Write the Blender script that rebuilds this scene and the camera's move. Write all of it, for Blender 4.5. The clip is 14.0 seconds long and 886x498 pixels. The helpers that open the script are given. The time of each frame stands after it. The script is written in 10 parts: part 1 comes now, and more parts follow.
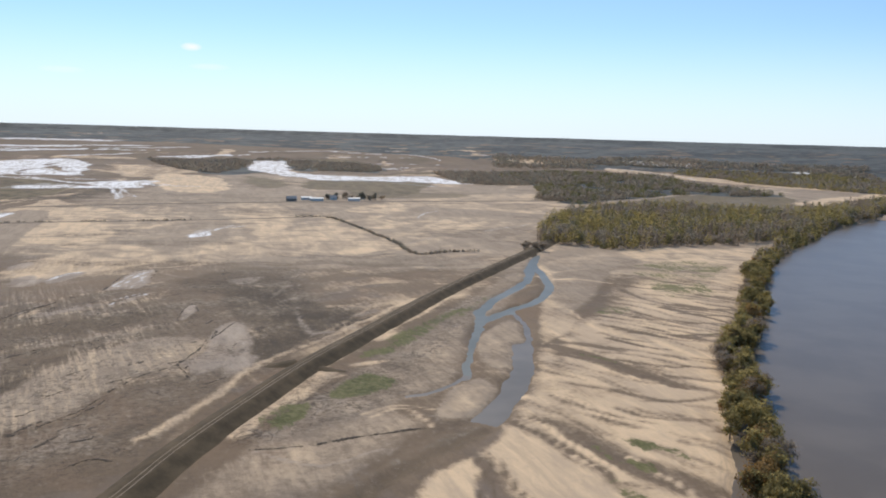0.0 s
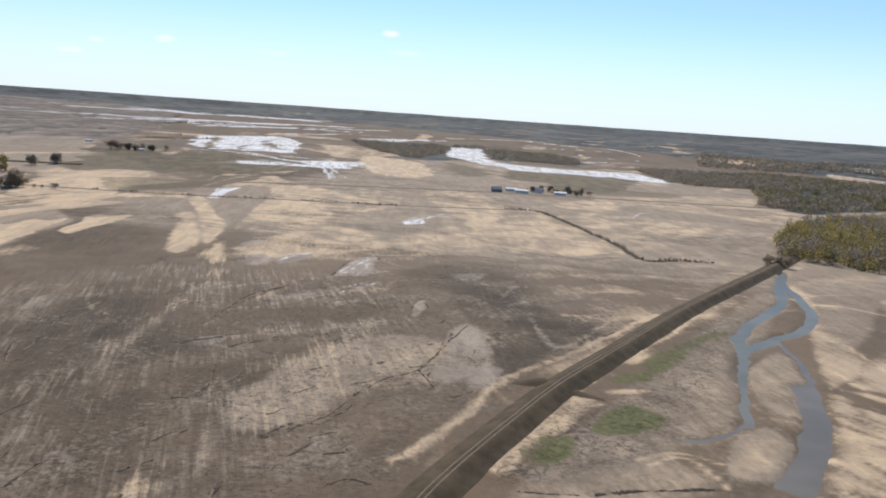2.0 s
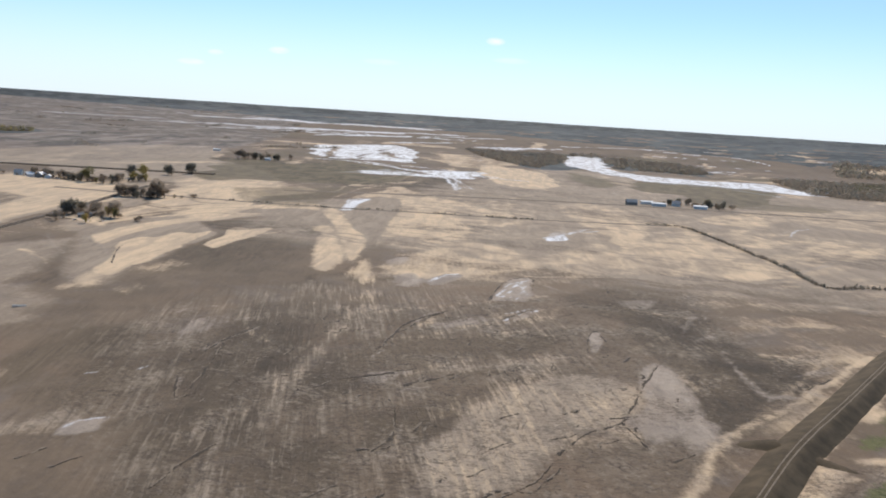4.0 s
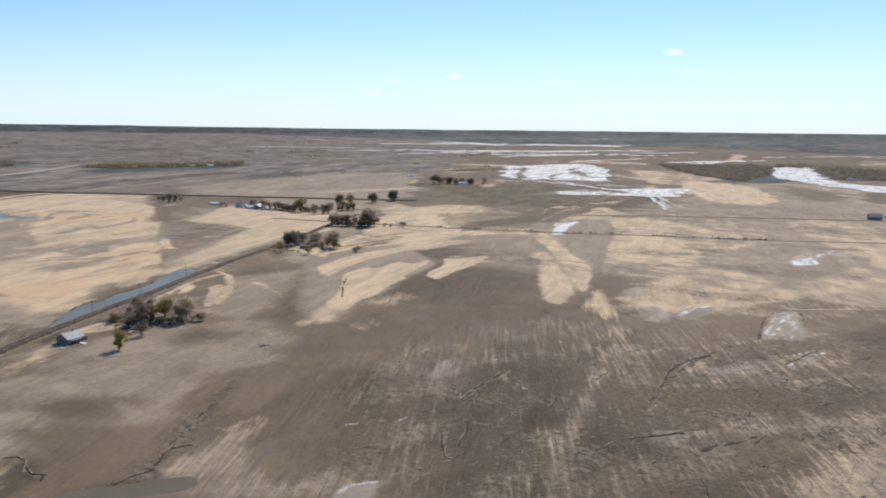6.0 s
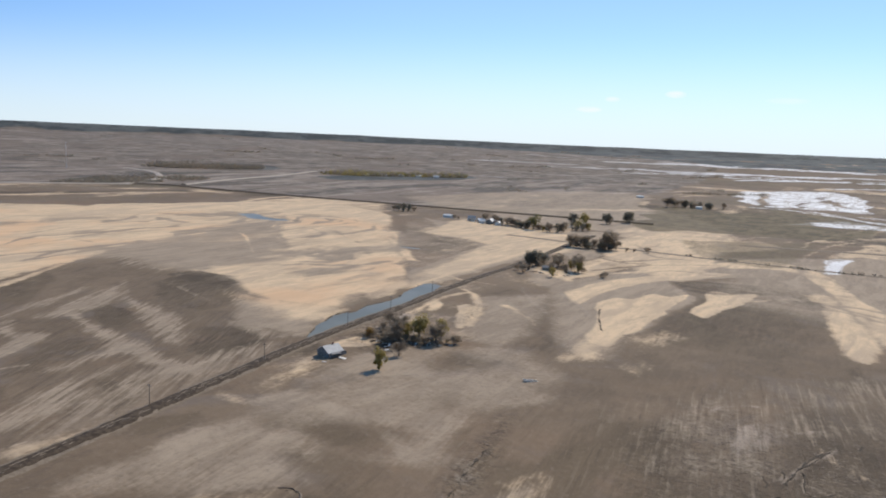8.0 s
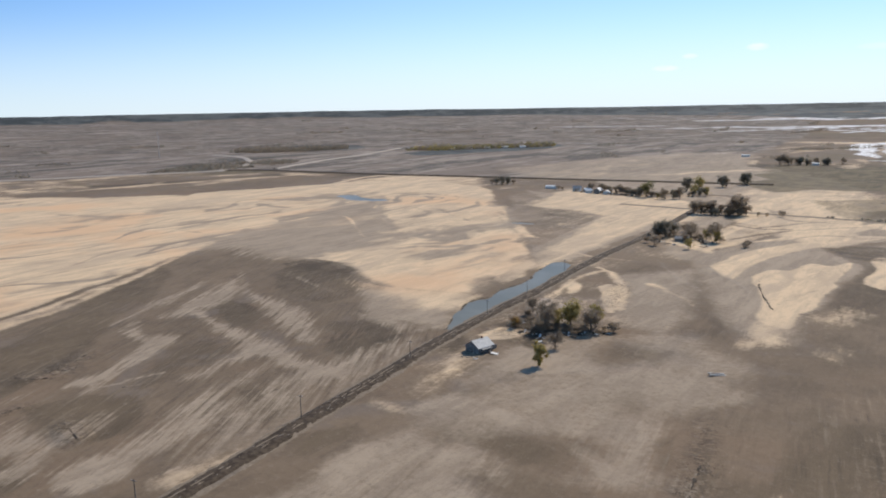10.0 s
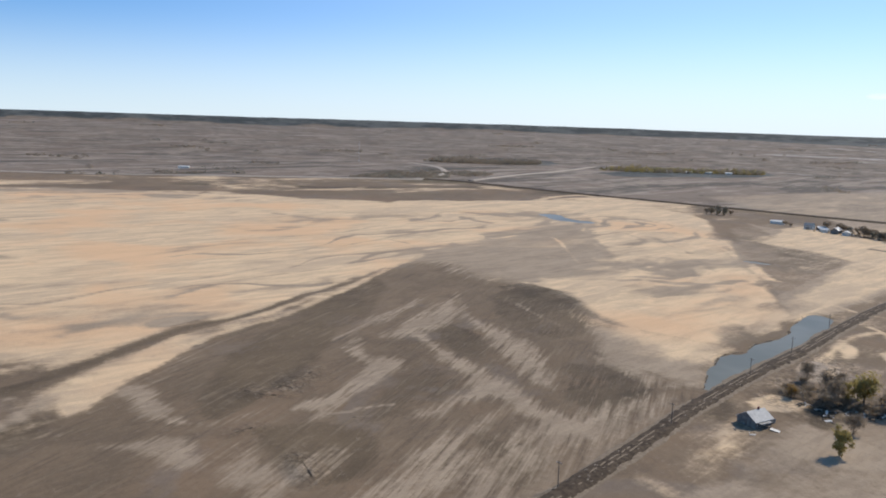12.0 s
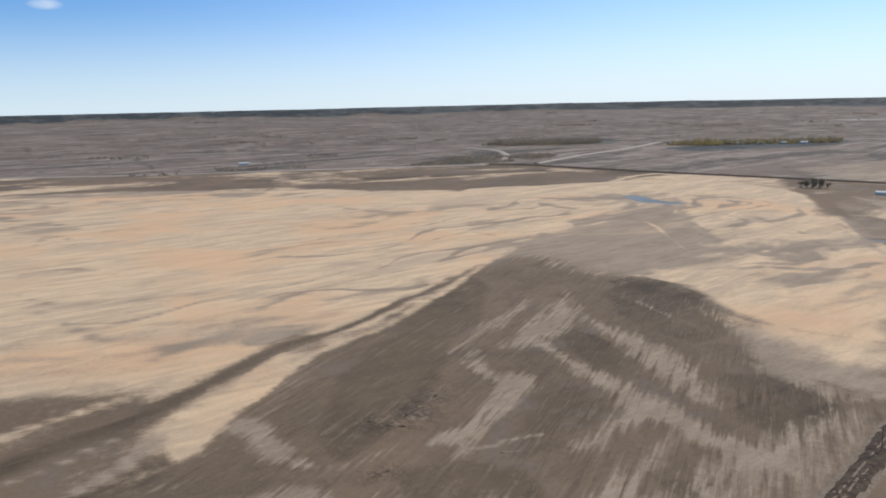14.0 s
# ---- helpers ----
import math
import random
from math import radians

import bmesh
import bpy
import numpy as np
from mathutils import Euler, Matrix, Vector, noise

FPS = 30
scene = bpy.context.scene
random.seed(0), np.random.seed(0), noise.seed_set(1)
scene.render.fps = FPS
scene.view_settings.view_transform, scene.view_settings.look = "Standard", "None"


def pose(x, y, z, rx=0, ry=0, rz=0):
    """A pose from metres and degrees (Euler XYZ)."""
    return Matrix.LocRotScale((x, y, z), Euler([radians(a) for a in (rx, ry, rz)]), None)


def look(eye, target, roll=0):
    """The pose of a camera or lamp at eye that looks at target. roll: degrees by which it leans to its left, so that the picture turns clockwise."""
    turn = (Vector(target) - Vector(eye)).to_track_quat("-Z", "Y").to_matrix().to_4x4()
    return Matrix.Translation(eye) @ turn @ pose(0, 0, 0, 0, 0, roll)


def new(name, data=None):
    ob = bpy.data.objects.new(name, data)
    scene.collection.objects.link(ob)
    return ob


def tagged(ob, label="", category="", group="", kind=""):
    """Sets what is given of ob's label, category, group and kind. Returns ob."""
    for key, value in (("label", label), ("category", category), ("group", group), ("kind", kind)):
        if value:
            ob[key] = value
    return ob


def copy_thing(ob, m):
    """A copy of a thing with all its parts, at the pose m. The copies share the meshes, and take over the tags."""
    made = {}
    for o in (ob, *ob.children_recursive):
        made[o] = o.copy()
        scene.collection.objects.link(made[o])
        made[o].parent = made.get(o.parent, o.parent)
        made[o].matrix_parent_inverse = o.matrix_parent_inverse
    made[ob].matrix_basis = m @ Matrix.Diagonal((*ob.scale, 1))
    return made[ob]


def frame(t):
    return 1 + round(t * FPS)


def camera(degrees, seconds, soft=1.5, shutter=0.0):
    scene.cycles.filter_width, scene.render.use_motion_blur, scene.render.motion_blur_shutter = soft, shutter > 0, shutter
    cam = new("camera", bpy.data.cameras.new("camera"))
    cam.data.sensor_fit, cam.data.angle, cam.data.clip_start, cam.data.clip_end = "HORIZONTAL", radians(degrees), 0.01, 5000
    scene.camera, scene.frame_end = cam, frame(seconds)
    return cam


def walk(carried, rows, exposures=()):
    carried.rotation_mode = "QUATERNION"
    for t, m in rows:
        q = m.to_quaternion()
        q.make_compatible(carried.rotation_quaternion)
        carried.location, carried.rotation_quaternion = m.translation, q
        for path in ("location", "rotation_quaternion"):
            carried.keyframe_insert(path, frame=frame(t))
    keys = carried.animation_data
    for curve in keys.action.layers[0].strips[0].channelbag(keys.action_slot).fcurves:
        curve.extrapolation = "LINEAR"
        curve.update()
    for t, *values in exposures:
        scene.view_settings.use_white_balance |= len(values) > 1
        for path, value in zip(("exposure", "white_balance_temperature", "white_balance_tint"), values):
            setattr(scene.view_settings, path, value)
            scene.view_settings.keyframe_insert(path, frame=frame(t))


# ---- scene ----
cam = camera(59.5, 14.0, 1.9)
METRES, EYE, TILT, LEAN, TURN = 413.8, 120.0, 0.0, 0.0, 0.0
ROWS = [
    (0.0, 0.0, 0.0, 0.0, 0.23, -8.56, -1.5),
    (0.5, -0.0252, 0.0265, -0.0004, 5.38, -8.88, -1.97),
    (1.0, -0.0537, 0.0524, -0.0013, 10.5, -9.27, -2.47),
    (1.5, -0.0799, 0.0746, -0.0012, 13.43, -9.77, -2.82),
    (2.0, -0.1116, 0.0977, -0.0013, 13.81, -9.91, -3.81),
    (2.5, -0.1404, 0.1181, -0.0012, 15.86, -10.16, -4.0),
    (3.0, -0.174, 0.1377, -0.0007, 18.6, -10.1, -4.24),
    (5.5, -0.3386, 0.2079, -0.0021, 27.7, -9.05, -0.14),
    (6.0, -0.3754, 0.2192, -0.0041, 34.02, -8.85, -0.48),
    (6.5, -0.4075, 0.2264, -0.0045, 38.43, -8.65, -1.49),
    (7.0, -0.4457, 0.2344, -0.0052, 42.58, -8.43, -2.38),
    (7.5, -0.4783, 0.2397, -0.0064, 46.09, -8.21, -2.65),
    (8.0, -0.5168, 0.2432, -0.0071, 49.52, -8.06, -2.28),
    (10.5, -0.6887, 0.2365, -0.0121, 55.54, -10.59, 0.95),
    (11.0, -0.7248, 0.2307, -0.0107, 57.49, -10.4, -0.3),
    (11.5, -0.7586, 0.2232, -0.0105, 62.5, -9.39, -1.47),
    (12.0, -0.7937, 0.215, -0.0097, 68.12, -9.16, -1.66),
    (12.5, -0.8247, 0.2067, -0.009, 71.61, -9.3, -0.79),
    (13.0, -0.8587, 0.1974, -0.0084, 74.23, -9.84, 1.04),
    (13.5, -0.8896, 0.1876, -0.0077, 72.91, -10.45, 1.83),
    (14.0, -0.9238, 0.1756, -0.0069, 71.38, -10.37, 1.39),
]
walk(cam, [(t, pose(0, 0, EYE, TILT, LEAN, TURN) @ pose(METRES * x, METRES * y, METRES * z, 90 + pitch, roll, yaw)) for t, x, y, z, yaw, pitch, roll in ROWS],
     exposures=((0, 0.02), (3, 0.05), (6, 0.03), (8, 0.0), (10.3, 0.04), (11.5, 0.05), (12.5, 0.0), (14, -0.03)))

# ---- world, sun ----
SUN_AZ, SUN_EL = -16.0, 42.0          # degrees from +y towards +x, and above the horizon
world = bpy.data.worlds.new("sky")
scene.world = world
world.use_nodes = True
wn = world.node_tree
sky = wn.nodes.new("ShaderNodeTexSky")
sky.sky_type, sky.sun_disc = "NISHITA", False
sky.sun_elevation, sky.sun_rotation = radians(SUN_EL), radians(SUN_AZ)
sky.altitude, sky.air_density, sky.dust_density, sky.ozone_density = 200, 0.72, 0.0, 2.0
wn.nodes["Background"].inputs[1].default_value = 0.15
haze = wn.nodes.new("ShaderNodeMix")      # thin even haze evens the sky out
haze.data_type = "RGBA"
haze.inputs[0].default_value, haze.inputs[7].default_value = 0.28, (2.3, 4.3, 6.8, 1.0)
tone = wn.nodes.new("ShaderNodeMix")
tone.data_type, tone.blend_type = "RGBA", "MULTIPLY"
tone.inputs[0].default_value, tone.inputs[7].default_value = 1.0, (0.90, 0.93, 1.06, 1.0)
wn.links.new(sky.outputs[0], tone.inputs[6])
wn.links.new(tone.outputs[2], haze.inputs[6])
deep = wn.nodes.new("ShaderNodeMix")      # deeper blue away from the sun
deep.data_type, deep.blend_type = "RGBA", "MULTIPLY"
deep.inputs[7].default_value = (0.50, 0.70, 0.82, 1.0)
wn.links.new(haze.outputs[2], deep.inputs[6])
low = wn.nodes.new("ShaderNodeSeparateXYZ")
low_at = wn.nodes.new("ShaderNodeTexCoord")
wn.links.new(low_at.outputs["Generated"], low.inputs[0])
near_rim = wn.nodes.new("ShaderNodeMapRange")          # paler air towards the horizon
near_rim.interpolation_type = "SMOOTHSTEP"
near_rim.inputs["From Min"].default_value, near_rim.inputs["From Max"].default_value = -0.02, 0.14
near_rim.inputs["To Min"].default_value, near_rim.inputs["To Max"].default_value = 0.85, 0.0
wn.links.new(low.outputs["Z"], near_rim.inputs["Value"])
rim = wn.nodes.new("ShaderNodeMix")
rim.data_type = "RGBA"
rim.inputs[7].default_value = (5.0, 5.7, 6.2, 1.0)
wn.links.new(near_rim.outputs[0], rim.inputs[0])
wn.links.new(deep.outputs[2], rim.inputs[6])
wisp_at, wisp_map, wisp_noise = (wn.nodes.new("ShaderNode" + k) for k in ("TexCoord", "Mapping", "TexNoise"))
wisp_map.inputs["Scale"].default_value = (60.0, 60.0, 160.0)
wisp_noise.inputs["Scale"].default_value, wisp_noise.inputs["Detail"].default_value = 1.0, 4.0


def sky_math(op, a, b=0.0):
    n = wn.nodes.new("ShaderNodeMath")
    n.operation = op
    for sock, v in zip(n.inputs, (a, b)):
        if isinstance(v, float):
            sock.default_value = v
        else:
            wn.links.new(v, sock)
    return n.outputs[0]


sunward = sky_math("ADD", sky_math("MULTIPLY", low.outputs["X"], math.sin(radians(SUN_AZ))), sky_math("MULTIPLY", low.outputs["Y"], math.cos(radians(SUN_AZ))))
from_sun = wn.nodes.new("ShaderNodeMapRange")
from_sun.interpolation_type = "SMOOTHSTEP"
from_sun.inputs["From Min"].default_value, from_sun.inputs["From Max"].default_value = 0.85, 0.0
wn.links.new(sunward, from_sun.inputs["Value"])
wn.links.new(from_sun.outputs[0], deep.inputs[0])
bearing = sky_math("ARCTAN2", sky_math("MULTIPLY", low.outputs["X"], -1.0), low.outputs["Y"])
puff = None
for az, el, wide, tall, dense in ((17.9, 5.33, 0.75, 0.30, 0.9), (16.7, 4.05, 1.5, 0.25, 0.35), (33.2, 3.72, 0.8, 0.28, 0.75), (37.5, 3.28, 0.6, 0.22, 0.6), (39.1, 2.52, 1.0, 0.24, 0.7), (26.0, 3.42, 1.5, 0.25, 0.3), (97.5, 7.05, 1.15, 0.36, 0.38)):
    dx = sky_math("DIVIDE", sky_math("SUBTRACT", bearing, radians(az)), radians(wide))
    dz = sky_math("DIVIDE", sky_math("SUBTRACT", low.outputs["Z"], math.sin(radians(el))), radians(tall))
    d = sky_math("ADD", sky_math("MULTIPLY", dx, dx), sky_math("MULTIPLY", dz, dz))
    one = sky_math("MULTIPLY", sky_math("MAXIMUM", sky_math("SUBTRACT", 1.0, d), 0.0), dense)
    puff = one if puff is None else sky_math("MAXIMUM", puff, one)
puff = sky_math("MULTIPLY", puff, sky_math("ADD", sky_math("MULTIPLY", wisp_noise.outputs["Fac"], 1.6), 0.2))
clouded = wn.nodes.new("ShaderNodeMix")   # a few small far wisps of fair-weather cloud
clouded.data_type = "RGBA"
clouded.inputs[7].default_value = (6.4, 6.6, 6.9, 1.0)
wn.links.new(wisp_at.outputs["Generated"], wisp_map.inputs[0])
wn.links.new(wisp_map.outputs[0], wisp_noise.inputs["Vector"])
wn.links.new(puff, clouded.inputs[0])
wn.links.new(rim.outputs[2], clouded.inputs[6])
wn.links.new(clouded.outputs[2], wn.nodes["Background"].inputs[0])
sun_dir = Vector((math.sin(radians(SUN_AZ)) * math.cos(radians(SUN_EL)), math.cos(radians(SUN_AZ)) * math.cos(radians(SUN_EL)), math.sin(radians(SUN_EL))))
sun = new("sun", bpy.data.lights.new("sun", "SUN"))
sun.data.energy, sun.data.angle, sun.data.color = 4.0, radians(0.5), (1.0, 0.9, 0.76)
sun.matrix_world = look(sun_dir * 300, (0, 0, 0))


# ---- materials ----
class Mat:
    """A node material with short calls for its nodes."""

    def __init__(self, name, rough=0.9, metal=0.0):
        self.m = bpy.data.materials.new(name)
        self.m.use_nodes = True
        self.t = self.m.node_tree
        self.b = self.t.nodes["Principled BSDF"]
        self.b.inputs["Roughness"].default_value = rough
        self.b.inputs["Metallic"].default_value = metal
        self.co = self.t.nodes.new("ShaderNodeNewGeometry").outputs["Position"]

    def link(self, a, b):
        self.t.links.new(a, b)

    def put(self, sock, v):
        if isinstance(v, bpy.types.NodeSocket):
            self.link(v, sock)
        elif v is not None:
            sock.default_value = (*v, 1.0) if isinstance(v, tuple) and len(v) == 3 and sock.type == "RGBA" else v

    def math(self, op, a, b=0.0, clamp=False):
        n = self.t.nodes.new("ShaderNodeMath")
        n.operation, n.use_clamp = op, clamp
        self.put(n.inputs[0], a), self.put(n.inputs[1], b)
        return n.outputs[0]

    def mapping(self, scale, turn=0.0, co=None):
        """Turned about z by degrees, then stretched along the turned axes."""
        a, n = self.t.nodes.new("ShaderNodeMapping"), self.t.nodes.new("ShaderNodeMapping")
        self.link(co or self.co, a.inputs[0])
        self.link(a.outputs[0], n.inputs[0])
        a.inputs["Rotation"].default_value = (0, 0, radians(turn))
        n.inputs["Scale"].default_value = scale
        return n.outputs[0]

    def noise(self, scale, detail=3.0, rough=0.55, co=None, distort=0.0):
        n = self.t.nodes.new("ShaderNodeTexNoise")
        self.link(co or self.co, n.inputs["Vector"])
        n.inputs["Scale"].default_value, n.inputs["Detail"].default_value = scale, detail
        n.inputs["Roughness"].default_value, n.inputs["Distortion"].default_value = rough, distort
        return n.outputs["Fac"]

    def ramp(self, v, a, b):
        """0 below a, 1 above b, smooth between."""
        n = self.t.nodes.new("ShaderNodeMapRange")
        n.interpolation_type = "SMOOTHSTEP"
        self.put(n.inputs["Value"], v)
        n.inputs["From Min"].default_value, n.inputs["From Max"].default_value = a, b
        return n.outputs["Result"]

    def mix(self, f, a, b):
        n = self.t.nodes.new("ShaderNodeMix")
        n.data_type = "RGBA"
        self.put(n.inputs[0], f), self.put(n.inputs[6], a), self.put(n.inputs[7], b)
        return n.outputs[2]

    def attr(self, name):
        n = self.t.nodes.new("ShaderNodeAttribute")
        n.attribute_name = name
        return n.outputs["Fac"]

    def rand(self):
        return self.t.nodes.new("ShaderNodeObjectInfo").outputs["Random"]

    def island(self):
        return self.t.nodes.new("ShaderNodeNewGeometry").outputs["Random Per Island"]

    def bump(self, h, strength, dist):
        n = self.t.nodes.new("ShaderNodeBump")
        n.inputs["Strength"].default_value, n.inputs["Distance"].default_value = strength, dist
        self.link(h, n.inputs["Height"])
        self.link(n.outputs[0], self.b.inputs["Normal"])

    def color(self, v):
        self.put(self.b.inputs["Base Color"], v)
        return self


def simple(name, a, b, scale=1.0, rough=0.9, metal=0.0, vary=0.0, bump=0.0):
    """A surface of two tones mixed by grain, with a tone of its own for each object."""
    m = Mat(name, rough, metal)
    m.b.inputs["Specular IOR Level"].default_value = 0.15 if rough > 0.5 else 0.5
    f = m.ramp(m.noise(scale, 5.0, 0.65), 0.3, 0.7)
    if vary:
        f = m.math("ADD", m.math("MULTIPLY", f, 1 - vary), m.math("MULTIPLY", m.rand(), vary), True)
    m.color(m.mix(f, a, b))
    if bump:
        m.bump(m.noise(scale * 4, 4.0), bump, 0.05)
    return m.m


def make_ground():
    m = Mat("flood_silt_ground", 0.95)
    broad = m.noise(0.006, 4.0, 0.55)
    mid = m.noise(0.03, 5.0, 0.62)
    fine = m.noise(0.3, 5.0, 0.68)
    grain = m.noise(2.0, 3.0, 0.7)
    rows_a = m.noise(1.0, 4.0, 0.66, co=m.mapping((0.42, 0.024, 1.0), -30.0), distort=0.25)
    rows_b = m.noise(1.0, 4.0, 0.66, co=m.mapping((0.40, 0.022, 1.0), -48.0), distort=0.25)
    flow = m.noise(1.0, 5.0, 0.62, co=m.mapping((0.075, 0.016, 1.0), -18.0), distort=0.8)
    wisp = m.noise(1.0, 4.0, 0.65, co=m.mapping((0.3, 0.05, 1.0), -24.0), distort=0.5)

    def off(n, k):
        return m.math("MULTIPLY", m.math("SUBTRACT", n, 0.5), k)

    def add(*v):
        total = v[0]
        for w in v[1:]:
            total = m.math("ADD", total, w)
        return total

    def gate(a):
        """1 where a layer thins out, 0 where it is full or absent."""
        return m.math("POWER", m.math("MULTIPLY", m.math("MULTIPLY", a, m.math("SUBTRACT", 1.0, a)), 4.0, True), 0.7)

    row_off = add(m.math("MULTIPLY", off(rows_a, 1.8), m.attr("rows")), m.math("MULTIPLY", off(rows_b, 1.85), m.attr("rows_west")))
    rough_part = m.math("SUBTRACT", 1.0, m.math("MULTIPLY", m.attr("plain"), 0.4))
    edge = add(off(fine, 0.4), off(mid, 0.9), off(wisp, 0.6), m.math("MULTIPLY", row_off, m.math("ADD", 0.75, m.math("MULTIPLY", m.attr("rows_west"), 0.4))))

    def layer(name, low, high, always=0.0):
        a = m.attr(name)
        g = m.math("ADD", gate(a), always) if always else gate(a)
        return m.ramp(add(a, m.math("MULTIPLY", edge, m.math("MULTIPLY", m.math("MULTIPLY", g, rough_part), 0.8))), low, high)

    mud = m.mix(m.ramp(broad, 0.3, 0.7), (0.144, 0.101, 0.063), (0.195, 0.138, 0.088))
    mud = m.mix(m.math("MULTIPLY", m.ramp(add(mid, off(wisp, 0.6)), 0.42, 0.66), 0.6), mud, (0.120, 0.087, 0.059))
    mud = m.mix(m.math("MULTIPLY", m.ramp(row_off, 0.03, 0.4), 0.6), mud, (0.312, 0.230, 0.152))
    mud = m.mix(m.math("MULTIPLY", m.ramp(row_off, -0.03, -0.4), 0.65), mud, (0.088, 0.064, 0.043))
    mud = m.mix(m.math("MULTIPLY", m.ramp(m.noise(0.011, 5.0, 0.6, distort=0.8), 0.48, 0.66), 0.55), mud, (0.205, 0.135, 0.082))
    mud = m.mix(m.math("MULTIPLY", m.ramp(m.noise(0.017, 5.0, 0.6, distort=1.2), 0.52, 0.68), 0.5), mud, (0.168, 0.134, 0.108))
    dark = m.mix(m.ramp(add(mid, off(flow, 0.8)), 0.3, 0.7), (0.066, 0.047, 0.029), (0.124, 0.089, 0.055))
    dark = m.mix(m.math("MULTIPLY", m.ramp(add(broad, off(wisp, 0.3)), 0.45, 0.62), 0.5), dark, (0.172, 0.121, 0.072))
    dark = m.mix(m.math("MULTIPLY", m.ramp(row_off, 0.04, 0.4), 0.55), dark, (0.235, 0.178, 0.122))
    dark = m.mix(m.math("MULTIPLY", m.ramp(row_off, -0.04, -0.35), 0.5), dark, (0.070, 0.052, 0.035))
    c = m.mix(layer("dark", 0.24, 0.66), mud, dark)
    veil = m.noise(1.0, 6.0, 0.6, co=m.mapping((0.03, 0.0065, 1.0), -17.0), distort=1.2)
    sand = m.mix(m.ramp(add(flow, off(wisp, 0.5), off(fine, 0.3)), 0.34, 0.66), (0.655, 0.475, 0.293), (0.500, 0.367, 0.236))
    sand = m.mix(m.math("MULTIPLY", m.ramp(add(veil, off(flow, 0.5)), 0.46, 0.62), 0.5), sand, (0.430, 0.322, 0.220))
    sand = m.mix(m.math("MULTIPLY", m.math("MULTIPLY", m.ramp(broad, 0.46, 0.62), 0.75), m.attr("plain")), sand, (0.640, 0.400, 0.225))
    silt = m.mix(m.ramp(add(flow, off(wisp, 0.5)), 0.34, 0.66), (0.395, 0.305, 0.214), (0.290, 0.221, 0.155))
    c = m.mix(m.math("MULTIPLY", layer("silt", 0.20, 0.68), 0.8), c, silt)
    c = m.mix(layer("sand", 0.24, 0.74, 0.15), c, sand)
    ridge = m.math("SUBTRACT", 1.0, m.math("ABSOLUTE", off(m.noise(0.055, 5.0, 0.6, distort=1.4), 2.0)))
    crack = m.math("MULTIPLY", m.ramp(ridge, 0.955, 0.99), m.math("MULTIPLY", m.attr("scour"), m.ramp(mid, 0.42, 0.55)))
    lump = m.math("MULTIPLY", m.ramp(add(fine, off(mid, 0.9)), 0.56, 0.7), m.attr("scour"))
    c = m.mix(m.math("MULTIPLY", lump, 0.4), c, (0.343, 0.270, 0.194))
    c = m.mix(m.math("MULTIPLY", m.ramp(add(fine, off(mid, -0.9)), 0.44, 0.3), m.math("MULTIPLY", m.attr("scour"), 0.6)), c, (0.078, 0.057, 0.040))
    c = m.mix(m.math("MULTIPLY", crack, 0.75), c, (0.052, 0.038, 0.027))
    pale = m.mix(m.ramp(add(flow, off(fine, 0.6)), 0.36, 0.66), (0.410, 0.325, 0.245), (0.270, 0.212, 0.162))
    c = m.mix(layer("pale", 0.15, 0.85), c, pale)
    pits = m.noise(0.75, 4.0, 0.7, co=m.mapping((1.0, 0.45, 1.0), 62.0), distort=0.6)
    c = m.mix(m.math("MULTIPLY", m.ramp(add(pits, off(mid, 0.8)), 0.46, 0.36), m.math("MULTIPLY", m.attr("scour"), 0.6)), c, (0.058, 0.043, 0.031))
    c = m.mix(m.math("MULTIPLY", m.ramp(add(pits, off(mid, 0.6)), 0.58, 0.68), m.math("MULTIPLY", m.attr("scour"), 0.45)), c, (0.330, 0.265, 0.200))
    # white: bright silt, and sky glare off flooded flats put into the colour
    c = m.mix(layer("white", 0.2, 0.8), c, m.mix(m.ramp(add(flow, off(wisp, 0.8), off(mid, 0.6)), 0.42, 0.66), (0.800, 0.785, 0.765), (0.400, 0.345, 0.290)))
    c = m.mix(m.math("MULTIPLY", layer("field", 0.15, 0.85), 0.85), c, m.mix(m.ramp(add(mid, off(flow, 0.8)), 0.38, 0.62), (0.088, 0.068, 0.035), (0.156, 0.118, 0.062)))
    # fallow: field strips in brown, greyed for the haze of distance
    strip = m.noise(1.0, 4.0, 0.6, co=m.mapping((0.010, 0.0022, 1.0), -20.0), distort=0.4)
    fallow = m.mix(m.ramp(add(strip, off(mid, 0.4)), 0.41, 0.58), (0.098, 0.078, 0.060), (0.255, 0.203, 0.158))
    fallow = m.mix(m.math("MULTIPLY", m.ramp(add(broad, off(strip, 0.7)), 0.51, 0.58), 0.65), fallow, (0.150, 0.108, 0.078))
    patch = m.noise(1.0, 5.0, 0.62, co=m.mapping((0.022, 0.0032, 1.0), -26.0), distort=0.7)
    fallow = m.mix(m.math("MULTIPLY", m.ramp(patch, 0.55, 0.62), 0.6), fallow, (0.330, 0.268, 0.205))
    fallow = m.mix(m.math("MULTIPLY", m.ramp(patch, 0.42, 0.36), 0.7), fallow, (0.062, 0.058, 0.040))
    c = m.mix(m.math("MULTIPLY", layer("fallow", 0.2, 0.8), m.math("SUBTRACT", 1.0, m.math("MULTIPLY", m.attr("white"), 0.9))), c, fallow)
    grass = m.mix(m.ramp(add(fine, off(mid, 0.8)), 0.35, 0.65), (0.066, 0.076, 0.021), (0.128, 0.122, 0.044))
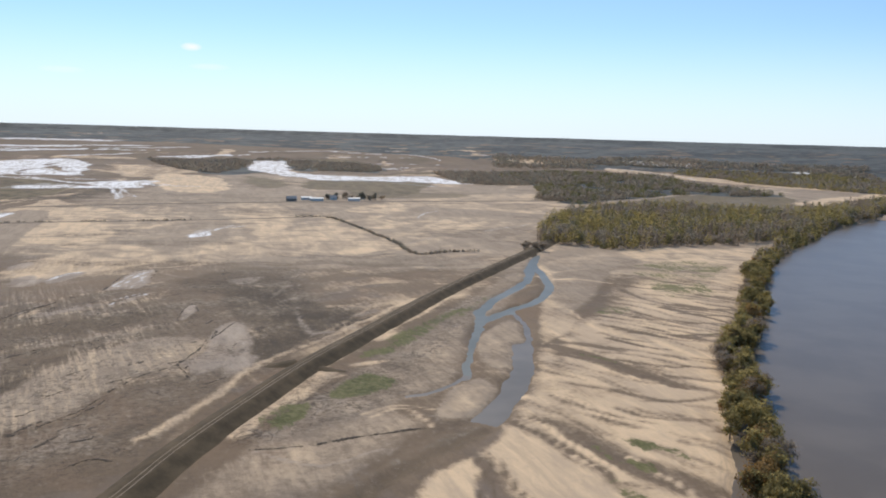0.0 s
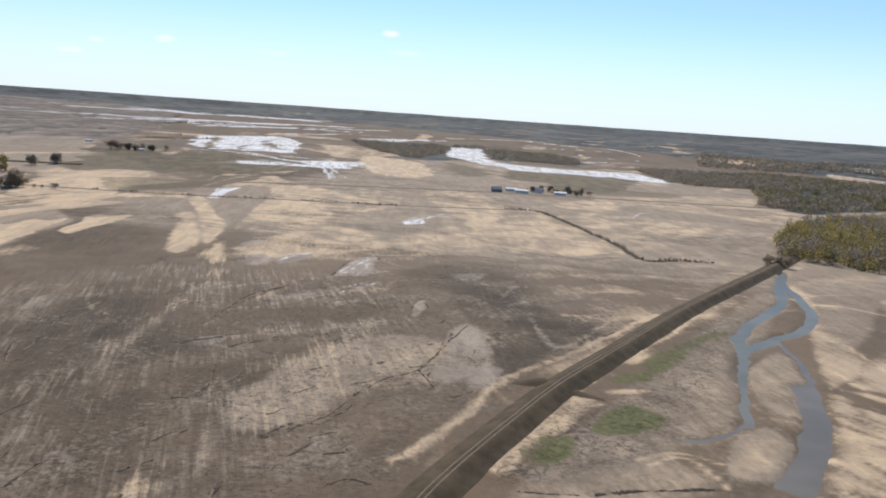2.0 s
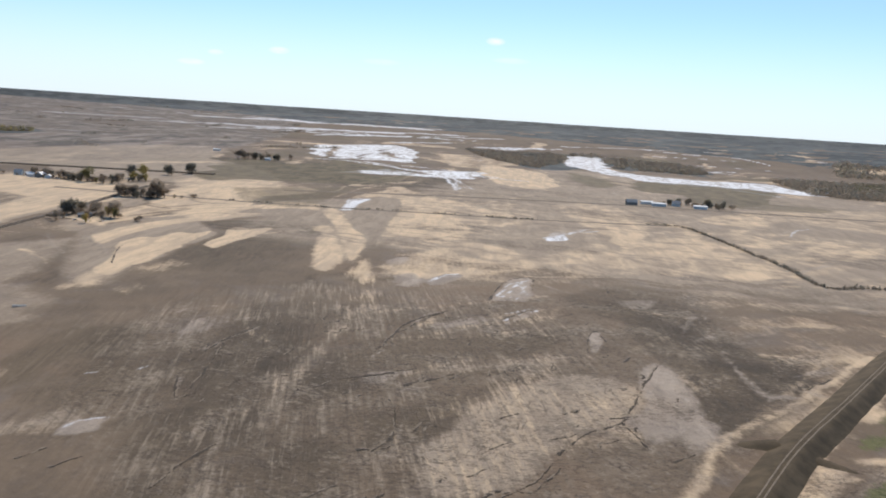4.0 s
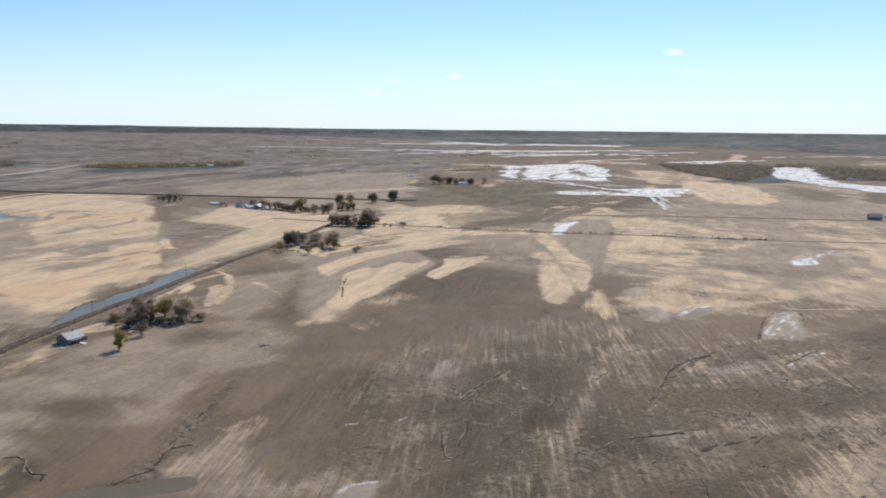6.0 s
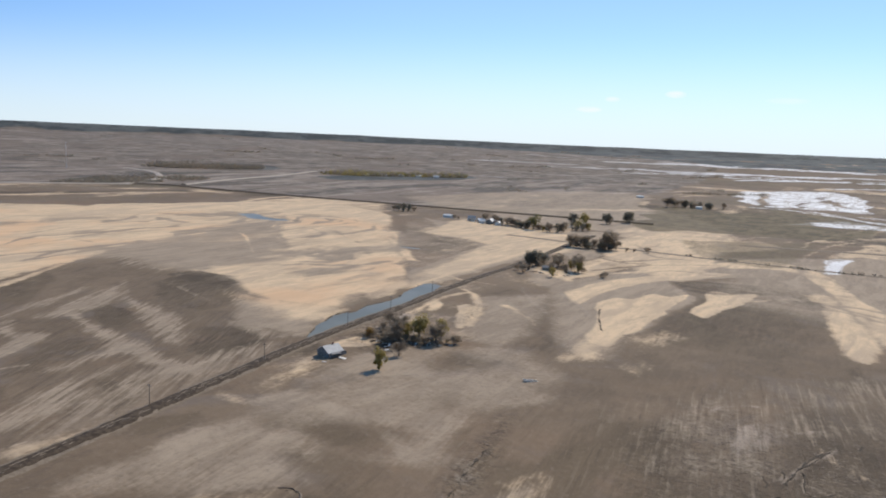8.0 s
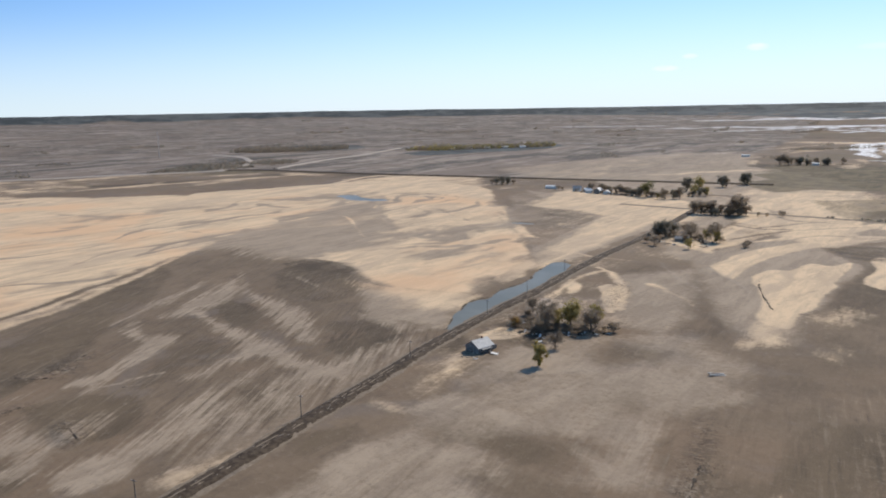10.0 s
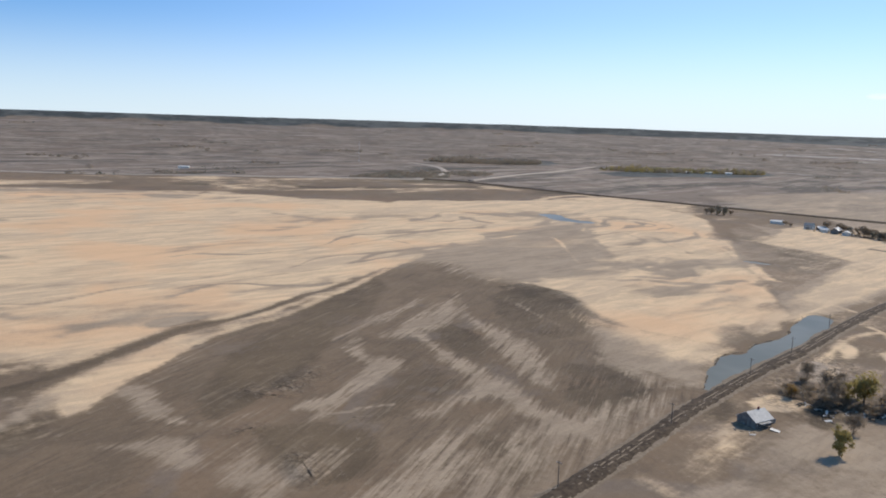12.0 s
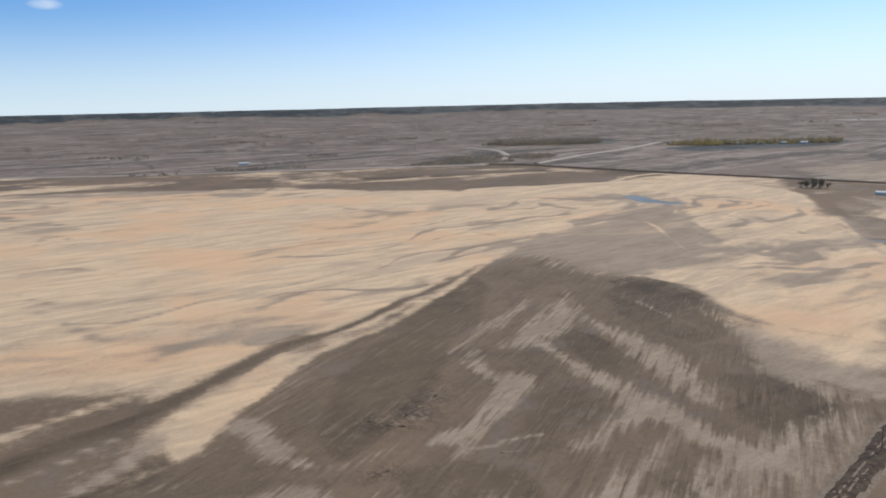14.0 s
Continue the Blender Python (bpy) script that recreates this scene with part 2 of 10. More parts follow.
    tuft = add(m.attr("green"), m.math("MULTIPLY", add(off(mid, 2.0), off(fine, 1.7), off(wisp, 1.4)), m.math("ADD", gate(m.attr("green")), m.math("MULTIPLY", m.attr("green"), 0.25))))
    c = m.mix(m.math("MULTIPLY", m.ramp(tuft, 0.3, 0.75), 0.9), c, grass)
    # wood: dark woodland tones with a blue-grey cast of distance haze mixed in
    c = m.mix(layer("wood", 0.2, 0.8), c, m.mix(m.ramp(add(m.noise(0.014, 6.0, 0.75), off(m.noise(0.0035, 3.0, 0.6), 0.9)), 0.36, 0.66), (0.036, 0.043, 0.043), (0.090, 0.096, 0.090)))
    speck = m.math("ADD", m.math("MULTIPLY", grain, 0.45), m.math("MULTIPLY", fine, 0.55))
    c = m.mix(m.math("MULTIPLY", m.ramp(speck, 0.49, 0.36), m.math("MULTIPLY", rough_part, m.math("SUBTRACT", 0.30, m.math("MULTIPLY", m.attr("sand"), 0.27)))), c, (0.073, 0.054, 0.036))
    c = m.mix(m.math("MULTIPLY", m.math("MULTIPLY", m.ramp(speck, 0.54, 0.68), rough_part), 0.28), c, (0.420, 0.340, 0.270))
    m.color(c)
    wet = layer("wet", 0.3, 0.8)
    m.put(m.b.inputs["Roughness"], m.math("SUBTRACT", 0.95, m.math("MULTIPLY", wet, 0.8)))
    step = m.noise(0.045, 7.0, 0.64, distort=0.7)
    ledge = m.math("MULTIPLY", add(m.ramp(step, 0.44, 0.452), m.ramp(step, 0.50, 0.51), m.ramp(step, 0.56, 0.57)), m.math("MULTIPLY", m.attr("scour"), 2.6))
    h = add(ledge, m.math("MULTIPLY", fine, 1.1), m.math("MULTIPLY", row_off, 0.35), m.math("MULTIPLY", grain, 0.3), m.math("MULTIPLY", wisp, 0.6))
    m.bump(m.math("MULTIPLY", h, m.math("SUBTRACT", 1.0, wet)), 0.6, 0.35)
    m.b.inputs["Specular IOR Level"].default_value = 0.25
    return m.m


def make_water(name, deep, shallow, rough):
    m = Mat(name, rough)
    m.color(m.mix(m.ramp(m.noise(0.02, 3.0), 0.35, 0.65), deep, shallow))
    m.b.inputs["IOR"].default_value = 1.33
    m.b.inputs["Specular IOR Level"].default_value = 0.2
    m.bump(m.noise(0.6, 4.0, 0.6, co=m.mapping((1.0, 0.5, 1.0), 40.0)), 0.08, 0.15)
    return m.m


def make_leaf(name, a, b, lets=0.45):
    m = Mat(name, 0.7)
    f = m.math("ADD", m.math("MULTIPLY", m.island(), 0.2), m.math("MULTIPLY", m.rand(), 0.25))
    f = m.math("ADD", f, m.math("MULTIPLY", m.ramp(m.noise(0.085, 3.0, 0.5), 0.36, 0.64), 0.55))
    c = m.mix(f, a, b)
    m.color(c)
    m.b.inputs["Specular IOR Level"].default_value = 0.15
    through_light, both = m.t.nodes.new("ShaderNodeBsdfTranslucent"), m.t.nodes.new("ShaderNodeMixShader")
    m.link(c, through_light.inputs[0])
    both.inputs[0].default_value = lets
    m.link(m.b.outputs[0], both.inputs[1])
    m.link(through_light.outputs[0], both.inputs[2])
    m.link(both.outputs[0], m.t.nodes["Material Output"].inputs[0])
    return m.m


GROUND = make_ground()
RIVER = make_water("muddy_river_water", (0.12, 0.095, 0.068), (0.15, 0.12, 0.087), 0.3)
POOL = make_water("shallow_pool_water", (0.155, 0.158, 0.134), (0.200, 0.200, 0.170), 0.3)
POOL.node_tree.nodes["Principled BSDF"].inputs["Specular IOR Level"].default_value = 0.06
SILTY = make_water("silty_channel_water", (0.135, 0.118, 0.096), (0.19, 0.165, 0.135), 0.4)
MURK = make_water("murky_pool_water", (0.13, 0.105, 0.065), (0.17, 0.14, 0.09), 0.45)
BARK = simple("grey_bark", (0.09, 0.075, 0.06), (0.2, 0.17, 0.14), 3.0, vary=0.4, bump=0.4)
LEAF_GREEN = make_leaf("spring_green_leaves", (0.110, 0.102, 0.046), (0.262, 0.235, 0.098))
LEAF_OLIVE = make_leaf("olive_yellow_leaves", (0.185, 0.155, 0.068), (0.430, 0.345, 0.132), 0.65)
LEAF_RUST = make_leaf("rust_orange_leaves", (0.2, 0.12, 0.048), (0.38, 0.235, 0.08))
LEAF_DARK = make_leaf("dark_green_leaves", (0.185, 0.170, 0.135), (0.330, 0.300, 0.230), 0.68)
TWIG = make_leaf("bare_grey_twigs", (0.205, 0.164, 0.122), (0.365, 0.298, 0.222), 0.6)


# ---- ground ----
def axis(lo, a, b, hi, step, grow_lo, grow_hi):
    """Coordinates from lo to hi: even steps between a and b, growing away from them."""
    up, v = [b], b
    while v < hi:
        v += step + grow_hi * (v - b)
        up.append(v)
    down, v = [], a
    while v > lo:
        down.append(v)
        v -= step + grow_lo * (a - v)
    even = np.linspace(a, b, max(2, int((b - a) / step)))
    return np.array(down[::-1][:-1] + list(even) + up[1:])


GX = axis(-5600, -1250, 270, 5600, 2.5, 0.016, 0.018)
GY = axis(-5600, 120, 720, 5600, 2.0, 0.06, 0.009)
X, Y = np.meshgrid(GX, GY)


def waves(x, y, size, seed, octaves=3):
    """Smooth value noise, about -1 to 1, features of that size in metres."""
    total, amp, out = 0.0, 1.0, np.zeros_like(x)
    for o in range(octaves):
        rng = np.random.default_rng(seed * 17 + o)
        table = rng.uniform(-1, 1, (256, 256))
        u, v = x / size, y / size
        i, j = np.floor(u).astype(int), np.floor(v).astype(int)
        fu, fv = u - i, v - j
        fu, fv = fu * fu * (3 - 2 * fu), fv * fv * (3 - 2 * fv)
        g = lambda a, b: table[(i + a) % 256, (j + b) % 256]
        out += amp * ((g(0, 0) * (1 - fu) + g(1, 0) * fu) * (1 - fv) + (g(0, 1) * (1 - fu) + g(1, 1) * fu) * fv)
        total, amp, size = total + amp, amp * 0.55, size * 0.48
    return out / total


RAG = np.hypot(X + 200, Y)              # edges wander more the farther off they lie
WX = X + waves(X, Y, 14, 3) * 2.4 + waves(X, Y, 60, 4) * np.clip(1.5 + 0.02 * (RAG - 800), 1.5, 28)
WY = Y + waves(X, Y, 14, 5) * 2.4 + waves(X, Y, 60, 6) * np.clip(1.5 + 0.02 * (RAG - 800), 1.5, 28)
LAYERS = {k: np.zeros_like(X) for k in ("sand", "dark", "pale", "field", "green", "wet", "rows", "rows_west", "wood", "scour", "white", "plain", "fallow", "settled", "silt")}
Z = waves(X, Y, 45, 8) * 0.25 + waves(X, Y, 11, 9) * 0.10


def bend(pts, n=6):
    """A smooth line through the points (Catmull-Rom), n steps a span."""
    p = np.array(pts, float).reshape(-1, 2)
    if len(p) < 3:
        return p
    p = np.vstack([2 * p[0] - p[1], p, 2 * p[-1] - p[-2]])
    out, u = [], np.linspace(0, 1, n, endpoint=False)[:, None]
    for a, b, c, d in zip(p, p[1:], p[2:], p[3:]):
        out.append(0.5 * (2 * b + (c - a) * u + (2 * a - 5 * b + 4 * c - d) * u ** 2 + (3 * b - 3 * c + d - a) * u ** 3))
    return np.vstack(out + [p[-2:-1]])


def reach(pts, wide, rough=True):
    """Where the ground lies within reach of a line: the window, the distance from it, and how far along it (0 to 1)."""
    line = bend(pts)
    lo, hi = line.min(0) - wide - 25, line.max(0) + wide + 25
    i0, i1 = np.searchsorted(GX, lo[0]), np.searchsorted(GX, hi[0])
    j0, j1 = np.searchsorted(GY, lo[1]), np.searchsorted(GY, hi[1])
    win = (slice(j0, j1), slice(i0, i1))
    x, y = (WX[win], WY[win]) if rough else (X[win], Y[win])
    best, along = np.full(x.shape, 1e9), np.zeros(x.shape)
    for k, (a, b) in enumerate(zip(line, line[1:])):
        d = b - a
        s = np.clip(((x - a[0]) * d[0] + (y - a[1]) * d[1]) / max(d @ d, 1e-9), 0, 1)
        dist = np.hypot(x - a[0] - s * d[0], y - a[1] - s * d[1])
        near = dist < best
        best, along = np.where(near, dist, best), np.where(near, (k + s) / (len(line) - 1), along)
    return win, best, along


def soft(v):
    v = np.clip(v, 0, 1)
    return v * v * (3 - 2 * v)


def paint(layer, wa, wb, blur, amount, *pts):
    """Lay a streak of a layer along a line, of half-width wa at its start and wb at its end; with a negative amount take it away."""
    win, dist, s = reach(pts, max(wa, wb) + blur)
    half = wa + (wb - wa) * s
    blur *= 1.6
    f = soft((half + blur / 2 - dist) / max(blur, 0.1)) * abs(amount)
    L = LAYERS[layer]
    L[win] = np.maximum(L[win], f) if amount > 0 else L[win] * (1 - 0.8 * f)


def area(layer, blur, amount, *pts):
    """Lay a patch of a layer inside a smooth outline; with a negative amount take it away."""
    p = np.array(pts, float).reshape(-1, 2)
    line = bend(np.vstack([p, p[:1]]), 3)
    blur *= 1.6
    lo, hi = line.min(0) - blur - 25, line.max(0) + blur + 25
    win = (slice(np.searchsorted(GY, lo[1]), np.searchsorted(GY, hi[1])), slice(np.searchsorted(GX, lo[0]), np.searchsorted(GX, hi[0])))
    x, y = WX[win], WY[win]
    inside, best = np.zeros(x.shape, bool), np.full(x.shape, 1e18)
    for a, b in zip(line, np.roll(line, -1, 0)):
        d = b - a
        if abs(d[1]) > 1e-9:
            inside ^= ((y > a[1]) != (y > b[1])) & (x < a[0] + (y - a[1]) / d[1] * d[0])
        s = np.clip(((x - a[0]) * d[0] + (y - a[1]) * d[1]) / max(d @ d, 1e-9), 0, 1)
        best = np.minimum(best, (x - a[0] - s * d[0]) ** 2 + (y - a[1] - s * d[1]) ** 2)
    f = soft(0.5 + np.where(inside, 1, -1) * np.sqrt(best) / max(blur, 0.1)) * abs(amount)
    L = LAYERS[layer]
    L[win] = np.maximum(L[win], f) if amount > 0 else L[win] * (1 - 0.8 * f)


def hollow(depth, rim, *pts):
    """A hollow of that depth inside an outline, with sides rim metres wide."""
    LAYERS["bed"] = np.zeros_like(X)
    area("bed", rim, 1.0, *pts)
    f = LAYERS.pop("bed")
    Z[:] = Z * (1 - f) - depth * f


def raise_bank(half, slope, height, *pts, rough=True):
    """A bank (or, with a negative height, a bed) along a line: flat for half metres from it, then sloping off."""
    win, dist, s = reach(pts, half + slope, rough)
    f = soft((half + slope - dist) / slope)
    Z[win] = Z[win] * (1 - f) + height * f


# beds of the river, the side channel, the roadside pond and the pools
RIVER_LINE = (60, -400, 184, 20, 224, 190, 266, 300, 330, 475, 484, 765, 600, 925, 792, 1140, 1600, 1750)
CHANNEL_A = (95, 772, 79, 694, 68, 626, 41, 563, 26, 514, 23, 465, 16, 415, 13, 371)
CHANNEL_B = (85, 710, 87, 621, 72, 561, 48, 525, 29, 495)
CHANNEL_C = (47, 433, 44, 396, 35, 354, 24, 323, 15, 306, -1, 290, -17, 264, -29, 245, -48, 215)
POND = (-598, 336, -614, 364, -632, 402, -650, 440, -674, 486)
raise_bank(130, 12, -3.2, *RIVER_LINE)
raise_bank(2.5, 4, -1.4, *CHANNEL_A[:10])
raise_bank(1.2, 3.6, -1.25, *CHANNEL_A[8:])
raise_bank(2.5, 4, -1.4, *CHANNEL_B)
raise_bank(4, 5, -1.4, *CHANNEL_C[:10])
raise_bank(6, 5, -0.68, *CHANNEL_C[8:])
raise_bank(1.8, 3.5, -1.3, 26, 520, 24, 470)
CHANNEL_HEAD = (48, 521, 53, 490, 52, 455, 48, 430)
CHANNEL_TAIL = (14, 376, 6, 363, -5, 349, -16, 343)
raise_bank(0.6, 5.0, -1.15, *CHANNEL_HEAD)
raise_bank(0.4, 4.5, -1.05, *CHANNEL_TAIL)
hollow(1.4, 2.0, -597, 329, -624, 357, -638, 377, -639, 393, -650, 410, -655, 435, -668, 455, -691, 487, -695, 502, -681, 503, -666, 484, -651, 454, -636, 421, -617, 381, -602, 352, -594, 335)
raise_bank(4, 4, -1.2, -384, 216, -375, 233, -366, 245)
raise_bank(11, 7, -1.1, -1232, 612, -1190, 604, -1156, 616)
raise_bank(2.5, 4, -1.1, -873, 612, -859, 617)
# sand bar by the river
area("sand", 10, .7, 82, 710, 163, 803, 365, 893, 290, 711, 204, 522, 161, 434, 144, 372, 127, 299, 113, 253, 112, 241, -9, 234, 3, 251, 21, 297, 42, 355, 55, 424, 77, 508, 85, 628)
area("sand", 8, -.75, 98, 712, 141, 689, 126, 577, 101, 511, 74, 450, 61, 449, 64, 491, 90, 583)
area("sand", 8, .36, -41, 393, -23, 385, 6, 398, 17, 444, 56, 506, 46, 423, 34, 363, 6, 303, -27, 258, -53, 232, -79, 230, -76, 280, -49, 299)
paint("sand", 3, 3, 5, -.8, 60, 446, 85, 436, 103, 426)
paint("sand", 2.5, 4, 6, -.85, 71, 428, 86, 405, 104, 379, 121, 361, 144, 357)
paint("dark", 1, 2, 4, .5, 75, 417, 85, 403, 99, 384, 112, 367)
paint("sand", 2, 2, 4, -.7, 84, 354, 105, 343, 136, 350)
paint("sand", 2, 3, 4, -.8, 30, 314, 49, 282, 60, 261)
paint("sand", 3, 4, 5, -.8, 59, 289, 69, 278, 84, 267, 96, 256, 108, 245)
paint("sand", 4, 3, 6, -.8, 35, 299, 47, 267, 50, 242)
paint("sand", 2, 2, 4, -.7, 142, 601, 158, 562, 182, 546, 213, 540)
paint("sand", 2, 2, 4, -.7, 102, 487, 130, 469, 158, 458, 168, 447)
paint("sand", 1.5, 1.5, 3, -.6, 53, 348, 70, 327, 86, 318, 105, 310)
paint("sand", 1.5, 1.5, 3, -.6, 86, 318, 102, 300, 122, 288)
paint("sand", 2, 3, 4, -.7, 10, 280, 18, 266, 15, 244)
paint("sand", 2, 3, 4, -.7, 23, 281, 26, 262, 24, 240)
area("green", 10, .62, 174, 724, 212, 763, 247, 787, 251, 736, 220, 673, 215, 604, 201, 577, 179, 570, 172, 605, 166, 644)
area("green", 4, .7, 107, 535, 122, 548, 133, 536, 124, 520, 107, 516)
paint("green", 2, 2, 3, .7, 138, 605, 158, 596)
paint("green", 2.0, 2.5, 3, .85, 76, 296, 83, 290, 93, 285)
paint("green", 1.5, 1.5, 3, .7, 92, 283, 103, 272)
paint("green", 2, 1.5, 3, .8, 72, 274, 80, 267)
paint("green", 3, 3, 4, .8, 60, 259, 64, 254, 69, 243)
paint("green", 2, 2, 3, .6, 119, 320, 132, 319)
paint("green", 2, 2, 3, .6, 142, 390, 159, 396)
paint("green", 2, 2, 3, .5, 128, 342, 140, 339)
paint("green", 5, 6, 8, .5, 19, 526, 39, 594, 59, 657)
paint("sand", 3, 2, 4, .8, -83, 289, -80, 302, -67, 344, -55, 369)
paint("sand", 4, 4, 5, .7, -44, 388, -30, 396)
paint("dark", 1.6, 1.6, 2, .8, -70, 277, -51, 282, -34, 290, -7, 303)
paint("sand", 3, 3, 4, -.7, -49, 299, -33, 316, -19, 326, -4, 318, -1, 305)
area("green", 4, .95, -75, 307, -68, 323, -60, 324, -57, 309, -63, 298, -71, 299)
area("green", 4, .9, -53, 351, -44, 369, -32, 377, -28, 362, -19, 359, -23, 348, -39, 344, -50, 337)
area("green", 7, .85, -37, 402, -26, 444, -9, 497, 16, 536, 20, 511, -3, 455, -21, 418, -32, 396)
paint("sand", 3, 3, 5, .9, -43, 389, -31, 396)
area("sand", 6, .7, -83, 287, -81, 321, -66, 367, -50, 374, -61, 334, -72, 302, -79, 284)
area("scour", 8, .9, -83, 287, -81, 321, -66, 367, -40, 385, 11, 548, 27, 542, -17, 354, -57, 291, -79, 282)
# left of levee
paint("sand", 1.6, 2, 5.2, 0.50, -119, 254, -113, 291, -104, 322, -96, 366, -70, 449, -42, 535)
paint("sand", 1, 1, 3.9000000000000004, 0.37, -116, 281, -104, 316)
area("sand", 16, 0.36, -197, 315, -195, 346, -184, 378, -156, 415, -141, 390, -149, 344, -150, 321, -157, 293, -168, 278, -186, 293)
paint("dark", 5, 5, 9, .85, -204, 323, -202, 359, -198, 382, -185, 409, -162, 435)
paint("dark", 5, 6, 10, .6, -158, 286, -145, 307, -136, 342, -122, 356)
paint("dark", 5, 6, 10, .55, -156, 256, -137, 268, -122, 293, -111, 314)
paint("sand", 3, 3, 9.1, 0.34, -235, 394, -199, 414, -167, 453)
paint("sand", 5, 5, 15.600000000000001, 0.31, -211, 476, -189, 522, -159, 447, -174, 415)
paint("sand", 5, 7, 22, 0.2, -251, 240, -256, 276, -270, 312, -277, 351, -277, 392, -295, 461)
paint("sand", 2, 2, 5.2, 0.37, -172, 252, -192, 291, -222, 351)
paint("sand", 4, 5, 11.700000000000001, 0.31, -191, 238, -185, 249, -178, 231)
paint("sand", 5, 6, 15.600000000000001, 0.28, -240, 598, -177, 567, -140, 636, -82, 582)
paint("sand", 5, 6, 15.600000000000001, 0.28, -148, 545, -107, 486, -78, 463)
paint("sand", 8, 8, 20.8, 0.28, -157, 679, -89, 667, -22, 709)
area("dark", 10, .85, -167, 574, -140, 589, -93, 540, -61, 496, -47, 478, -70, 444, -90, 413, -109, 425, -127, 463, -148, 510)
area("dark", 8, .7, -112, 458, -93, 455, -79, 419, -91, 386, -108, 405)
area("dark", 14, .7, -201, 623, -174, 667, -132, 641, -134, 553, -166, 554)
area("pale", 5, .3, -133, 424, -133, 447, -126, 477, -115, 444, -108, 405, -98, 391, -92, 390, -94, 372, -99, 358, -105, 363, -115, 383, -127, 396)
paint("pale", 1.2, 3, 3, .65, -99, 513, -88, 470, -79, 445, -68, 450)
paint("pale", 2, 2, 3, .6, -56, 496, -47, 504)
paint("pale", 2.5, 2, 4, .6, -122, 541, -119, 585)
paint("pale", 2, 2, 3, .55, -114, 529, -105, 542)
paint("pale", 2, 2, 4, .55, -172, 597, -155, 598, -142, 622)
area("pale", 2, .85, -163, 468, -170, 498, -169, 512, -160, 495, -159, 476)
area("pale", 3, .85, -245, 548, -251, 604, -246, 635, -230, 604, -224, 565, -235, 554)
paint("white", .8, .8, 2, .7, -244, 562, -247, 604, -240, 625)
paint("white", .8, .8, 2, .6, -236, 562, -233, 588)
paint("white", 1.5, 1.5, 3, .8, -300, 580, -300, 601, -293, 618)
area("pale", 4, .6, -314, 556, -311, 578, -310, 592, -300, 565, -306, 551)
paint("pale", 2, 2, 4, .65, -245, 469, -234, 505)
paint("pale", 1.5, 1.5, 3, .85, -219, 496, -211, 547)
paint("pale", 2, 2, 4, .5, -247, 376, -234, 392)
area("pale", 6, .5, -360, 387, -365, 414, -359, 425, -351, 406, -349, 383)
paint("pale", .8, .8, 2, .7, -329, 365, -333, 384, -334, 415)
area("dark", 22, .6, -335, 298, -358, 369, -344, 403, -343, 469, -307, 511, -240, 492, -211, 397, -214, 355, -221, 312, -217, 270, -198, 231, -254, 234)
paint("dark", 6, 8, 14, .6, -296, 401, -269, 444, -220, 463)
paint("dark", 6, 8, 14, .55, -439, 412, -391, 460, -349, 495)
area("rows", 40, 1, -337, 314, -358, 460, -342, 533, -261, 560, -178, 510, -147, 428, -144, 370, -151, 322, -151, 242, -239, 201)
area("rows", 30, .5, -182, 586, -128, 619, -59, 526, -73, 477, -128, 521)
area("scour", 20, .75, -232, 204, -286, 276, -295, 354, -257, 422, -233, 534, -157, 651, -76, 517, -89, 371, -105, 329, -122, 249)
# centre
area("sand", 8, .95, -570, 567, -569, 589, -545, 610, -540, 643, -536, 657, -531, 622, -519, 582, -503, 538, -499, 506, -498, 494, -489, 471, -503, 477, -525, 508, -543, 532)
area("sand", 8, .8, -611, 572, -631, 641, -626, 677, -615, 755, -571, 791, -536, 784, -549, 753, -574, 694, -586, 626, -584, 585, -588, 554)
area("dark", 8, .75, -576, 697, -583, 748, -554, 762, -529, 766, -514, 712, -532, 685, -555, 676, -571, 654)
paint("dark", 2, 2, 4, .75, -582, 583, -589, 613, -583, 645, -572, 692)
paint("dark", 2, 1.5, 4, .7, -551, 659, -541, 664, -525, 647, -517, 618, -502, 585)
area("sand", 5, .9, -500, 580, -516, 616, -524, 653, -512, 670, -498, 629, -493, 596)
area("dark", 10, .85, -494, 489, -501, 535, -503, 580, -493, 621, -506, 669, -483, 685, -456, 669, -422, 616, -400, 565, -405, 536, -424, 507, -452, 486, -476, 478)
paint("sand", 1.5, 1.5, 4, .7, -484, 657, -474, 682)
paint("sand", 2, 2, 4, .45, -465, 506, -440, 519)
area("sand", 8, .9, -534, 759, -534, 816, -512, 791, -471, 728, -440, 709, -405, 669, -383, 639, -372, 601, -384, 572, -402, 582, -425, 626, -461, 680, -498, 712)
paint("sand", 3, 3, 6, .8, -669, 732, -626, 772, -600, 819, -550, 849)
paint("sand", 3, 3, 6, .7, -719, 818, -670, 838, -628, 842)
area("sand", 10, .85, -545, 864, -520, 837, -456, 795, -421, 756, -379, 738, -351, 742, -350, 806, -371, 869, -409, 916, -461, 959, -517, 943, -564, 946)
area("sand", 10, .7, -591, 1036, -624, 1208, -560, 1163, -486, 1071, -438, 995, -445, 945, -498, 959, -544, 978)
paint("sand", 5, 5, 6, -.9, -544, 846, -493, 762, -456, 723, -421, 695, -383, 661)
paint("dark", 3, 3, 7, .45, -544, 846, -493, 762, -456, 723, -421, 695)
paint("sand", 2, 2, 4, -.7, -522, 1005, -475, 1001, -448, 1008)
paint("sand", 3, 3, 6, -.8, -425, 767, -388, 740, -372, 706)
paint("sand", 4, 4, 8, -.8, -454, 1058, -398, 932, -366, 895)
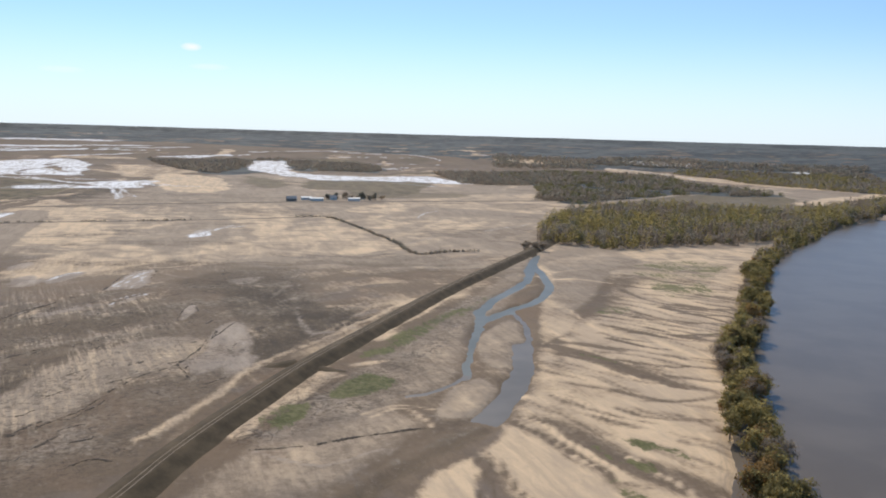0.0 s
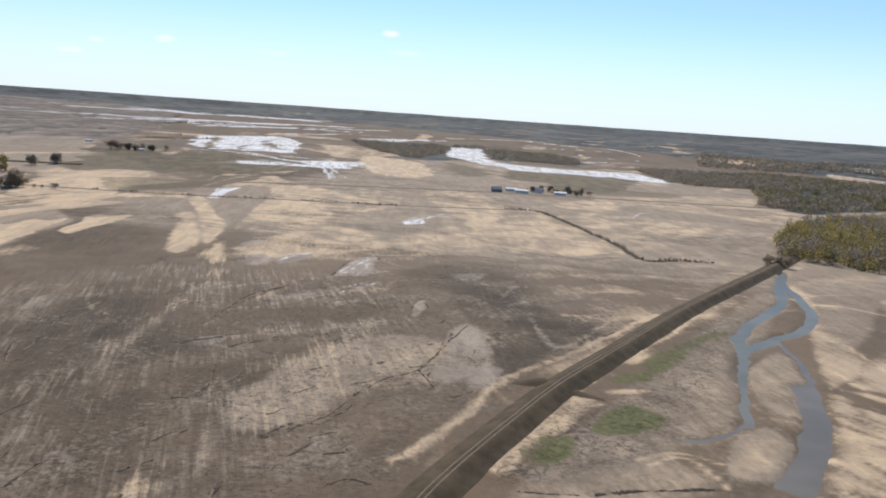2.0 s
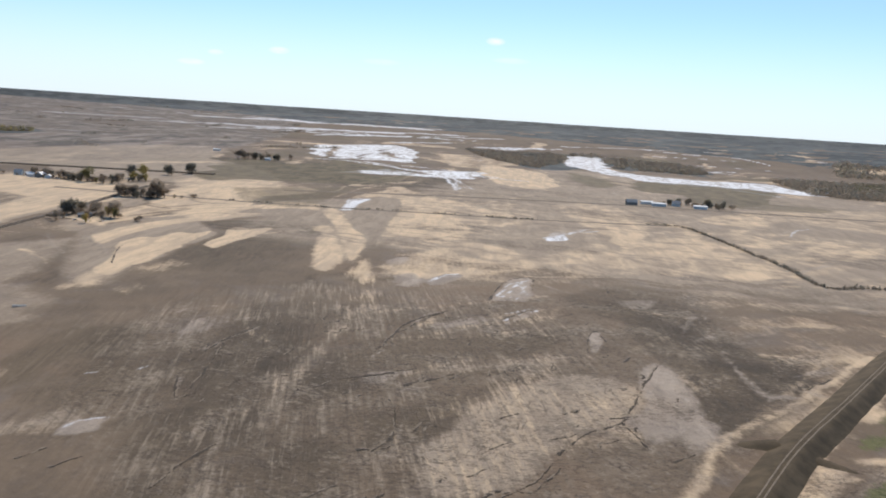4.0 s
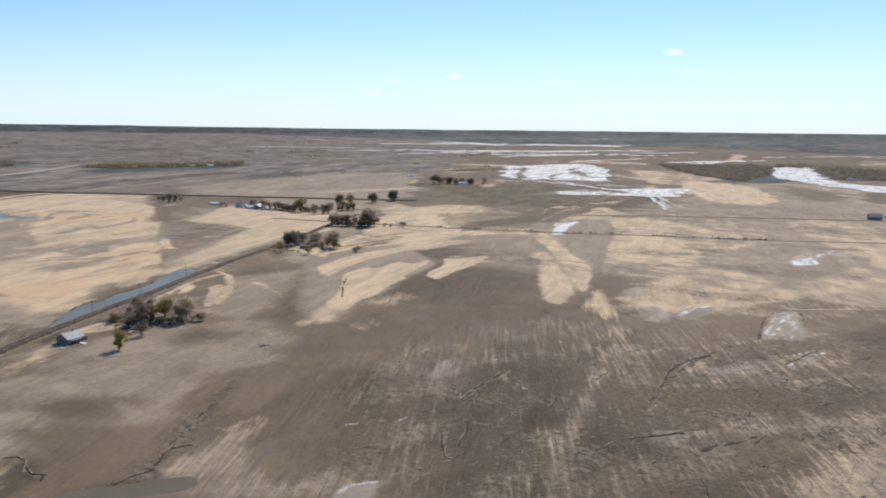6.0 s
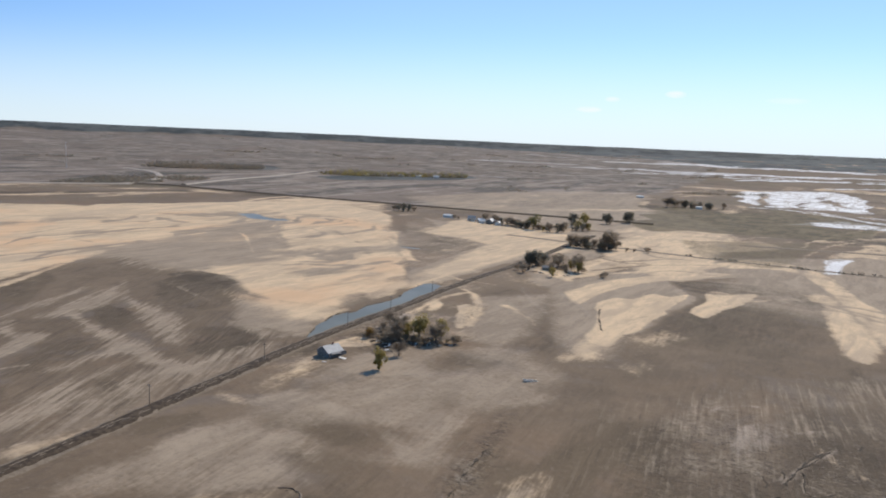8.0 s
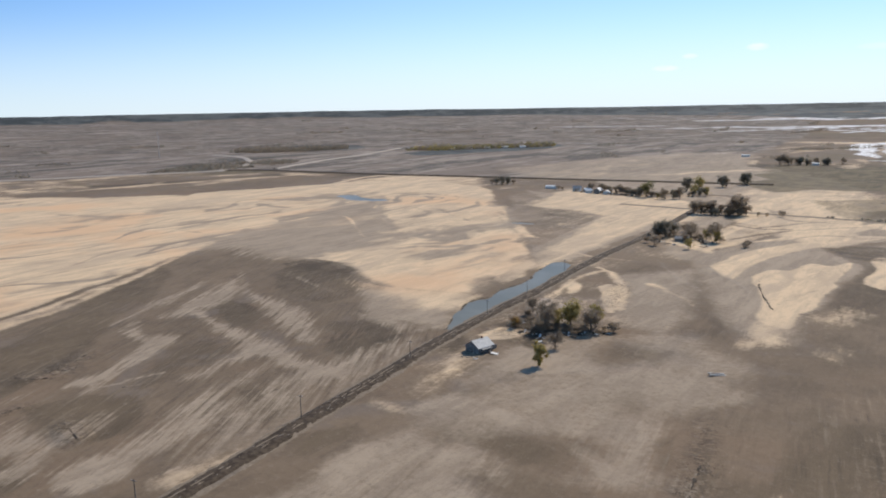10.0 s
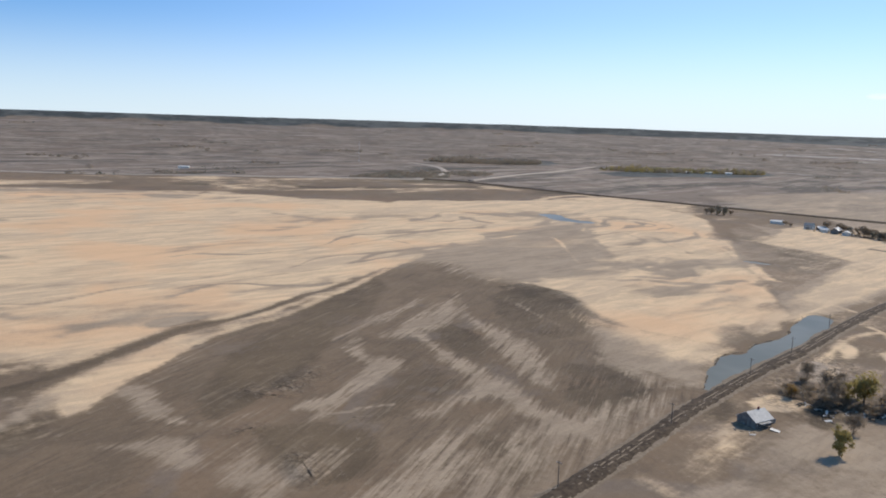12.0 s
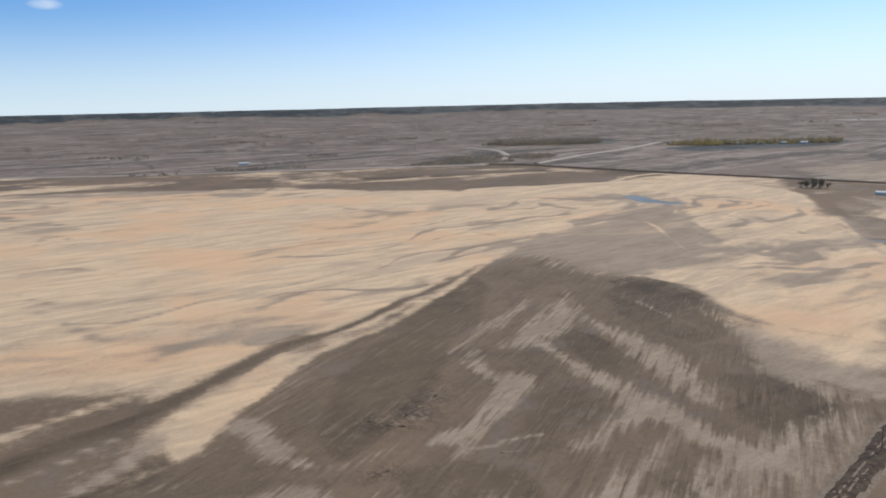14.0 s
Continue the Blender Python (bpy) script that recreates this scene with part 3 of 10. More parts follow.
paint("sand", 1.5, 1.5, 3, -.7, -609, 1171, -540, 1072, -512, 1013)
area("white", 3, .7, -544, 879, -570, 951, -578, 1009, -564, 1015, -554, 954, -532, 898)
paint("sand", 4, 4, 8, .5, -562, 872, -602, 969, -634, 1102, -661, 1299, -694, 1492)
area("field", 16, .85, -959, 1387, -949, 1570, -813, 1512, -721, 1523, -654, 1282, -673, 1201, -726, 1145, -813, 1131, -847, 1030, -951, 1150)
area("dark", 12, .95, -865, 1500, -808, 1525, -717, 1531, -656, 1309, -713, 1334)
area("field", 12, .55, -767, 983, -693, 1082, -654, 1141, -603, 968, -578, 877, -620, 854, -679, 876)
paint("dark", 2.5, 2.5, 6, .7, -937, 1139, -818, 1139, -750, 1191, -671, 1218)
paint("dark", 3, 3, 8, .6, -741, 847, -756, 929, -723, 943)
area("dark", 10, .8, -634, 1231, -687, 1486, -656, 1509, -595, 1411, -538, 1286, -555, 1194)
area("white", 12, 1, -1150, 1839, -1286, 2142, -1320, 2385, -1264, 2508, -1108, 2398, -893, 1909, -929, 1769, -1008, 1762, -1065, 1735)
paint("pale", 5, 7, 10, 1, -925, 1704, -779, 1589, -671, 1583, -573, 1578)
paint("pale", 2, 2, 5, 1, -622, 1480, -533, 1270)
paint("pale", 3, 3, 6, .8, -547, 1309, -514, 1291)
paint("pale", 16, 16, 24, 1, -1865, 2622, -1459, 2975, -1194, 3119)
paint("pale", 18, 18, 28, 1, -2102, 2971, -1679, 3183)
paint("pale", 8, 8, 12, 1, -1013, 2754, -899, 2771, -811, 2937)
paint("sand", 8, 8, 16, .65, -930, 2031, -752, 1895, -583, 1845)
paint("dark", 6, 6, 12, .5, -797, 1721, -668, 1735, -547, 1692)
paint("sand", 12, 12, 20, .6, -1422, 2282, -1402, 1678)
paint("dark", 10, 10, 18, .6, -1235, 1364, -1472, 2040, -1548, 2500)
area("sand", 16, .6, -799, 887, -896, 1068, -795, 1026, -751, 974, -761, 874)
area("sand", 14, .65, -959, 710, -1070, 884, -904, 816, -852, 849, -767, 783, -759, 707, -814, 701, -888, 723)
area("sand", 14, .6, -710, 708, -726, 806, -667, 779, -622, 655, -656, 630)
area("sand", 14, .55, -368, 658, -343, 663, -302, 666, -327, 773, -344, 734)
paint("sand", 5, 5, 10, .6, -584, 529, -591, 558, -573, 564)
area("dark", 12, .62, -654, 555, -602, 543, -556, 531, -522, 498, -507, 453, -535, 440, -573, 445, -633, 498)
paint("pale", 1.5, 1.5, 4, .6, -620, 559, -582, 531, -550, 512)
paint("pale", 1, 1, 3, .5, -576, 540, -575, 560)
paint("dark", 2, 3, 6, .7, -535, 495, -554, 535, -574, 562)
area("sand", 14, .5, -479, 443, -466, 470, -432, 481, -381, 525, -393, 481, -438, 435)
paint("dark", 4, 4, 8, .6, -398, 662, -373, 696, -347, 715)
area("pale", 4, .7, -363, 633, -357, 659, -345, 646, -341, 617, -352, 612)
# south of the centre
area("pale", 4, .65, -331, 581, -324, 600, -313, 590, -310, 563, -322, 562)
area("pale", 4, .75, -305, 583, -302, 611, -287, 616, -288, 584, -296, 568)
area("pale", 5, .6, -359, 379, -372, 408, -362, 426, -358, 401, -354, 377)
paint("pale", 1, 1, 2, .7, -331, 367, -335, 394, -334, 413)
paint("pale", 1, 1, 2, .7, -319, 333, -301, 310)
paint("pale", 2.5, 2.5, 4, .55, -245, 376, -235, 391)
paint("pale", 3, 4, 6, .5, -248, 471, -236, 494)
paint("sand", 6, 8, 18, .34, -390, 414, -380, 478, -361, 580)
area("sand", 18, .36, -330, 504, -322, 544, -291, 496, -277, 394, -264, 321, -272, 314, -295, 395)
area("dark", 20, .6, -414, 305, -396, 351, -341, 362, -301, 288, -331, 262, -369, 288)
area("dark", 16, .7, -370, 436, -342, 508, -299, 410, -273, 319, -288, 300, -326, 350)
area("dark", 16, .6, -287, 441, -283, 492, -256, 413, -247, 336, -258, 326)
area("dark", 14, .6, -447, 212, -446, 241, -415, 254, -390, 226, -408, 194)
area("rows", 30, .9, -438, 371, -408, 461, -356, 568, -271, 530, -221, 502, -201, 372, -358, 234, -381, 271)
area("scour", 20, .6, -329, 259, -380, 355, -383, 424, -332, 421, -316, 487, -271, 530, -231, 567, -181, 389)
paint("scour", 4, 4, 8, 1, -375, 233, -391, 261, -402, 281, -415, 303)
# between the road and the stubble
area("sand", 12, .5, -492, 187, -467, 204, -444, 214, -437, 239, -426, 209, -467, 152)
area("dark", 12, .55, -511, 197, -517, 222, -490, 239, -470, 237, -455, 213, -478, 198)
area("dark", 12, .55, -502, 256, -480, 265, -449, 266, -433, 270, -420, 246, -433, 236, -466, 242)
paint("sand", 6, 6, 10, .5, -528, 247, -489, 254, -481, 271)
paint("sand", 5, 5, 10, .5, -462, 223, -464, 245, -446, 254)
area("sand", 12, .5, -546, 298, -501, 302, -470, 304, -469, 280, -507, 275, -529, 259, -547, 279)
area("dark", 10, .6, -516, 359, -524, 387, -499, 389, -477, 386, -473, 355, -490, 345)
paint("sand", 5, 5, 9, .55, -529, 321, -544, 370, -539, 391, -506, 395, -473, 398)
area("dark", 14, .6, -621, 491, -586, 514, -510, 456, -481, 413, -514, 403, -558, 431)
area("dark", 14, .5, -486, 310, -470, 348, -447, 367, -426, 323, -440, 292)
area("sand", 9, .62, -502, 468, -517, 498, -500, 499, -477, 462, -474, 424, -479, 398, -493, 437)
paint("sand", 3, 3, 7, .55, -444, 276, -433, 281, -425, 282)
paint("sand", 4, 4, 8, .4, -418, 244, -415, 272, -422, 289)
area("dark", 16, .55, -426, 323, -413, 365, -377, 393, -336, 342, -379, 276, -391, 267)
paint("sand", 4, 5, 8, .4, -388, 285, -388, 302, -375, 282)
paint("dark", 1.5, 1.5, 3, .9, -393, 263, -414, 299, -433, 330)
paint("scour", 4, 4, 7, 1, -391, 260, -414, 299, -433, 330)
area("rows", 20, .55, -469, 152, -493, 187, -452, 212, -424, 214)
# dark ground below the grove, tree shade included in the colour
area("dark", 6, .85, -568, 368, -566, 396, -550, 396, -551, 367, -556, 351)
area("scour", 6, .9, -583, 343, -616, 399, -573, 385, -548, 399, -541, 376, -553, 345)
paint("pale", 1.2, 1.2, 3, .6, -618, 466, -624, 494, -585, 452, -571, 429)
paint("scour", 5, 5, 6, 1, -577, 434, -610, 480)
paint("sand", 3, 4, 6, .8, -608, 410, -643, 475, -644, 504, -607, 475, -568, 431)
paint("pale", 2, 2, 4, .6, -650, 564, -596, 521, -555, 496)
paint("pale", 1.5, 1.5, 4, .5, -612, 556, -572, 532)
area("sand", 8, .9, -560, 552, -576, 616, -556, 649, -470, 472, -497, 469, -528, 506)
area("rows", 20, .4, -489, 359, -438, 377, -407, 319, -448, 253)
# the broad western sand
area("sand", 24, .68, -1589, -365, -1663, -164, -1595, 44, -1630, 157, -1523, 307, -1403, 453, -1388, 518, -1371, 594, -1369, 681, -1467, 838, -1389, 951, -1162, 803, -1010, 703, -871, 611, -798, 556, -742, 509, -686, 452, -660, 395, -686, 373, -715, 353, -784, 386, -845, 380, -892, 352, -960, 328, -942, 291, -892, 214, -821, 163, -762, 111, -705, 73, -647, 30, -607, -23, -758, -139)
paint("sand", 3, 4, 6, -.8, -863, 109, -872, 134, -891, 166, -904, 191)
area("sand", 9, -.6, -888, 146, -916, 173, -928, 193, -903, 196, -877, 171)
paint("sand", 1.5, 1.5, 3, -.8, -986, 102, -1002, 136, -1001, 171, -1010, 200)
paint("sand", 1.5, 1.5, 3, -.7, -982, 143, -997, 166, -1005, 204)
paint("sand", 2.5, 2.5, 5, -.7, -885, 67, -893, 100, -902, 137, -914, 165)
paint("sand", 4, 4, 8, -.6, -1086, 176, -1070, 215, -1096, 257, -1108, 301)
paint("sand", 2, 2, 5, -.7, -1353, 75, -1354, 117, -1321, 150)
paint("sand", 3, 3, 6, -.7, -1519, 80, -1504, 150, -1591, 206)
paint("sand", 2, 2, 5, -.6, -1212, 108, -1172, 148)
paint("sand", 2, 2, 5, -.6, -1140, 156, -1112, 182)
paint("sand", 2, 2, 5, -.6, -1278, 224, -1294, 300, -1231, 330)
paint("sand", 2, 2, 5, -.6, -1080, 87, -1060, 127, -1067, 179)
paint("sand", 6, 4, 6, -.95, -726, 82, -762, 111, -782, 136, -806, 164, -848, 204, -910, 257)
paint("dark", 3, 2, 6, .7, -726, 82, -762, 111, -782, 136, -806, 164, -848, 204, -910, 257)
paint("sand", 4, 3, 7, .65, -723, 96, -757, 139, -777, 169, -816, 205, -889, 260)
area("sand", 8, -.6, -1029, 296, -1073, 332, -1107, 381, -1044, 371, -997, 341, -985, 315, -1000, 298)
paint("dark", 1, 1, 2, .9, -1027, 304, -994, 316)
area("sand", 4, .95, -959, 296, -995, 324, -990, 339, -955, 315, -930, 292)
area("sand", 14, -.5, -1006, 356, -1068, 418, -1145, 495, -1186, 563, -1146, 598, -1073, 577, -941, 508, -890, 461, -858, 419, -858, 387, -877, 366, -920, 354, -960, 338)
area("sand", 4, .9, -1054, 393, -1070, 425, -1038, 429, -1009, 405, -1023, 386)
paint("sand", 2, 2, 5, .75, -1048, 359, -1096, 416, -1149, 482, -1210, 571)
area("sand", 4, .95, -1230, 518, -1369, 602, -1342, 646, -1280, 633, -1212, 589, -1192, 541, -1187, 515)
paint("sand", 1.5, 1.5, 4, -.8, -1373, 512, -1333, 540, -1234, 529, -1181, 514)
area("sand", 6, .95, -1203, 293, -1298, 388, -1336, 464, -1301, 517, -1188, 511, -1143, 464, -1122, 413, -1114, 358, -1125, 305)
paint("sand", 2, 2, 5, -.7, -1204, 346, -1237, 398, -1193, 427)
paint("sand", 1.2, 1.2, 3, -.7, -1121, 399, -1136, 433, -1158, 471)
paint("sand", 2, 2, 4, .9, -1177, 645, -1112, 612, -1069, 574)
area("sand", 3, .95, -1035, 587, -1061, 637, -1034, 623, -1015, 577)
paint("sand", 4, 4, 7, .95, -1016, 556, -906, 509, -848, 493, -812, 473)
paint("sand", 4, 4, 7, .95, -1042, 685, -938, 639, -872, 610, -805, 568)
paint("sand", 3, 3, 6, .9, -767, 503, -700, 463, -678, 449)
paint("sand", 3, 3, 6, .85, -883, 518, -884, 572, -858, 590)
paint("sand", 7, 7, 14, .7, -753, 398, -710, 414, -684, 425)
paint("sand", 3, 3, 5, -.85, -1017, 617, -934, 577, -898, 574)
paint("sand", 4, 4, 7, -.7, -985, 494, -911, 493, -828, 472)
paint("sand", 3, 3, 7, -.6, -1132, 648, -1089, 714, -1015, 688)
area("sand", 14, -.45, -802, 459, -835, 531, -805, 537, -721, 447, -747, 428)
area("dark", 14, .6, -1010, 703, -1083, 802, -1034, 804, -914, 713, -822, 657, -760, 575, -752, 530, -812, 579, -899, 636)
area("sand", 12, .55, -723, 491, -762, 570, -865, 741, -821, 761, -743, 620, -694, 516, -680, 460)
paint("dark", 2, 2, 5, .7, -917, 774, -893, 781, -886, 827)
paint("sand", 6, 6, 12, .6, -962, 778, -964, 855, -930, 883)
area("dark", 12, .8, -811, 312, -821, 349, -802, 376, -778, 378, -746, 362, -715, 352, -686, 365, -662, 389, -650, 332, -671, 309, -717, 296, -750, 289)
area("plain", 40, 1, -1689, -658, -1788, -438, -1716, -190, -1654, 63, -1433, 294, -1270, 408, -1301, 584, -1209, 703, -1001, 699, -853, 612, -669, 427, -671, 379, -703, 348, -769, 368, -820, 364, -852, 335, -927, 319, -893, 260, -809, 189, -751, 132, -701, 101, -663, 76, -638, 57, -597, 12, -641, -118)
area("sand", 5, .95, -650, 58, -670, 63, -684, 76, -704, 88, -736, 108, -740, 116, -704, 101, -680, 88, -659, 76, -643, 66)
paint("sand", 4, 3, 6, -.8, -664, 38, -682, 54, -711, 76, -747, 103, -799, 138, -834, 179, -885, 231)
paint("dark", 2.5, 2, 6, .6, -664, 38, -682, 54, -711, 76, -747, 103, -799, 138, -834, 179, -885, 231)
paint("sand", 2.5, 2.5, 6, .7, -743, 114, -786, 156, -807, 192, -862, 242, -906, 282)
area("dark", 16, .6, -585, 55, -619, 66, -647, 83, -669, 99, -706, 106, -749, 132, -803, 173, -855, 231, -903, 295, -917, 336, -826, 340, -823, 366, -768, 372, -711, 354, -684, 364, -656, 385, -602, 332, -575, 284, -552, 242, -536, 210)
area("dark", 12, .95, -751, 124, -776, 168, -780, 203, -738, 211, -693, 191, -662, 172, -639, 151, -616, 129, -621, 113, -652, 107, -676, 99, -714, 112)
area("dark", 8, .9, -828, 332, -828, 364, -790, 377, -751, 362, -712, 351, -710, 315, -750, 312, -769, 295)
area("dark", 9, .8, -663, 290, -657, 316, -622, 311, -600, 287, -618, 274)
area("dark", 9, .8, -551, 197, -570, 231, -570, 250, -558, 252, -538, 215)
area("dark", 9, .75, -599, 134, -609, 171, -588, 186, -566, 165, -566, 139)
area("dark", 9, .7, -681, 232, -639, 232, -624, 210, -606, 186, -609, 175, -639, 206)
area("dark", 8, .7, -731, 249, -735, 279, -681, 268, -669, 244, -695, 237)
paint("sand", 6, 6, 12, .42, -721, 232, -699, 233, -661, 240, -635, 245, -611, 250, -576, 254, -563, 261)
area("sand", 14, .42, -653, 239, -656, 258, -630, 262, -605, 252, -609, 238, -618, 228)
paint("sand", 6, 5, 12, .42, -634, 244, -618, 223, -606, 202, -601, 191)
paint("sand", 5, 5, 10, .5, -802, 294, -731, 284, -694, 289, -662, 292)
paint("sand", 5, 5, 10, .45, -905, 323, -802, 294, -734, 273)
paint("sand", 5, 5, 12, .4, -736, 220, -752, 254, -761, 282)
paint("sand", 5, 5, 13, .42, -721, 193, -688, 201, -663, 198, -644, 182, -624, 159)
paint("sand", 4, 4, 11, .42, -625, 148, -627, 162, -638, 180, -655, 203)
paint("sand", 3, 3, 7, .5, -701, 108, -708, 122)
area("sand", 7, .6, -673, 89, -656, 98, -636, 101, -628, 108, -625, 99, -644, 93)
area("sand", 16, .5, -593, 59, -612, 73, -614, 92, -607, 109, -585, 116, -567, 122, -561, 127, -571, 94, -580, 77)
area("dark", 8, .8, -591, 69, -600, 83, -598, 90, -582, 86, -580, 73)
paint("sand", 2, 2, 5, .55, -580, 114, -599, 135)
area("sand", 10, .5, -549, 165, -583, 188, -600, 200, -578, 203, -553, 183)
paint("sand", 3, 3, 8, .45, -591, 231, -598, 248, -583, 253)
paint("sand", 4, 4, 10, .42, -652, 265, -664, 288, -624, 277, -594, 266)
area("rows", 20, 1, -735, 191, -752, 265, -706, 295, -657, 316, -642, 371, -602, 332, -552, 242, -536, 210, -586, 45, -621, 58, -647, 83, -717, 107, -650, 120, -619, 142)
area("rows", 12, .8, -585, 55, -619, 66, -647, 83, -669, 104, -704, 119, -710, 133, -631, 101, -596, 114, -565, 120)
paint("dark", .8, .8, 2, 1, -657, 132, -646, 144)
paint("dark", .8, .8, 2, 1, -655, 145, -674, 165)
paint("dark", .8, .8, 2, 1, -612, 122, -614, 129)
paint("dark", .8, .8, 2, 1, -579, 141, -566, 141)
paint("dark", .8, .8, 2, 1, -613, 168, -611, 175)
paint("scour", 6, 6, 8, 1, -657, 132, -650, 144, -673, 164)
paint("scour", 4, 4, 6, 1, -612, 122, -614, 129)
paint("scour", 4, 4, 6, 1, -581, 140, -565, 141)
# farther centre and north
paint("pale", 12, 16, 14, 1, -593, 2377, -467, 2078, -337, 1930, -203, 1979, -66, 1961, 41, 1839)
area("white", 14, 1, -674, 2706, -562, 2786, -432, 2073, -557, 2262)
paint("pale", 8, 8, 14, .9, -322, 2520, -138, 2450)
paint("white", 6, 6, 9, .8, -453, 2949, -275, 3014, -109, 3015)
paint("white", 6, 6, 9, .8, -277, 2770, -86, 2786, 64, 2763)
paint("pale", 10, 10, 14, 1, -1007, 2741, -744, 2968)
paint("pale", 20, 20, 26, 1, -2034, 2590, -1737, 2794, -1412, 2965)
paint("pale", 24, 24, 30, 1, -2166, 3020, -1837, 3149, -1678, 3207)
paint("pale", 20, 20, 30, 1, -1595, 3206, -1334, 3337)
paint("pale", 18, 18, 30, .8, -2254, 2373, -2112, 2535, -2011, 2653)
paint("pale", 20, 20, 30, .7, -1303, 2948, -1043, 3137)
paint("pale", 14, 14, 24, .7, -771, 3051, -445, 3217, -185, 3293)
paint("pale", 14, 14, 24, .7, 145, 3209, 285, 3031)
paint("pale", 10, 10, 20, .5, 336, 2874, 534, 2774, 726, 2777)
area("field", 16, .85, -331, 1812, -194, 1873, -33, 1840, -60, 1606, -168, 1570, -278, 1562)
area("field", 16, .6, -163, 1516, -59, 1524, 44, 1544, 20, 1437, -104, 1388)
area("field", 30, .7, -521, 1979, -379, 1786, -322, 1612, -398, 1583)
area("sand", 20, .55, -144, 1293, -8, 1489, 193, 1612, 235, 1332, 175, 1177, 66, 1211, -54, 1247)
area("sand", 14, .65, -103, 1218, -46, 1264, -61, 1174, -92, 1154)
paint("sand", 5, 5, 10, .7, -238, 1197, -186, 1201, -133, 1165)
paint("sand", 4, 4, 8, .7, -225, 1078, -170, 1076)
paint("pale", 3, 3, 6, .6, -51, 1082, -5, 1209)
paint("pale", 2, 2, 5, .55, -30, 1003, 43, 1103)
paint("pale", 3, 3, 6, .6, -42, 818, -15, 880)
paint("pale", 3, 3, 6, .6, 60, 834, 97, 891)
paint("pale", 3, 3, 6, .6, 79, 939, 140, 1039)
paint("pale", 3, 3, 6, .55, 54, 817, 83, 843)
paint("dark", 5, 5, 9, .65, -17, 981, 49, 1089, 42, 1205)
paint("dark", 5, 5, 9, .6, -43, 951, 0, 913, 53, 974)
paint("dark", 5, 5, 9, .6, -3, 830, 44, 882, 101, 1010)
paint("dark", 3, 3, 6, .75, -29, 1308, 68, 1227, 176, 1148)
area("sand", 16, .65, -153, 712, -165, 1095, -114, 948, -52, 815, -36, 774, -95, 735)
area("pale", 4, .85, -281, 839, -286, 889, -275, 910, -261, 855, -269, 829)
paint("pale", 2, 2, 4, .8, -272, 913, -263, 945)
area("sand", 6, .85, -222, 887, -223, 987, -197, 965, -186, 865, -198, 832)
paint("dark", 3, 3, 6, .6, -210, 832, -208, 915, -183, 919, -189, 1003)
area("sand", 12, .6, -358, 603, -347, 762, -292, 760, -240, 685, -272, 632, -307, 580)
area("sand", 12, .5, -258, 744, -228, 856, -174, 767, -189, 688, -223, 665)
paint("dark", 8, 8, 14, .6, -363, 631, -330, 672, -281, 656)
paint("sand", 1.2, 1.2, 3, .8, -246, 643, -179, 688, -95, 726, -21, 762)
paint("dark", 1.2, 1.2, 3, .6, -243, 634, -176, 675, -93, 711)
paint("dark", 8, 8, 14, .6, -356, 921, -270, 823, -258, 744)
paint("sand", 6, 6, 12, .6, -432, 1042, -340, 1008, -347, 896)
paint("sand", 6, 6, 12, .6, -546, 1067, -445, 1076, -408, 1292)
paint("sand", 10, 10, 18, .6, -917, 2109, -668, 2064, -513, 1835)
paint("sand", 8, 8, 14, .55, -548, 1525, -393, 1383, -288, 1370)
paint("dark", 8, 8, 14, .55, -500, 1601, -499, 1322, -514, 1202)
area("sand", 16, .55, -889, 1000, -857, 1135, -659, 1045, -686, 903, -757, 868)
paint("dark", 6, 6, 12, .55, -728, 853, -736, 971, -700, 1096)
paint("pale", 16, 16, 30, .9, -1988, 2616, -1694, 2764)
paint("pale", 20, 20, 40, 1, -2292, 2786, -1854, 3096)
paint("pale", 20, 20, 40, .8, -2573, 2275, -2253, 2555)
paint("pale", 14, 14, 24, .6, -2130, 1902, -1801, 1912)
paint("pale", 8, 8, 14, .5, -1478, 1467, -1391, 1751)
paint("sand", 20, 20, 30, .6, -1368, 1040, -1166, 1106, -1068, 1345)
paint("sand", 10, 10, 20, .55, -1369, 1260, -1241, 1350)
paint("dark", 30, 30, 40, .7, -1761, 167, -1673, 415, -1667, 684)
paint("dark", 30, 30, 40, .7, -1652, 771, -1702, 1165, -1478, 1467)
area("field", 30, .6, -1106, 1390, -1076, 1570, -908, 1255, -922, 1152)
area("field", 40, .55, -1852, 591, -2187, 909, -2285, 1089, -1831, 807, -1737, 643)
paint("pale", 3, 3, 5, -1, -1004, 1660, -1090, 1832, -1258, 2162)
paint("pale", 3, 3, 5, -1, -1056, 1940, -982, 1923, -947, 2023)
paint("pale", 4, 4, 6, -.8, -1026, 1797, -951, 1800, -858, 1764)
paint("pale", 4, 4, 6, -.8, -1120, 2164, -1037, 2141, -1112, 2384)
paint("pale", 6, 6, 10, .8, -679, 1546, -579, 1544, -486, 1556)
paint("pale", 5, 5, 9, .6, -893, 2177, -749, 2111, -649, 2107)
paint("pale", 4, 4, 8, .6, -649, 1739, -579, 1777)
# grove floor again: littered soil plus the trees' shadow as paint
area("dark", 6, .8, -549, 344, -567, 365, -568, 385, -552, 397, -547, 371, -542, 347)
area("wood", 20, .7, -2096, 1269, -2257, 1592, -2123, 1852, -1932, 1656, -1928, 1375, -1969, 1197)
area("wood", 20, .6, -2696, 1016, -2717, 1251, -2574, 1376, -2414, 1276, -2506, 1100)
area("dark", 20, .8, -1892, 408, -2055, 548, -2122, 764, -1928, 820, -1768, 718, -1783, 560)
paint("field", 12, 12, 20, .7, -2238, 659, -2205, 798)
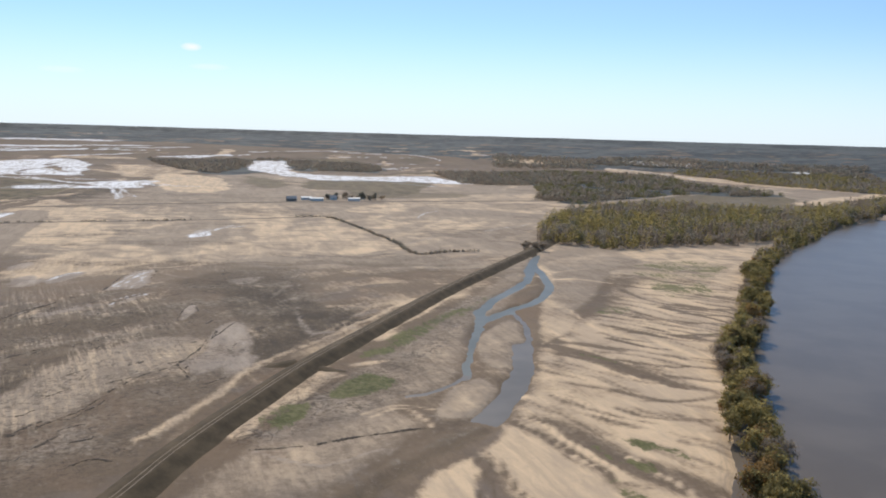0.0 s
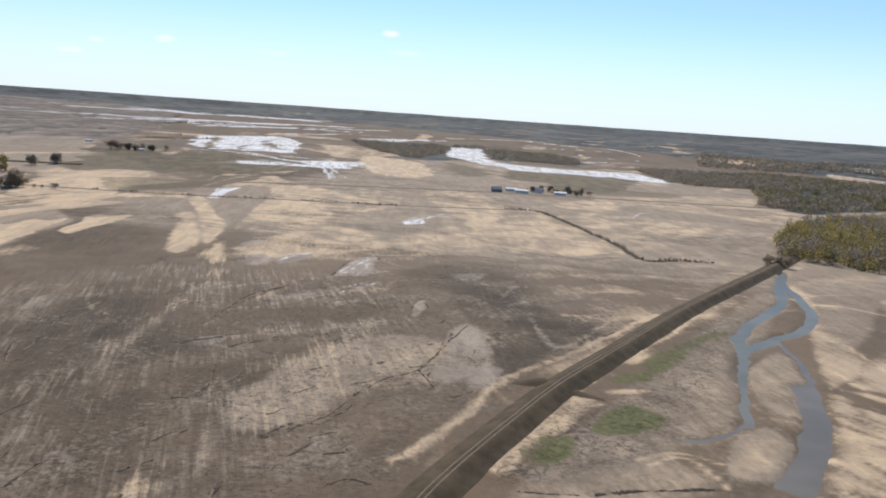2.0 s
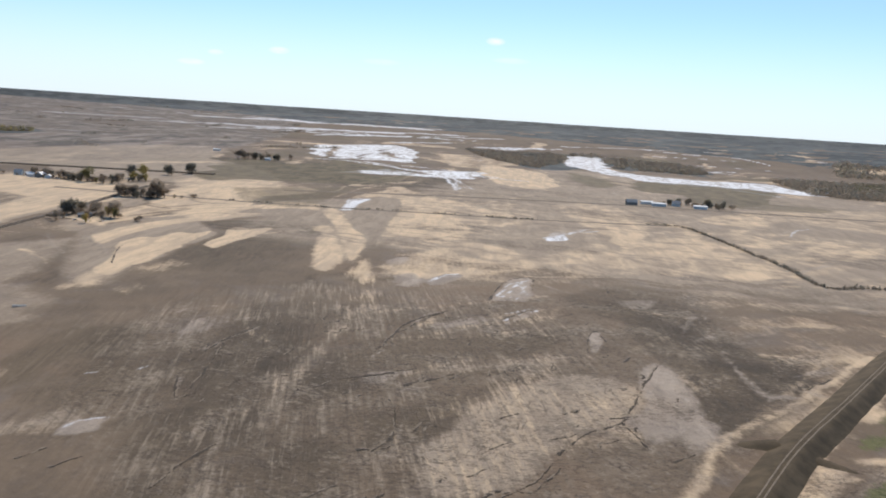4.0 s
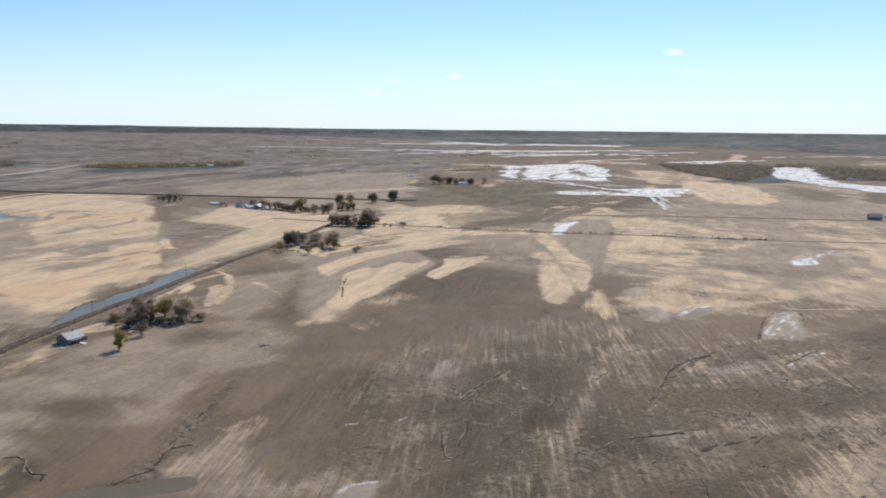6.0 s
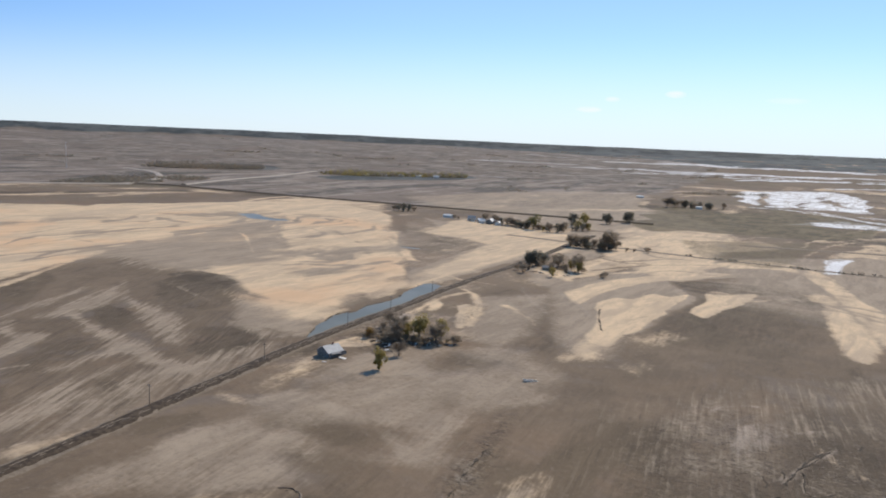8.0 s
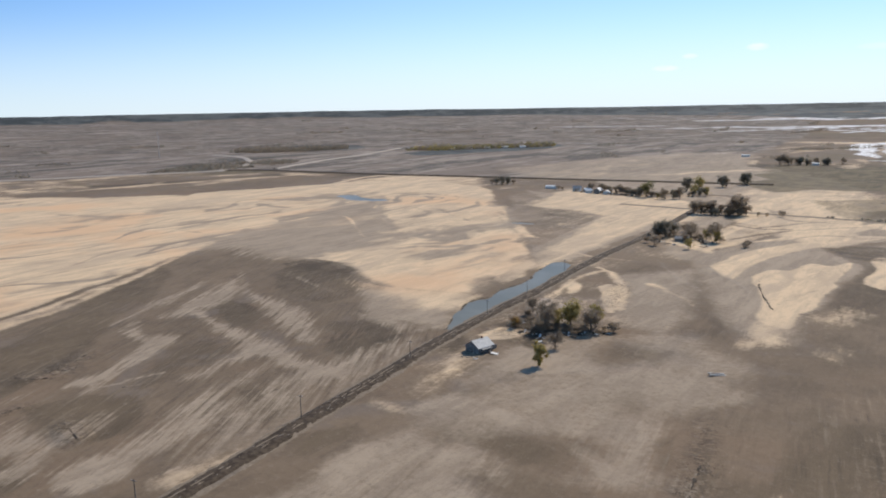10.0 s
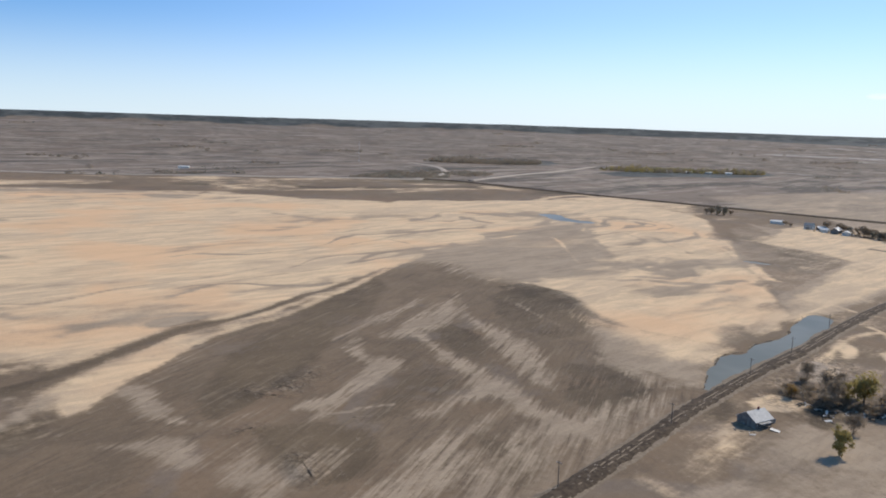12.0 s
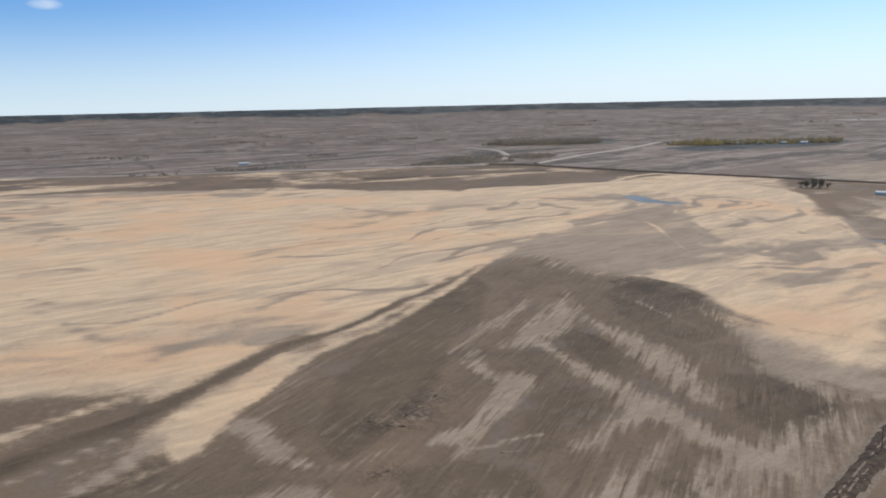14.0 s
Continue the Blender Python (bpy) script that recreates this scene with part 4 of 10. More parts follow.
paint("field", 20, 20, 30, .7, -2424, -330, -2321, -79, -2261, 169)
paint("dark", 20, 20, 30, .6, -2947, -429, -2862, 40, -2767, 535)
paint("sand", 14, 14, 24, .5, -2704, -248, -2556, 42)
paint("sand", 14, 14, 24, .45, -2179, 419, -2299, 588)
paint("dark", 16, 16, 26, .6, -2104, -168, -1972, 27)
paint("sand", 10, 10, 20, .5, -1886, -193, -1758, -72)
paint("dark", 14, 14, 24, .6, -1657, 735, -1777, 1061, -1615, 1208)
paint("sand", 10, 10, 18, .5, -1851, 835, -1875, 1057, -1775, 1203)
area("dark", 20, .5, -1780, 799, -1851, 971, -1612, 1137, -1385, 1113, -1444, 935)
# the plain left of the levee
area("white", 3, .8, -282, 843, -270, 885, -258, 853, -272, 831)
paint("white", 1.5, 1.5, 3, .7, -268, 901, -245, 945)
paint("pale", 1.5, 1.5, 3, .8, -219, 514, -211, 545)
paint("pale", 3, 3, 6, .55, -253, 469, -244, 479, -230, 505)
area("pale", 4, .5, -172, 602, -144, 623, -146, 594, -162, 585)
paint("pale", 2, 2, 4, .6, -124, 552, -116, 589)
paint("pale", 2, 2, 4, .6, -113, 525, -105, 542)
area("sand", 12, .6, -482, 773, -464, 870, -406, 882, -352, 820, -328, 735, -362, 695, -440, 705)
area("sand", 10, .6, -528, 1035, -524, 1125, -400, 1039, -350, 983, -408, 950, -476, 946)
area("sand", 5, .85, -219, 891, -202, 932, -177, 884, -197, 851)
area("sand", 14, .55, -196, 691, -207, 840, -173, 961, -118, 867, -76, 743, -150, 714)
paint("dark", 5, 5, 9, .65, -299, 744, -281, 787, -237, 795, -220, 865)
paint("dark", 4, 4, 8, .65, -171, 833, -180, 931, -207, 990)
paint("dark", 6, 6, 10, .65, -346, 551, -310, 594, -303, 647)
paint("dark", 5, 5, 9, .6, -250, 530, -208, 581, -168, 593)
paint("dark", 6, 6, 10, .6, -263, 416, -211, 445, -172, 478)
paint("dark", 6, 6, 10, .6, -233, 376, -195, 419, -165, 439)
paint("sand", 4, 4, 9, .42, -300, 477, -253, 537, -215, 586)
paint("sand", 4, 4, 9, .42, -267, 434, -228, 462, -195, 501)
area("dark", 10, .6, -191, 639, -161, 672, -122, 624, -89, 541, -109, 487, -142, 499)
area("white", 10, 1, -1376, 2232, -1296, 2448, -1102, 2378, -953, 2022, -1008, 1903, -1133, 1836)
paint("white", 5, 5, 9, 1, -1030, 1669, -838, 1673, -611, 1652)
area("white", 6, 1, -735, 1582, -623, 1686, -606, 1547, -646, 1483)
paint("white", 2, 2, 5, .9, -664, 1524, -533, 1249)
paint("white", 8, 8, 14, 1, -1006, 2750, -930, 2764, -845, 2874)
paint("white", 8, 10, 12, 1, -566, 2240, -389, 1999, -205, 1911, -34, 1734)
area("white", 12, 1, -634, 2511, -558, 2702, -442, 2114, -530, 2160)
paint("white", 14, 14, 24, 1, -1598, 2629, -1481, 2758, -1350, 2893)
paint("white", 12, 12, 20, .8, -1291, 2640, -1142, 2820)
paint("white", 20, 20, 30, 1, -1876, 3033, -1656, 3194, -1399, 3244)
area("sand", 16, .55, -1006, 2356, -717, 2155, -648, 1826, -765, 1819)
paint("dark", 8, 8, 14, .7, -936, 1515, -812, 1532, -698, 1478)
paint("dark", 10, 10, 18, .7, -838, 2467, -622, 2208, -486, 1979)
paint("field", 10, 10, 16, .7, -367, 1755, -180, 1678, -31, 1599)
# the bar
paint("sand", 2.5, 2, 5, -.9, 56, 436, 73, 423, 86, 405, 100, 386, 116, 364, 130, 353)
paint("green", 1.5, 1.5, 5, .4, 77, 408, 92, 393)
paint("sand", 1.5, 1.5, 3, -.8, 102, 453, 115, 439, 131, 431)
paint("sand", 1.2, 1.2, 3, -.8, 119, 468, 144, 457, 173, 467)
paint("sand", 1.2, 1.2, 3, -.8, 140, 495, 164, 478)
paint("sand", 1.2, 1.2, 3, -.7, 98, 406, 126, 396)
paint("green", 1, 1, 3, .6, 124, 603, 153, 591, 170, 573)
paint("sand", 1.2, 1.2, 3, -.8, 96, 350, 110, 342, 137, 353)
paint("sand", 1, 1, 3, -.7, 79, 331, 87, 325)
paint("dark", .8, .8, 2, .7, 30, 316, 42, 298, 51, 282, 59, 267, 66, 263)
paint("sand", 4, 5, 9, -.6, 42, 315, 60, 282, 76, 264, 92, 250)
paint("green", 1.5, 1.5, 4, .6, 62, 289, 65, 273)
area("green", 4, .75, 59, 259, 65, 259, 68, 246, 60, 242)
paint("green", 1.5, 1.5, 4, .65, 83, 290, 92, 280, 102, 270)
area("green", 3, .95, 76, 297, 83, 296, 87, 290, 80, 285, 76, 290)
area("green", 3, .8, 71, 275, 79, 274, 82, 266, 75, 266)
paint("sand", 1, 1, 3, .95, 225, 732, 274, 724)
paint("sand", 1, 1, 3, .95, 206, 684, 262, 679)
paint("sand", 1, 1, 3, .95, 204, 644, 242, 637)
paint("sand", 1, 1, 3, .9, 256, 778, 298, 767)
paint("sand", 2, 2, 4, .9, 112, 586, 143, 570, 170, 544, 212, 549)
paint("sand", 3, 3, 5, .95, 52, 402, 70, 384, 93, 359)
paint("sand", 3, 3, 5, .9, 38, 347, 56, 333, 78, 317, 94, 306)
paint("green", .8, .8, 3, .55, 119, 338, 136, 335)
paint("green", .8, .8, 3, .5, 118, 327, 133, 323)
paint("green", .8, .8, 3, .5, 152, 471, 176, 471)
paint("sand", 1.5, 1.5, 4, -.6, 98, 655, 88, 544, 73, 492)
paint("sand", 1.5, 1.5, 4, -.6, 96, 564, 103, 536, 95, 510)
# the western sand once more: long feathered tongues and dark leads between them
area("sand", 12, .9, -740, 58, -798, 77, -842, 87, -868, 106, -858, 135, -855, 164, -870, 199, -913, 237, -889, 230, -832, 182, -799, 141, -773, 113, -744, 88, -726, 71)
area("sand", 14, .75, -772, 83, -849, 91, -908, 124, -916, 158, -945, 203, -888, 178, -866, 136, -815, 103)
paint("sand", 6, 5, 10, -.95, -697, 62, -724, 84, -757, 108, -786, 139, -829, 182, -883, 235)
paint("dark", 4, 3, 10, .6, -697, 62, -724, 84, -757, 108, -786, 139, -829, 182, -883, 235)
area("sand", 5, .97, -683, 72, -704, 84, -717, 97, -730, 109, -746, 122, -732, 114, -716, 102, -698, 93, -682, 85)
paint("sand", 3, 2.5, 6, .85, -740, 115, -772, 150, -797, 182, -844, 220, -881, 252)
paint("sand", 3, 3, 5, -.8, -869, 167, -891, 195, -934, 232)
paint("dark", .8, .8, 2, .9, -970, 139, -979, 163, -1004, 190, -1010, 204)
paint("sand", 3, 3, 5, .95, -986, 150, -991, 188, -1051, 230, -1072, 268)
area("sand", 8, -.6, -1072, 181, -1111, 220, -1098, 252, -1053, 269, -1021, 224, -1032, 195)
paint("sand", 3, 3, 6, -.7, -841, 21, -846, 44, -850, 64, -883, 88, -899, 116, -902, 156, -925, 194)
paint("sand", 3, 3, 7, .85, -813, 33, -822, 64, -849, 91)
area("sand", 7, -.65, -956, -69, -962, -49, -937, -18, -911, -11, -920, -37, -935, -61)
area("sand", 6, -.6, -892, -18, -897, -5, -866, 11, -839, 17, -851, 1)
paint("sand", 7, 7, 12, -.7, -761, -29, -784, -19, -788, 5, -778, 23)
paint("sand", 8, 8, 14, -.75, -710, -29, -712, -4, -715, 14, -726, 36, -743, 50)
paint("sand", 5, 5, 9, .85, -820, -55, -824, -16, -821, 30, -788, 71)
paint("sand", 6, 6, 10, .85, -747, -40, -750, -12, -752, 23, -771, 54)
area("sand", 7, -.7, -1174, -158, -1208, -138, -1186, -103, -1221, -94, -1284, -123, -1331, -202)
paint("dark", 1, 1, 3, .7, -1189, -162, -1176, -130, -1179, -104)
paint("dark", .8, .8, 2, .6, -1163, -63, -1218, -67, -1238, -56)
area("sand", 4, -.55, -1189, -65, -1251, -67, -1217, -34, -1147, -23, -1203, -51)
paint("sand", 2, 2, 4, -.7, -1060, 3, -1073, 30, -1072, 49)
paint("sand", 2, 2, 4, -.6, -1400, -184, -1460, -159, -1472, -101, -1513, -34)
paint("sand", 4, 4, 8, .85, -1341, -111, -1353, -51, -1387, 32, -1432, 95)
paint("sand", 4, 4, 8, .8, -1147, -5, -1150, 79, -1153, 169)
paint("sand", 4, 4, 8, .8, -1025, -69, -1041, -13, -1041, 60, -1056, 137)
paint("sand", 3, 3, 7, .8, -1212, 79, -1239, 128, -1257, 207)
paint("sand", 1.5, 1.5, 4, -.6, -1217, 68, -1272, 86, -1334, 97)
area("sand", 5, .95, -1511, 177, -1573, 200, -1299, 176, -1210, 185, -1212, 157, -1309, 153)
paint("sand", 3, 3, 6, -.6, -1317, 245, -1305, 330, -1313, 401)
area("sand", 6, .9, -1247, 400, -1335, 464, -1335, 514, -1205, 494, -1142, 470, -1144, 430, -1150, 392)
paint("dark", .8, .8, 3, .5, -1308, 442, -1341, 500)
area("sand", 4, .95, -1041, 390, -1071, 416, -1051, 432, -1021, 411, -1021, 393)
paint("sand", 3, 3, 6, -.75, -1146, 313, -1114, 365, -1099, 423, -1149, 516)
area("sand", 5, .95, -918, 274, -971, 312, -983, 335, -943, 309, -904, 278)
paint("dark", .6, .6, 2, .8, -1016, 301, -997, 316)
paint("dark", 1.5, 1.5, 5, .7, -961, 329, -929, 345, -903, 363, -862, 370)
paint("dark", .6, .6, 2, .9, -853, 346, -857, 371)
area("sand", 7, .85, -1267, 500, -1355, 593, -1331, 642, -1259, 626, -1197, 566, -1182, 519)
paint("dark", .8, .8, 3, .6, -1318, 548, -1225, 534, -1179, 525)
area("sand", 5, .95, -1020, 566, -1076, 621, -1109, 668, -1046, 612, -1016, 576)
area("sand", 5, .9, -915, 490, -976, 547, -927, 539, -867, 503, -833, 495, -821, 465, -858, 460)
paint("sand", 2.5, 2.5, 5, -.75, -993, 601, -945, 578, -906, 574)
area("sand", 9, .85, -1066, 678, -1065, 706, -953, 648, -871, 600, -855, 568, -907, 587)
paint("sand", 3, 3, 7, .8, -836, 487, -851, 543, -817, 536)
area("sand", 12, .75, -854, 379, -865, 410, -816, 423, -787, 447, -743, 470, -696, 435, -730, 400, -747, 373, -769, 377, -806, 372)
area("sand", 12, -.45, -983, 484, -945, 494, -846, 460, -818, 416, -907, 436)
paint("sand", 3, 3, 5, .9, -1020, 489, -1009, 495, -955, 469)
paint("sand", 4, 4, 8, .9, -1366, 662, -1423, 744, -1437, 824, -1355, 817, -1243, 824)
# flats, fields and tree lines far to the north; white carries painted water glare
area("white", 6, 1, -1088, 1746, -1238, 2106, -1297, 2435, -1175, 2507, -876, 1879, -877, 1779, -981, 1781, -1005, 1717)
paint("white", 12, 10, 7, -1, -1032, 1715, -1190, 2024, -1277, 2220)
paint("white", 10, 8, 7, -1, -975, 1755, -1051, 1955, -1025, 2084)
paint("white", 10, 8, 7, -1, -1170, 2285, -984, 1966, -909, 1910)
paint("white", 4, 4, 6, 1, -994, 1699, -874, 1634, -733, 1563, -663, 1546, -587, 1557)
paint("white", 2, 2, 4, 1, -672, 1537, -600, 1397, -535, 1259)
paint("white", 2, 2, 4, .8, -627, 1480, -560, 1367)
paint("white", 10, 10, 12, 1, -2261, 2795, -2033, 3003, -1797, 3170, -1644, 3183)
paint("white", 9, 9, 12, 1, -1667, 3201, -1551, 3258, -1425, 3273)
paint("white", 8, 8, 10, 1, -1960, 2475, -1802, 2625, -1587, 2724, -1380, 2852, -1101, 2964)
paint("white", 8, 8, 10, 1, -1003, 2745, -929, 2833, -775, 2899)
paint("white", 3, 3, 6, .8, -571, 954, -583, 988, -582, 1016)
paint("white", 2, 2, 4, .6, -284, 853, -271, 876, -257, 954)
area("white", 4, .35, -282, 849, -287, 884, -272, 898, -261, 855)
paint("white", 8, 8, 10, 1, -317, 2416, -255, 2410, -125, 2602)
paint("white", 8, 8, 10, .8, -468, 3181, -298, 3129, -145, 3139, -18, 2955)
paint("white", 8, 8, 10, .8, 156, 3122, 300, 3053, 477, 3059)
paint("white", 8, 8, 10, .8, 694, 2976, 791, 2914, 934, 2938)
paint("white", 6, 6, 8, .7, 476, 2769, 625, 2717, 719, 2534, 752, 2294)
area("dark", 12, .85, -1230, 1461, -1093, 1490, -1034, 1560, -764, 1601, -713, 1518, -672, 1272, -766, 1151, -920, 1089)
area("dark", 10, .8, -578, 1175, -633, 1369, -641, 1466, -521, 1244)
area("field", 10, .8, -941, 1312, -789, 1365, -733, 1179, -829, 1100)
paint("dark", 4, 4, 8, .7, -888, 1051, -816, 1150, -674, 1162, -506, 1218, -335, 1298)
paint("dark", 5, 5, 9, .7, -681, 1022, -616, 1146, -589, 1229)
paint("dark", 6, 6, 10, .7, -747, 901, -697, 981, -653, 1063)
area("sand", 10, .7, -554, 862, -593, 990, -608, 1096, -556, 1157, -479, 1087, -412, 950, -380, 827, -403, 741, -467, 754)
area("sand", 12, .75, -514, 728, -518, 804, -380, 638, -330, 543, -380, 577, -439, 644)
paint("dark", 4, 4, 8, .7, -520, 803, -474, 750, -380, 638, -340, 568)
area("dark", 10, .7, -468, 566, -505, 648, -507, 709, -441, 643, -395, 571, -404, 528)
paint("dark", 5, 5, 9, .7, -573, 645, -560, 703, -549, 769)
paint("sand", 4, 4, 8, .75, -528, 594, -532, 653, -533, 737, -533, 795)
paint("sand", 3, 3, 6, .8, -488, 664, -483, 691)
paint("dark", 5, 5, 10, .65, -472, 1092, -382, 913, -312, 838, -263, 770)
paint("dark", 5, 5, 10, .6, -263, 770, -232, 831, -220, 888)
area("sand", 10, .65, -358, 1171, -307, 1260, -231, 1160, -186, 934, -244, 931)
area("field", 8, .9, -194, 1574, -151, 1751, -75, 1722, -57, 1503, -151, 1372)
area("field", 10, .8, -531, 2892, -358, 2881, -289, 2721, -412, 2512)
paint("sand", 2, 2, 5, .8, -285, 2105, -170, 1562, -109, 1343)
paint("white", 1.5, 1.5, 4, .7, -37, 1082, -14, 1193)
paint("white", 1.5, 1.5, 4, .6, 51, 953, 113, 1039)
paint("dark", 6, 6, 10, .7, -40, 931, 25, 939, 54, 907)
area("sand", 8, .7, -155, 1165, -114, 1286, -59, 1273, -71, 1159, -126, 1125)
# the torn field near the levee
area("rows", 20, .9, -193, 296, -200, 388, -164, 424, -131, 401, -140, 359, -151, 296)
area("sand", 14, .38, -186, 302, -193, 318, -191, 356, -178, 393, -160, 413, -133, 409, -132, 375, -143, 337, -153, 305, -166, 293)
paint("dark", 5, 4, 10, .8, -213, 311, -196, 334, -194, 374, -180, 415, -157, 445)
paint("dark", 5, 5, 10, .6, -185, 283, -157, 289, -143, 312, -135, 344, -120, 365)
paint("sand", 3, 3, 12, .25, -283, 326, -278, 351, -271, 386, -269, 426)
area("pale", 3, .62, -133, 380, -129, 406, -136, 446, -129, 474, -111, 442, -101, 405, -101, 365, -110, 378, -119, 361)
paint("dark", 1, 1, 2.5, .9, -153, 323, -148, 356, -135, 377, -132, 417, -136, 446, -129, 474)
paint("dark", 1, 1, 2.5, .8, -129, 376, -118, 357, -110, 344, -105, 361)
paint("dark", 1, 1, 2.5, .9, -210, 305, -210, 324, -222, 350, -249, 394)
paint("dark", .8, .8, 2, .9, -166, 283, -161, 297, -150, 304, -146, 325)
paint("dark", .8, .8, 2, .8, -151, 261, -151, 276, -147, 283)
paint("dark", .8, .8, 2, .9, -251, 376, -237, 390, -231, 388)
paint("dark", .8, .8, 2, .8, -257, 403, -263, 442, -265, 473)
paint("pale", 1.5, 1.5, 3, .7, -267, 487, -263, 499)
paint("pale", 1, 1, 2, .7, -246, 481, -238, 498)
paint("white", 1, 1, 2, .8, -300, 578, -298, 598, -288, 608)
area("sand", 6, .5, -189, 226, -190, 240, -180, 241, -177, 229)
paint("dark", .8, .8, 2, .8, -196, 243, -189, 247, -179, 255)
paint("dark", 1, 1, 2, .8, -178, 225, -170, 230, -164, 236)
area("pale", 3, 1, -314, 263, -318, 274, -314, 280, -310, 286, -307, 279, -306, 269)
paint("white", 1, 1, 2, .7, -314, 268, -315, 276, -310, 285)
area("pale", 2, .8, -247, 552, -249, 590, -246, 619, -235, 605, -228, 580, -237, 562)
paint("white", 1, 1, 2, .7, -245, 565, -247, 607, -236, 600, -229, 580)
paint("dark", 1, 1, 2.5, .8, -265, 462, -263, 486, -259, 502)
area("sand", 6, .5, -264, 468, -261, 488, -258, 500, -256, 480, -258, 464)
paint("dark", 1, 1, 2.5, .8, -258, 392, -262, 414, -268, 449)
paint("dark", 1, 1, 2.5, .9, -252, 365, -247, 377, -238, 386, -234, 393)
area("pale", 4, .4, -247, 371, -240, 382, -235, 383, -235, 373, -243, 366)
paint("dark", .8, .8, 2, .9, -228, 372, -221, 384, -217, 393, -211, 402)
paint("pale", 1, 1, 2, .8, -224, 502, -220, 519, -214, 544)
paint("dark", .8, .8, 2, .8, -225, 501, -221, 524, -216, 545)
area("scour", 10, .8, -299, 460, -264, 511, -215, 575, -195, 471, -203, 384, -242, 328)
paint("sand", 8, 8, 20, .3, -255, 305, -270, 343, -282, 392, -293, 453)
area("sand", 18, .36, -386, 267, -382, 290, -354, 271, -329, 273, -312, 265, -356, 234, -380, 247)
paint("dark", 1, 1, 2.5, 1, -385, 218, -383, 232, -380, 247)
paint("dark", 1, 1, 2.5, .8, -388, 255, -387, 268, -386, 272)
area("dark", 2, .8, -428, 222, -421, 222, -411, 220, -406, 221, -403, 218, -409, 216, -418, 218)
area("sand", 6, .97, -1241, 315, -1331, 381, -1427, 468, -1402, 561, -1265, 540, -1226, 493, -1249, 428, -1220, 353)
area("sand", 4, .97, -1364, 557, -1324, 600, -1280, 629, -1198, 576, -1190, 534, -1249, 540)
paint("dark", 1.5, 1.5, 4, .6, -1378, 578, -1249, 540, -1172, 526, -1174, 581)
paint("sand", 2, 2, 4, -.8, -1378, 578, -1249, 540, -1172, 526, -1174, 581)
paint("sand", 5, 5, 7, .97, -1410, 689, -1488, 806, -1407, 840)
area("sand", 4, .97, -1050, 397, -1076, 435, -1046, 430, -1025, 397)
area("sand", 6, -.85, -1130, 477, -1156, 532, -1161, 575, -1124, 600, -1093, 540, -1097, 484)
paint("sand", 3, 3, 5, .97, -995, 526, -911, 497, -820, 472)
paint("sand", 2, 2, 4, .97, -1136, 607, -1180, 653, -1253, 687)
paint("sand", 3, 3, 5, .95, -952, 530, -1042, 607, -1078, 650)
paint("sand", 4, 4, 7, .95, -1042, 674, -923, 632, -813, 571)
paint("sand", 4, 4, 7, .95, -708, 455, -767, 516, -815, 567, -789, 565)
paint("sand", 3, 3, 5, .95, -929, 559, -881, 563, -838, 520)
paint("sand", 3, 3, 6, -.8, -888, 500, -913, 542, -917, 588)
paint("sand", 3, 3, 6, -.8, -1012, 620, -940, 593, -859, 562)
paint("sand", 3, 3, 6, .95, -910, 266, -993, 320, -1051, 394, -1123, 495, -1193, 590)
paint("sand", 3, 3, 6, .95, -1023, 254, -1043, 303, -1098, 380, -1165, 469)
paint("sand", 2, 2, 5, -.8, -1035, 301, -995, 316, -1020, 355)
paint("sand", 3, 3, 6, -.7, -1201, 289, -1188, 357, -1192, 451)
area("sand", 8, .95, -837, 361, -823, 406, -761, 436, -709, 479, -677, 443, -720, 411, -776, 382)
paint("white", 8, 8, 10, 1, -2134, 2933, -1980, 3075, -1766, 3095, -1616, 3164)
paint("white", 6, 6, 8, 1, -2003, 2452, -1847, 2657, -1667, 2740, -1510, 2847)
paint("white", 6, 6, 8, 1, -1493, 2811, -1357, 2857, -1231, 2944)
paint("white", 8, 8, 10, .8, -2792, 2791, -2503, 2781, -2342, 2977)
paint("field", 8, 8, 14, .7, -1633, 1889, -1509, 1987, -1292, 2063)
paint("dark", 8, 8, 14, .7, -1693, 1399, -1490, 1495, -1352, 1760)
area("dark", 10, .7, -1211, 1274, -1157, 1478, -1008, 1447, -959, 1276, -1062, 1174)
area("dark", 8, .9, -952, 1515, -840, 1482, -722, 1341, -716, 1456, -764, 1487, -868, 1544)
area("field", 10, .8, -1019, 1245, -1008, 1447, -822, 1402, -742, 1290, -793, 1165, -883, 1127)
area("green", 6, .95, -68, 306, -62, 326, -49, 355, -34, 360, -36, 348, -51, 330, -61, 302)
area("green", 5, .9, -39, 358, -27, 386, -14, 429, -3, 467, 0, 459, -14, 400, -29, 361)
paint("green", 2, 2, 4, .8, -1, 468, 14, 514, 33, 570)
area("sand", 40, .22, -762, 251, -746, 297, -691, 315, -642, 343, -578, 286, -574, 236, -603, 208, -656, 207)
area("sand", 24, -.6, -688, -24, -696, 19, -698, 60, -654, 55, -600, 48, -608, -1)
area("dark", 24, .6, -679, -21, -687, 20, -689, 53, -639, 52, -598, 42, -608, -1)
paint("sand", 3, 3, 7, .5, -596, 50, -631, 60, -660, 72)
paint("sand", 3, 3, 8, .45, -636, 1, -654, 19, -671, 37)
# wind-laid silt bands on the western field
paint("sand", 6, 6, 16, .45, -736, 210, -746, 237, -760, 272, -784, 302)
paint("sand", 6, 6, 14, .45, -820, 303, -749, 286, -698, 280, -648, 273)
paint("sand", 6, 9, 16, .55, -715, 223, -672, 223, -636, 226, -615, 233, -590, 236, -572, 241, -563, 254)
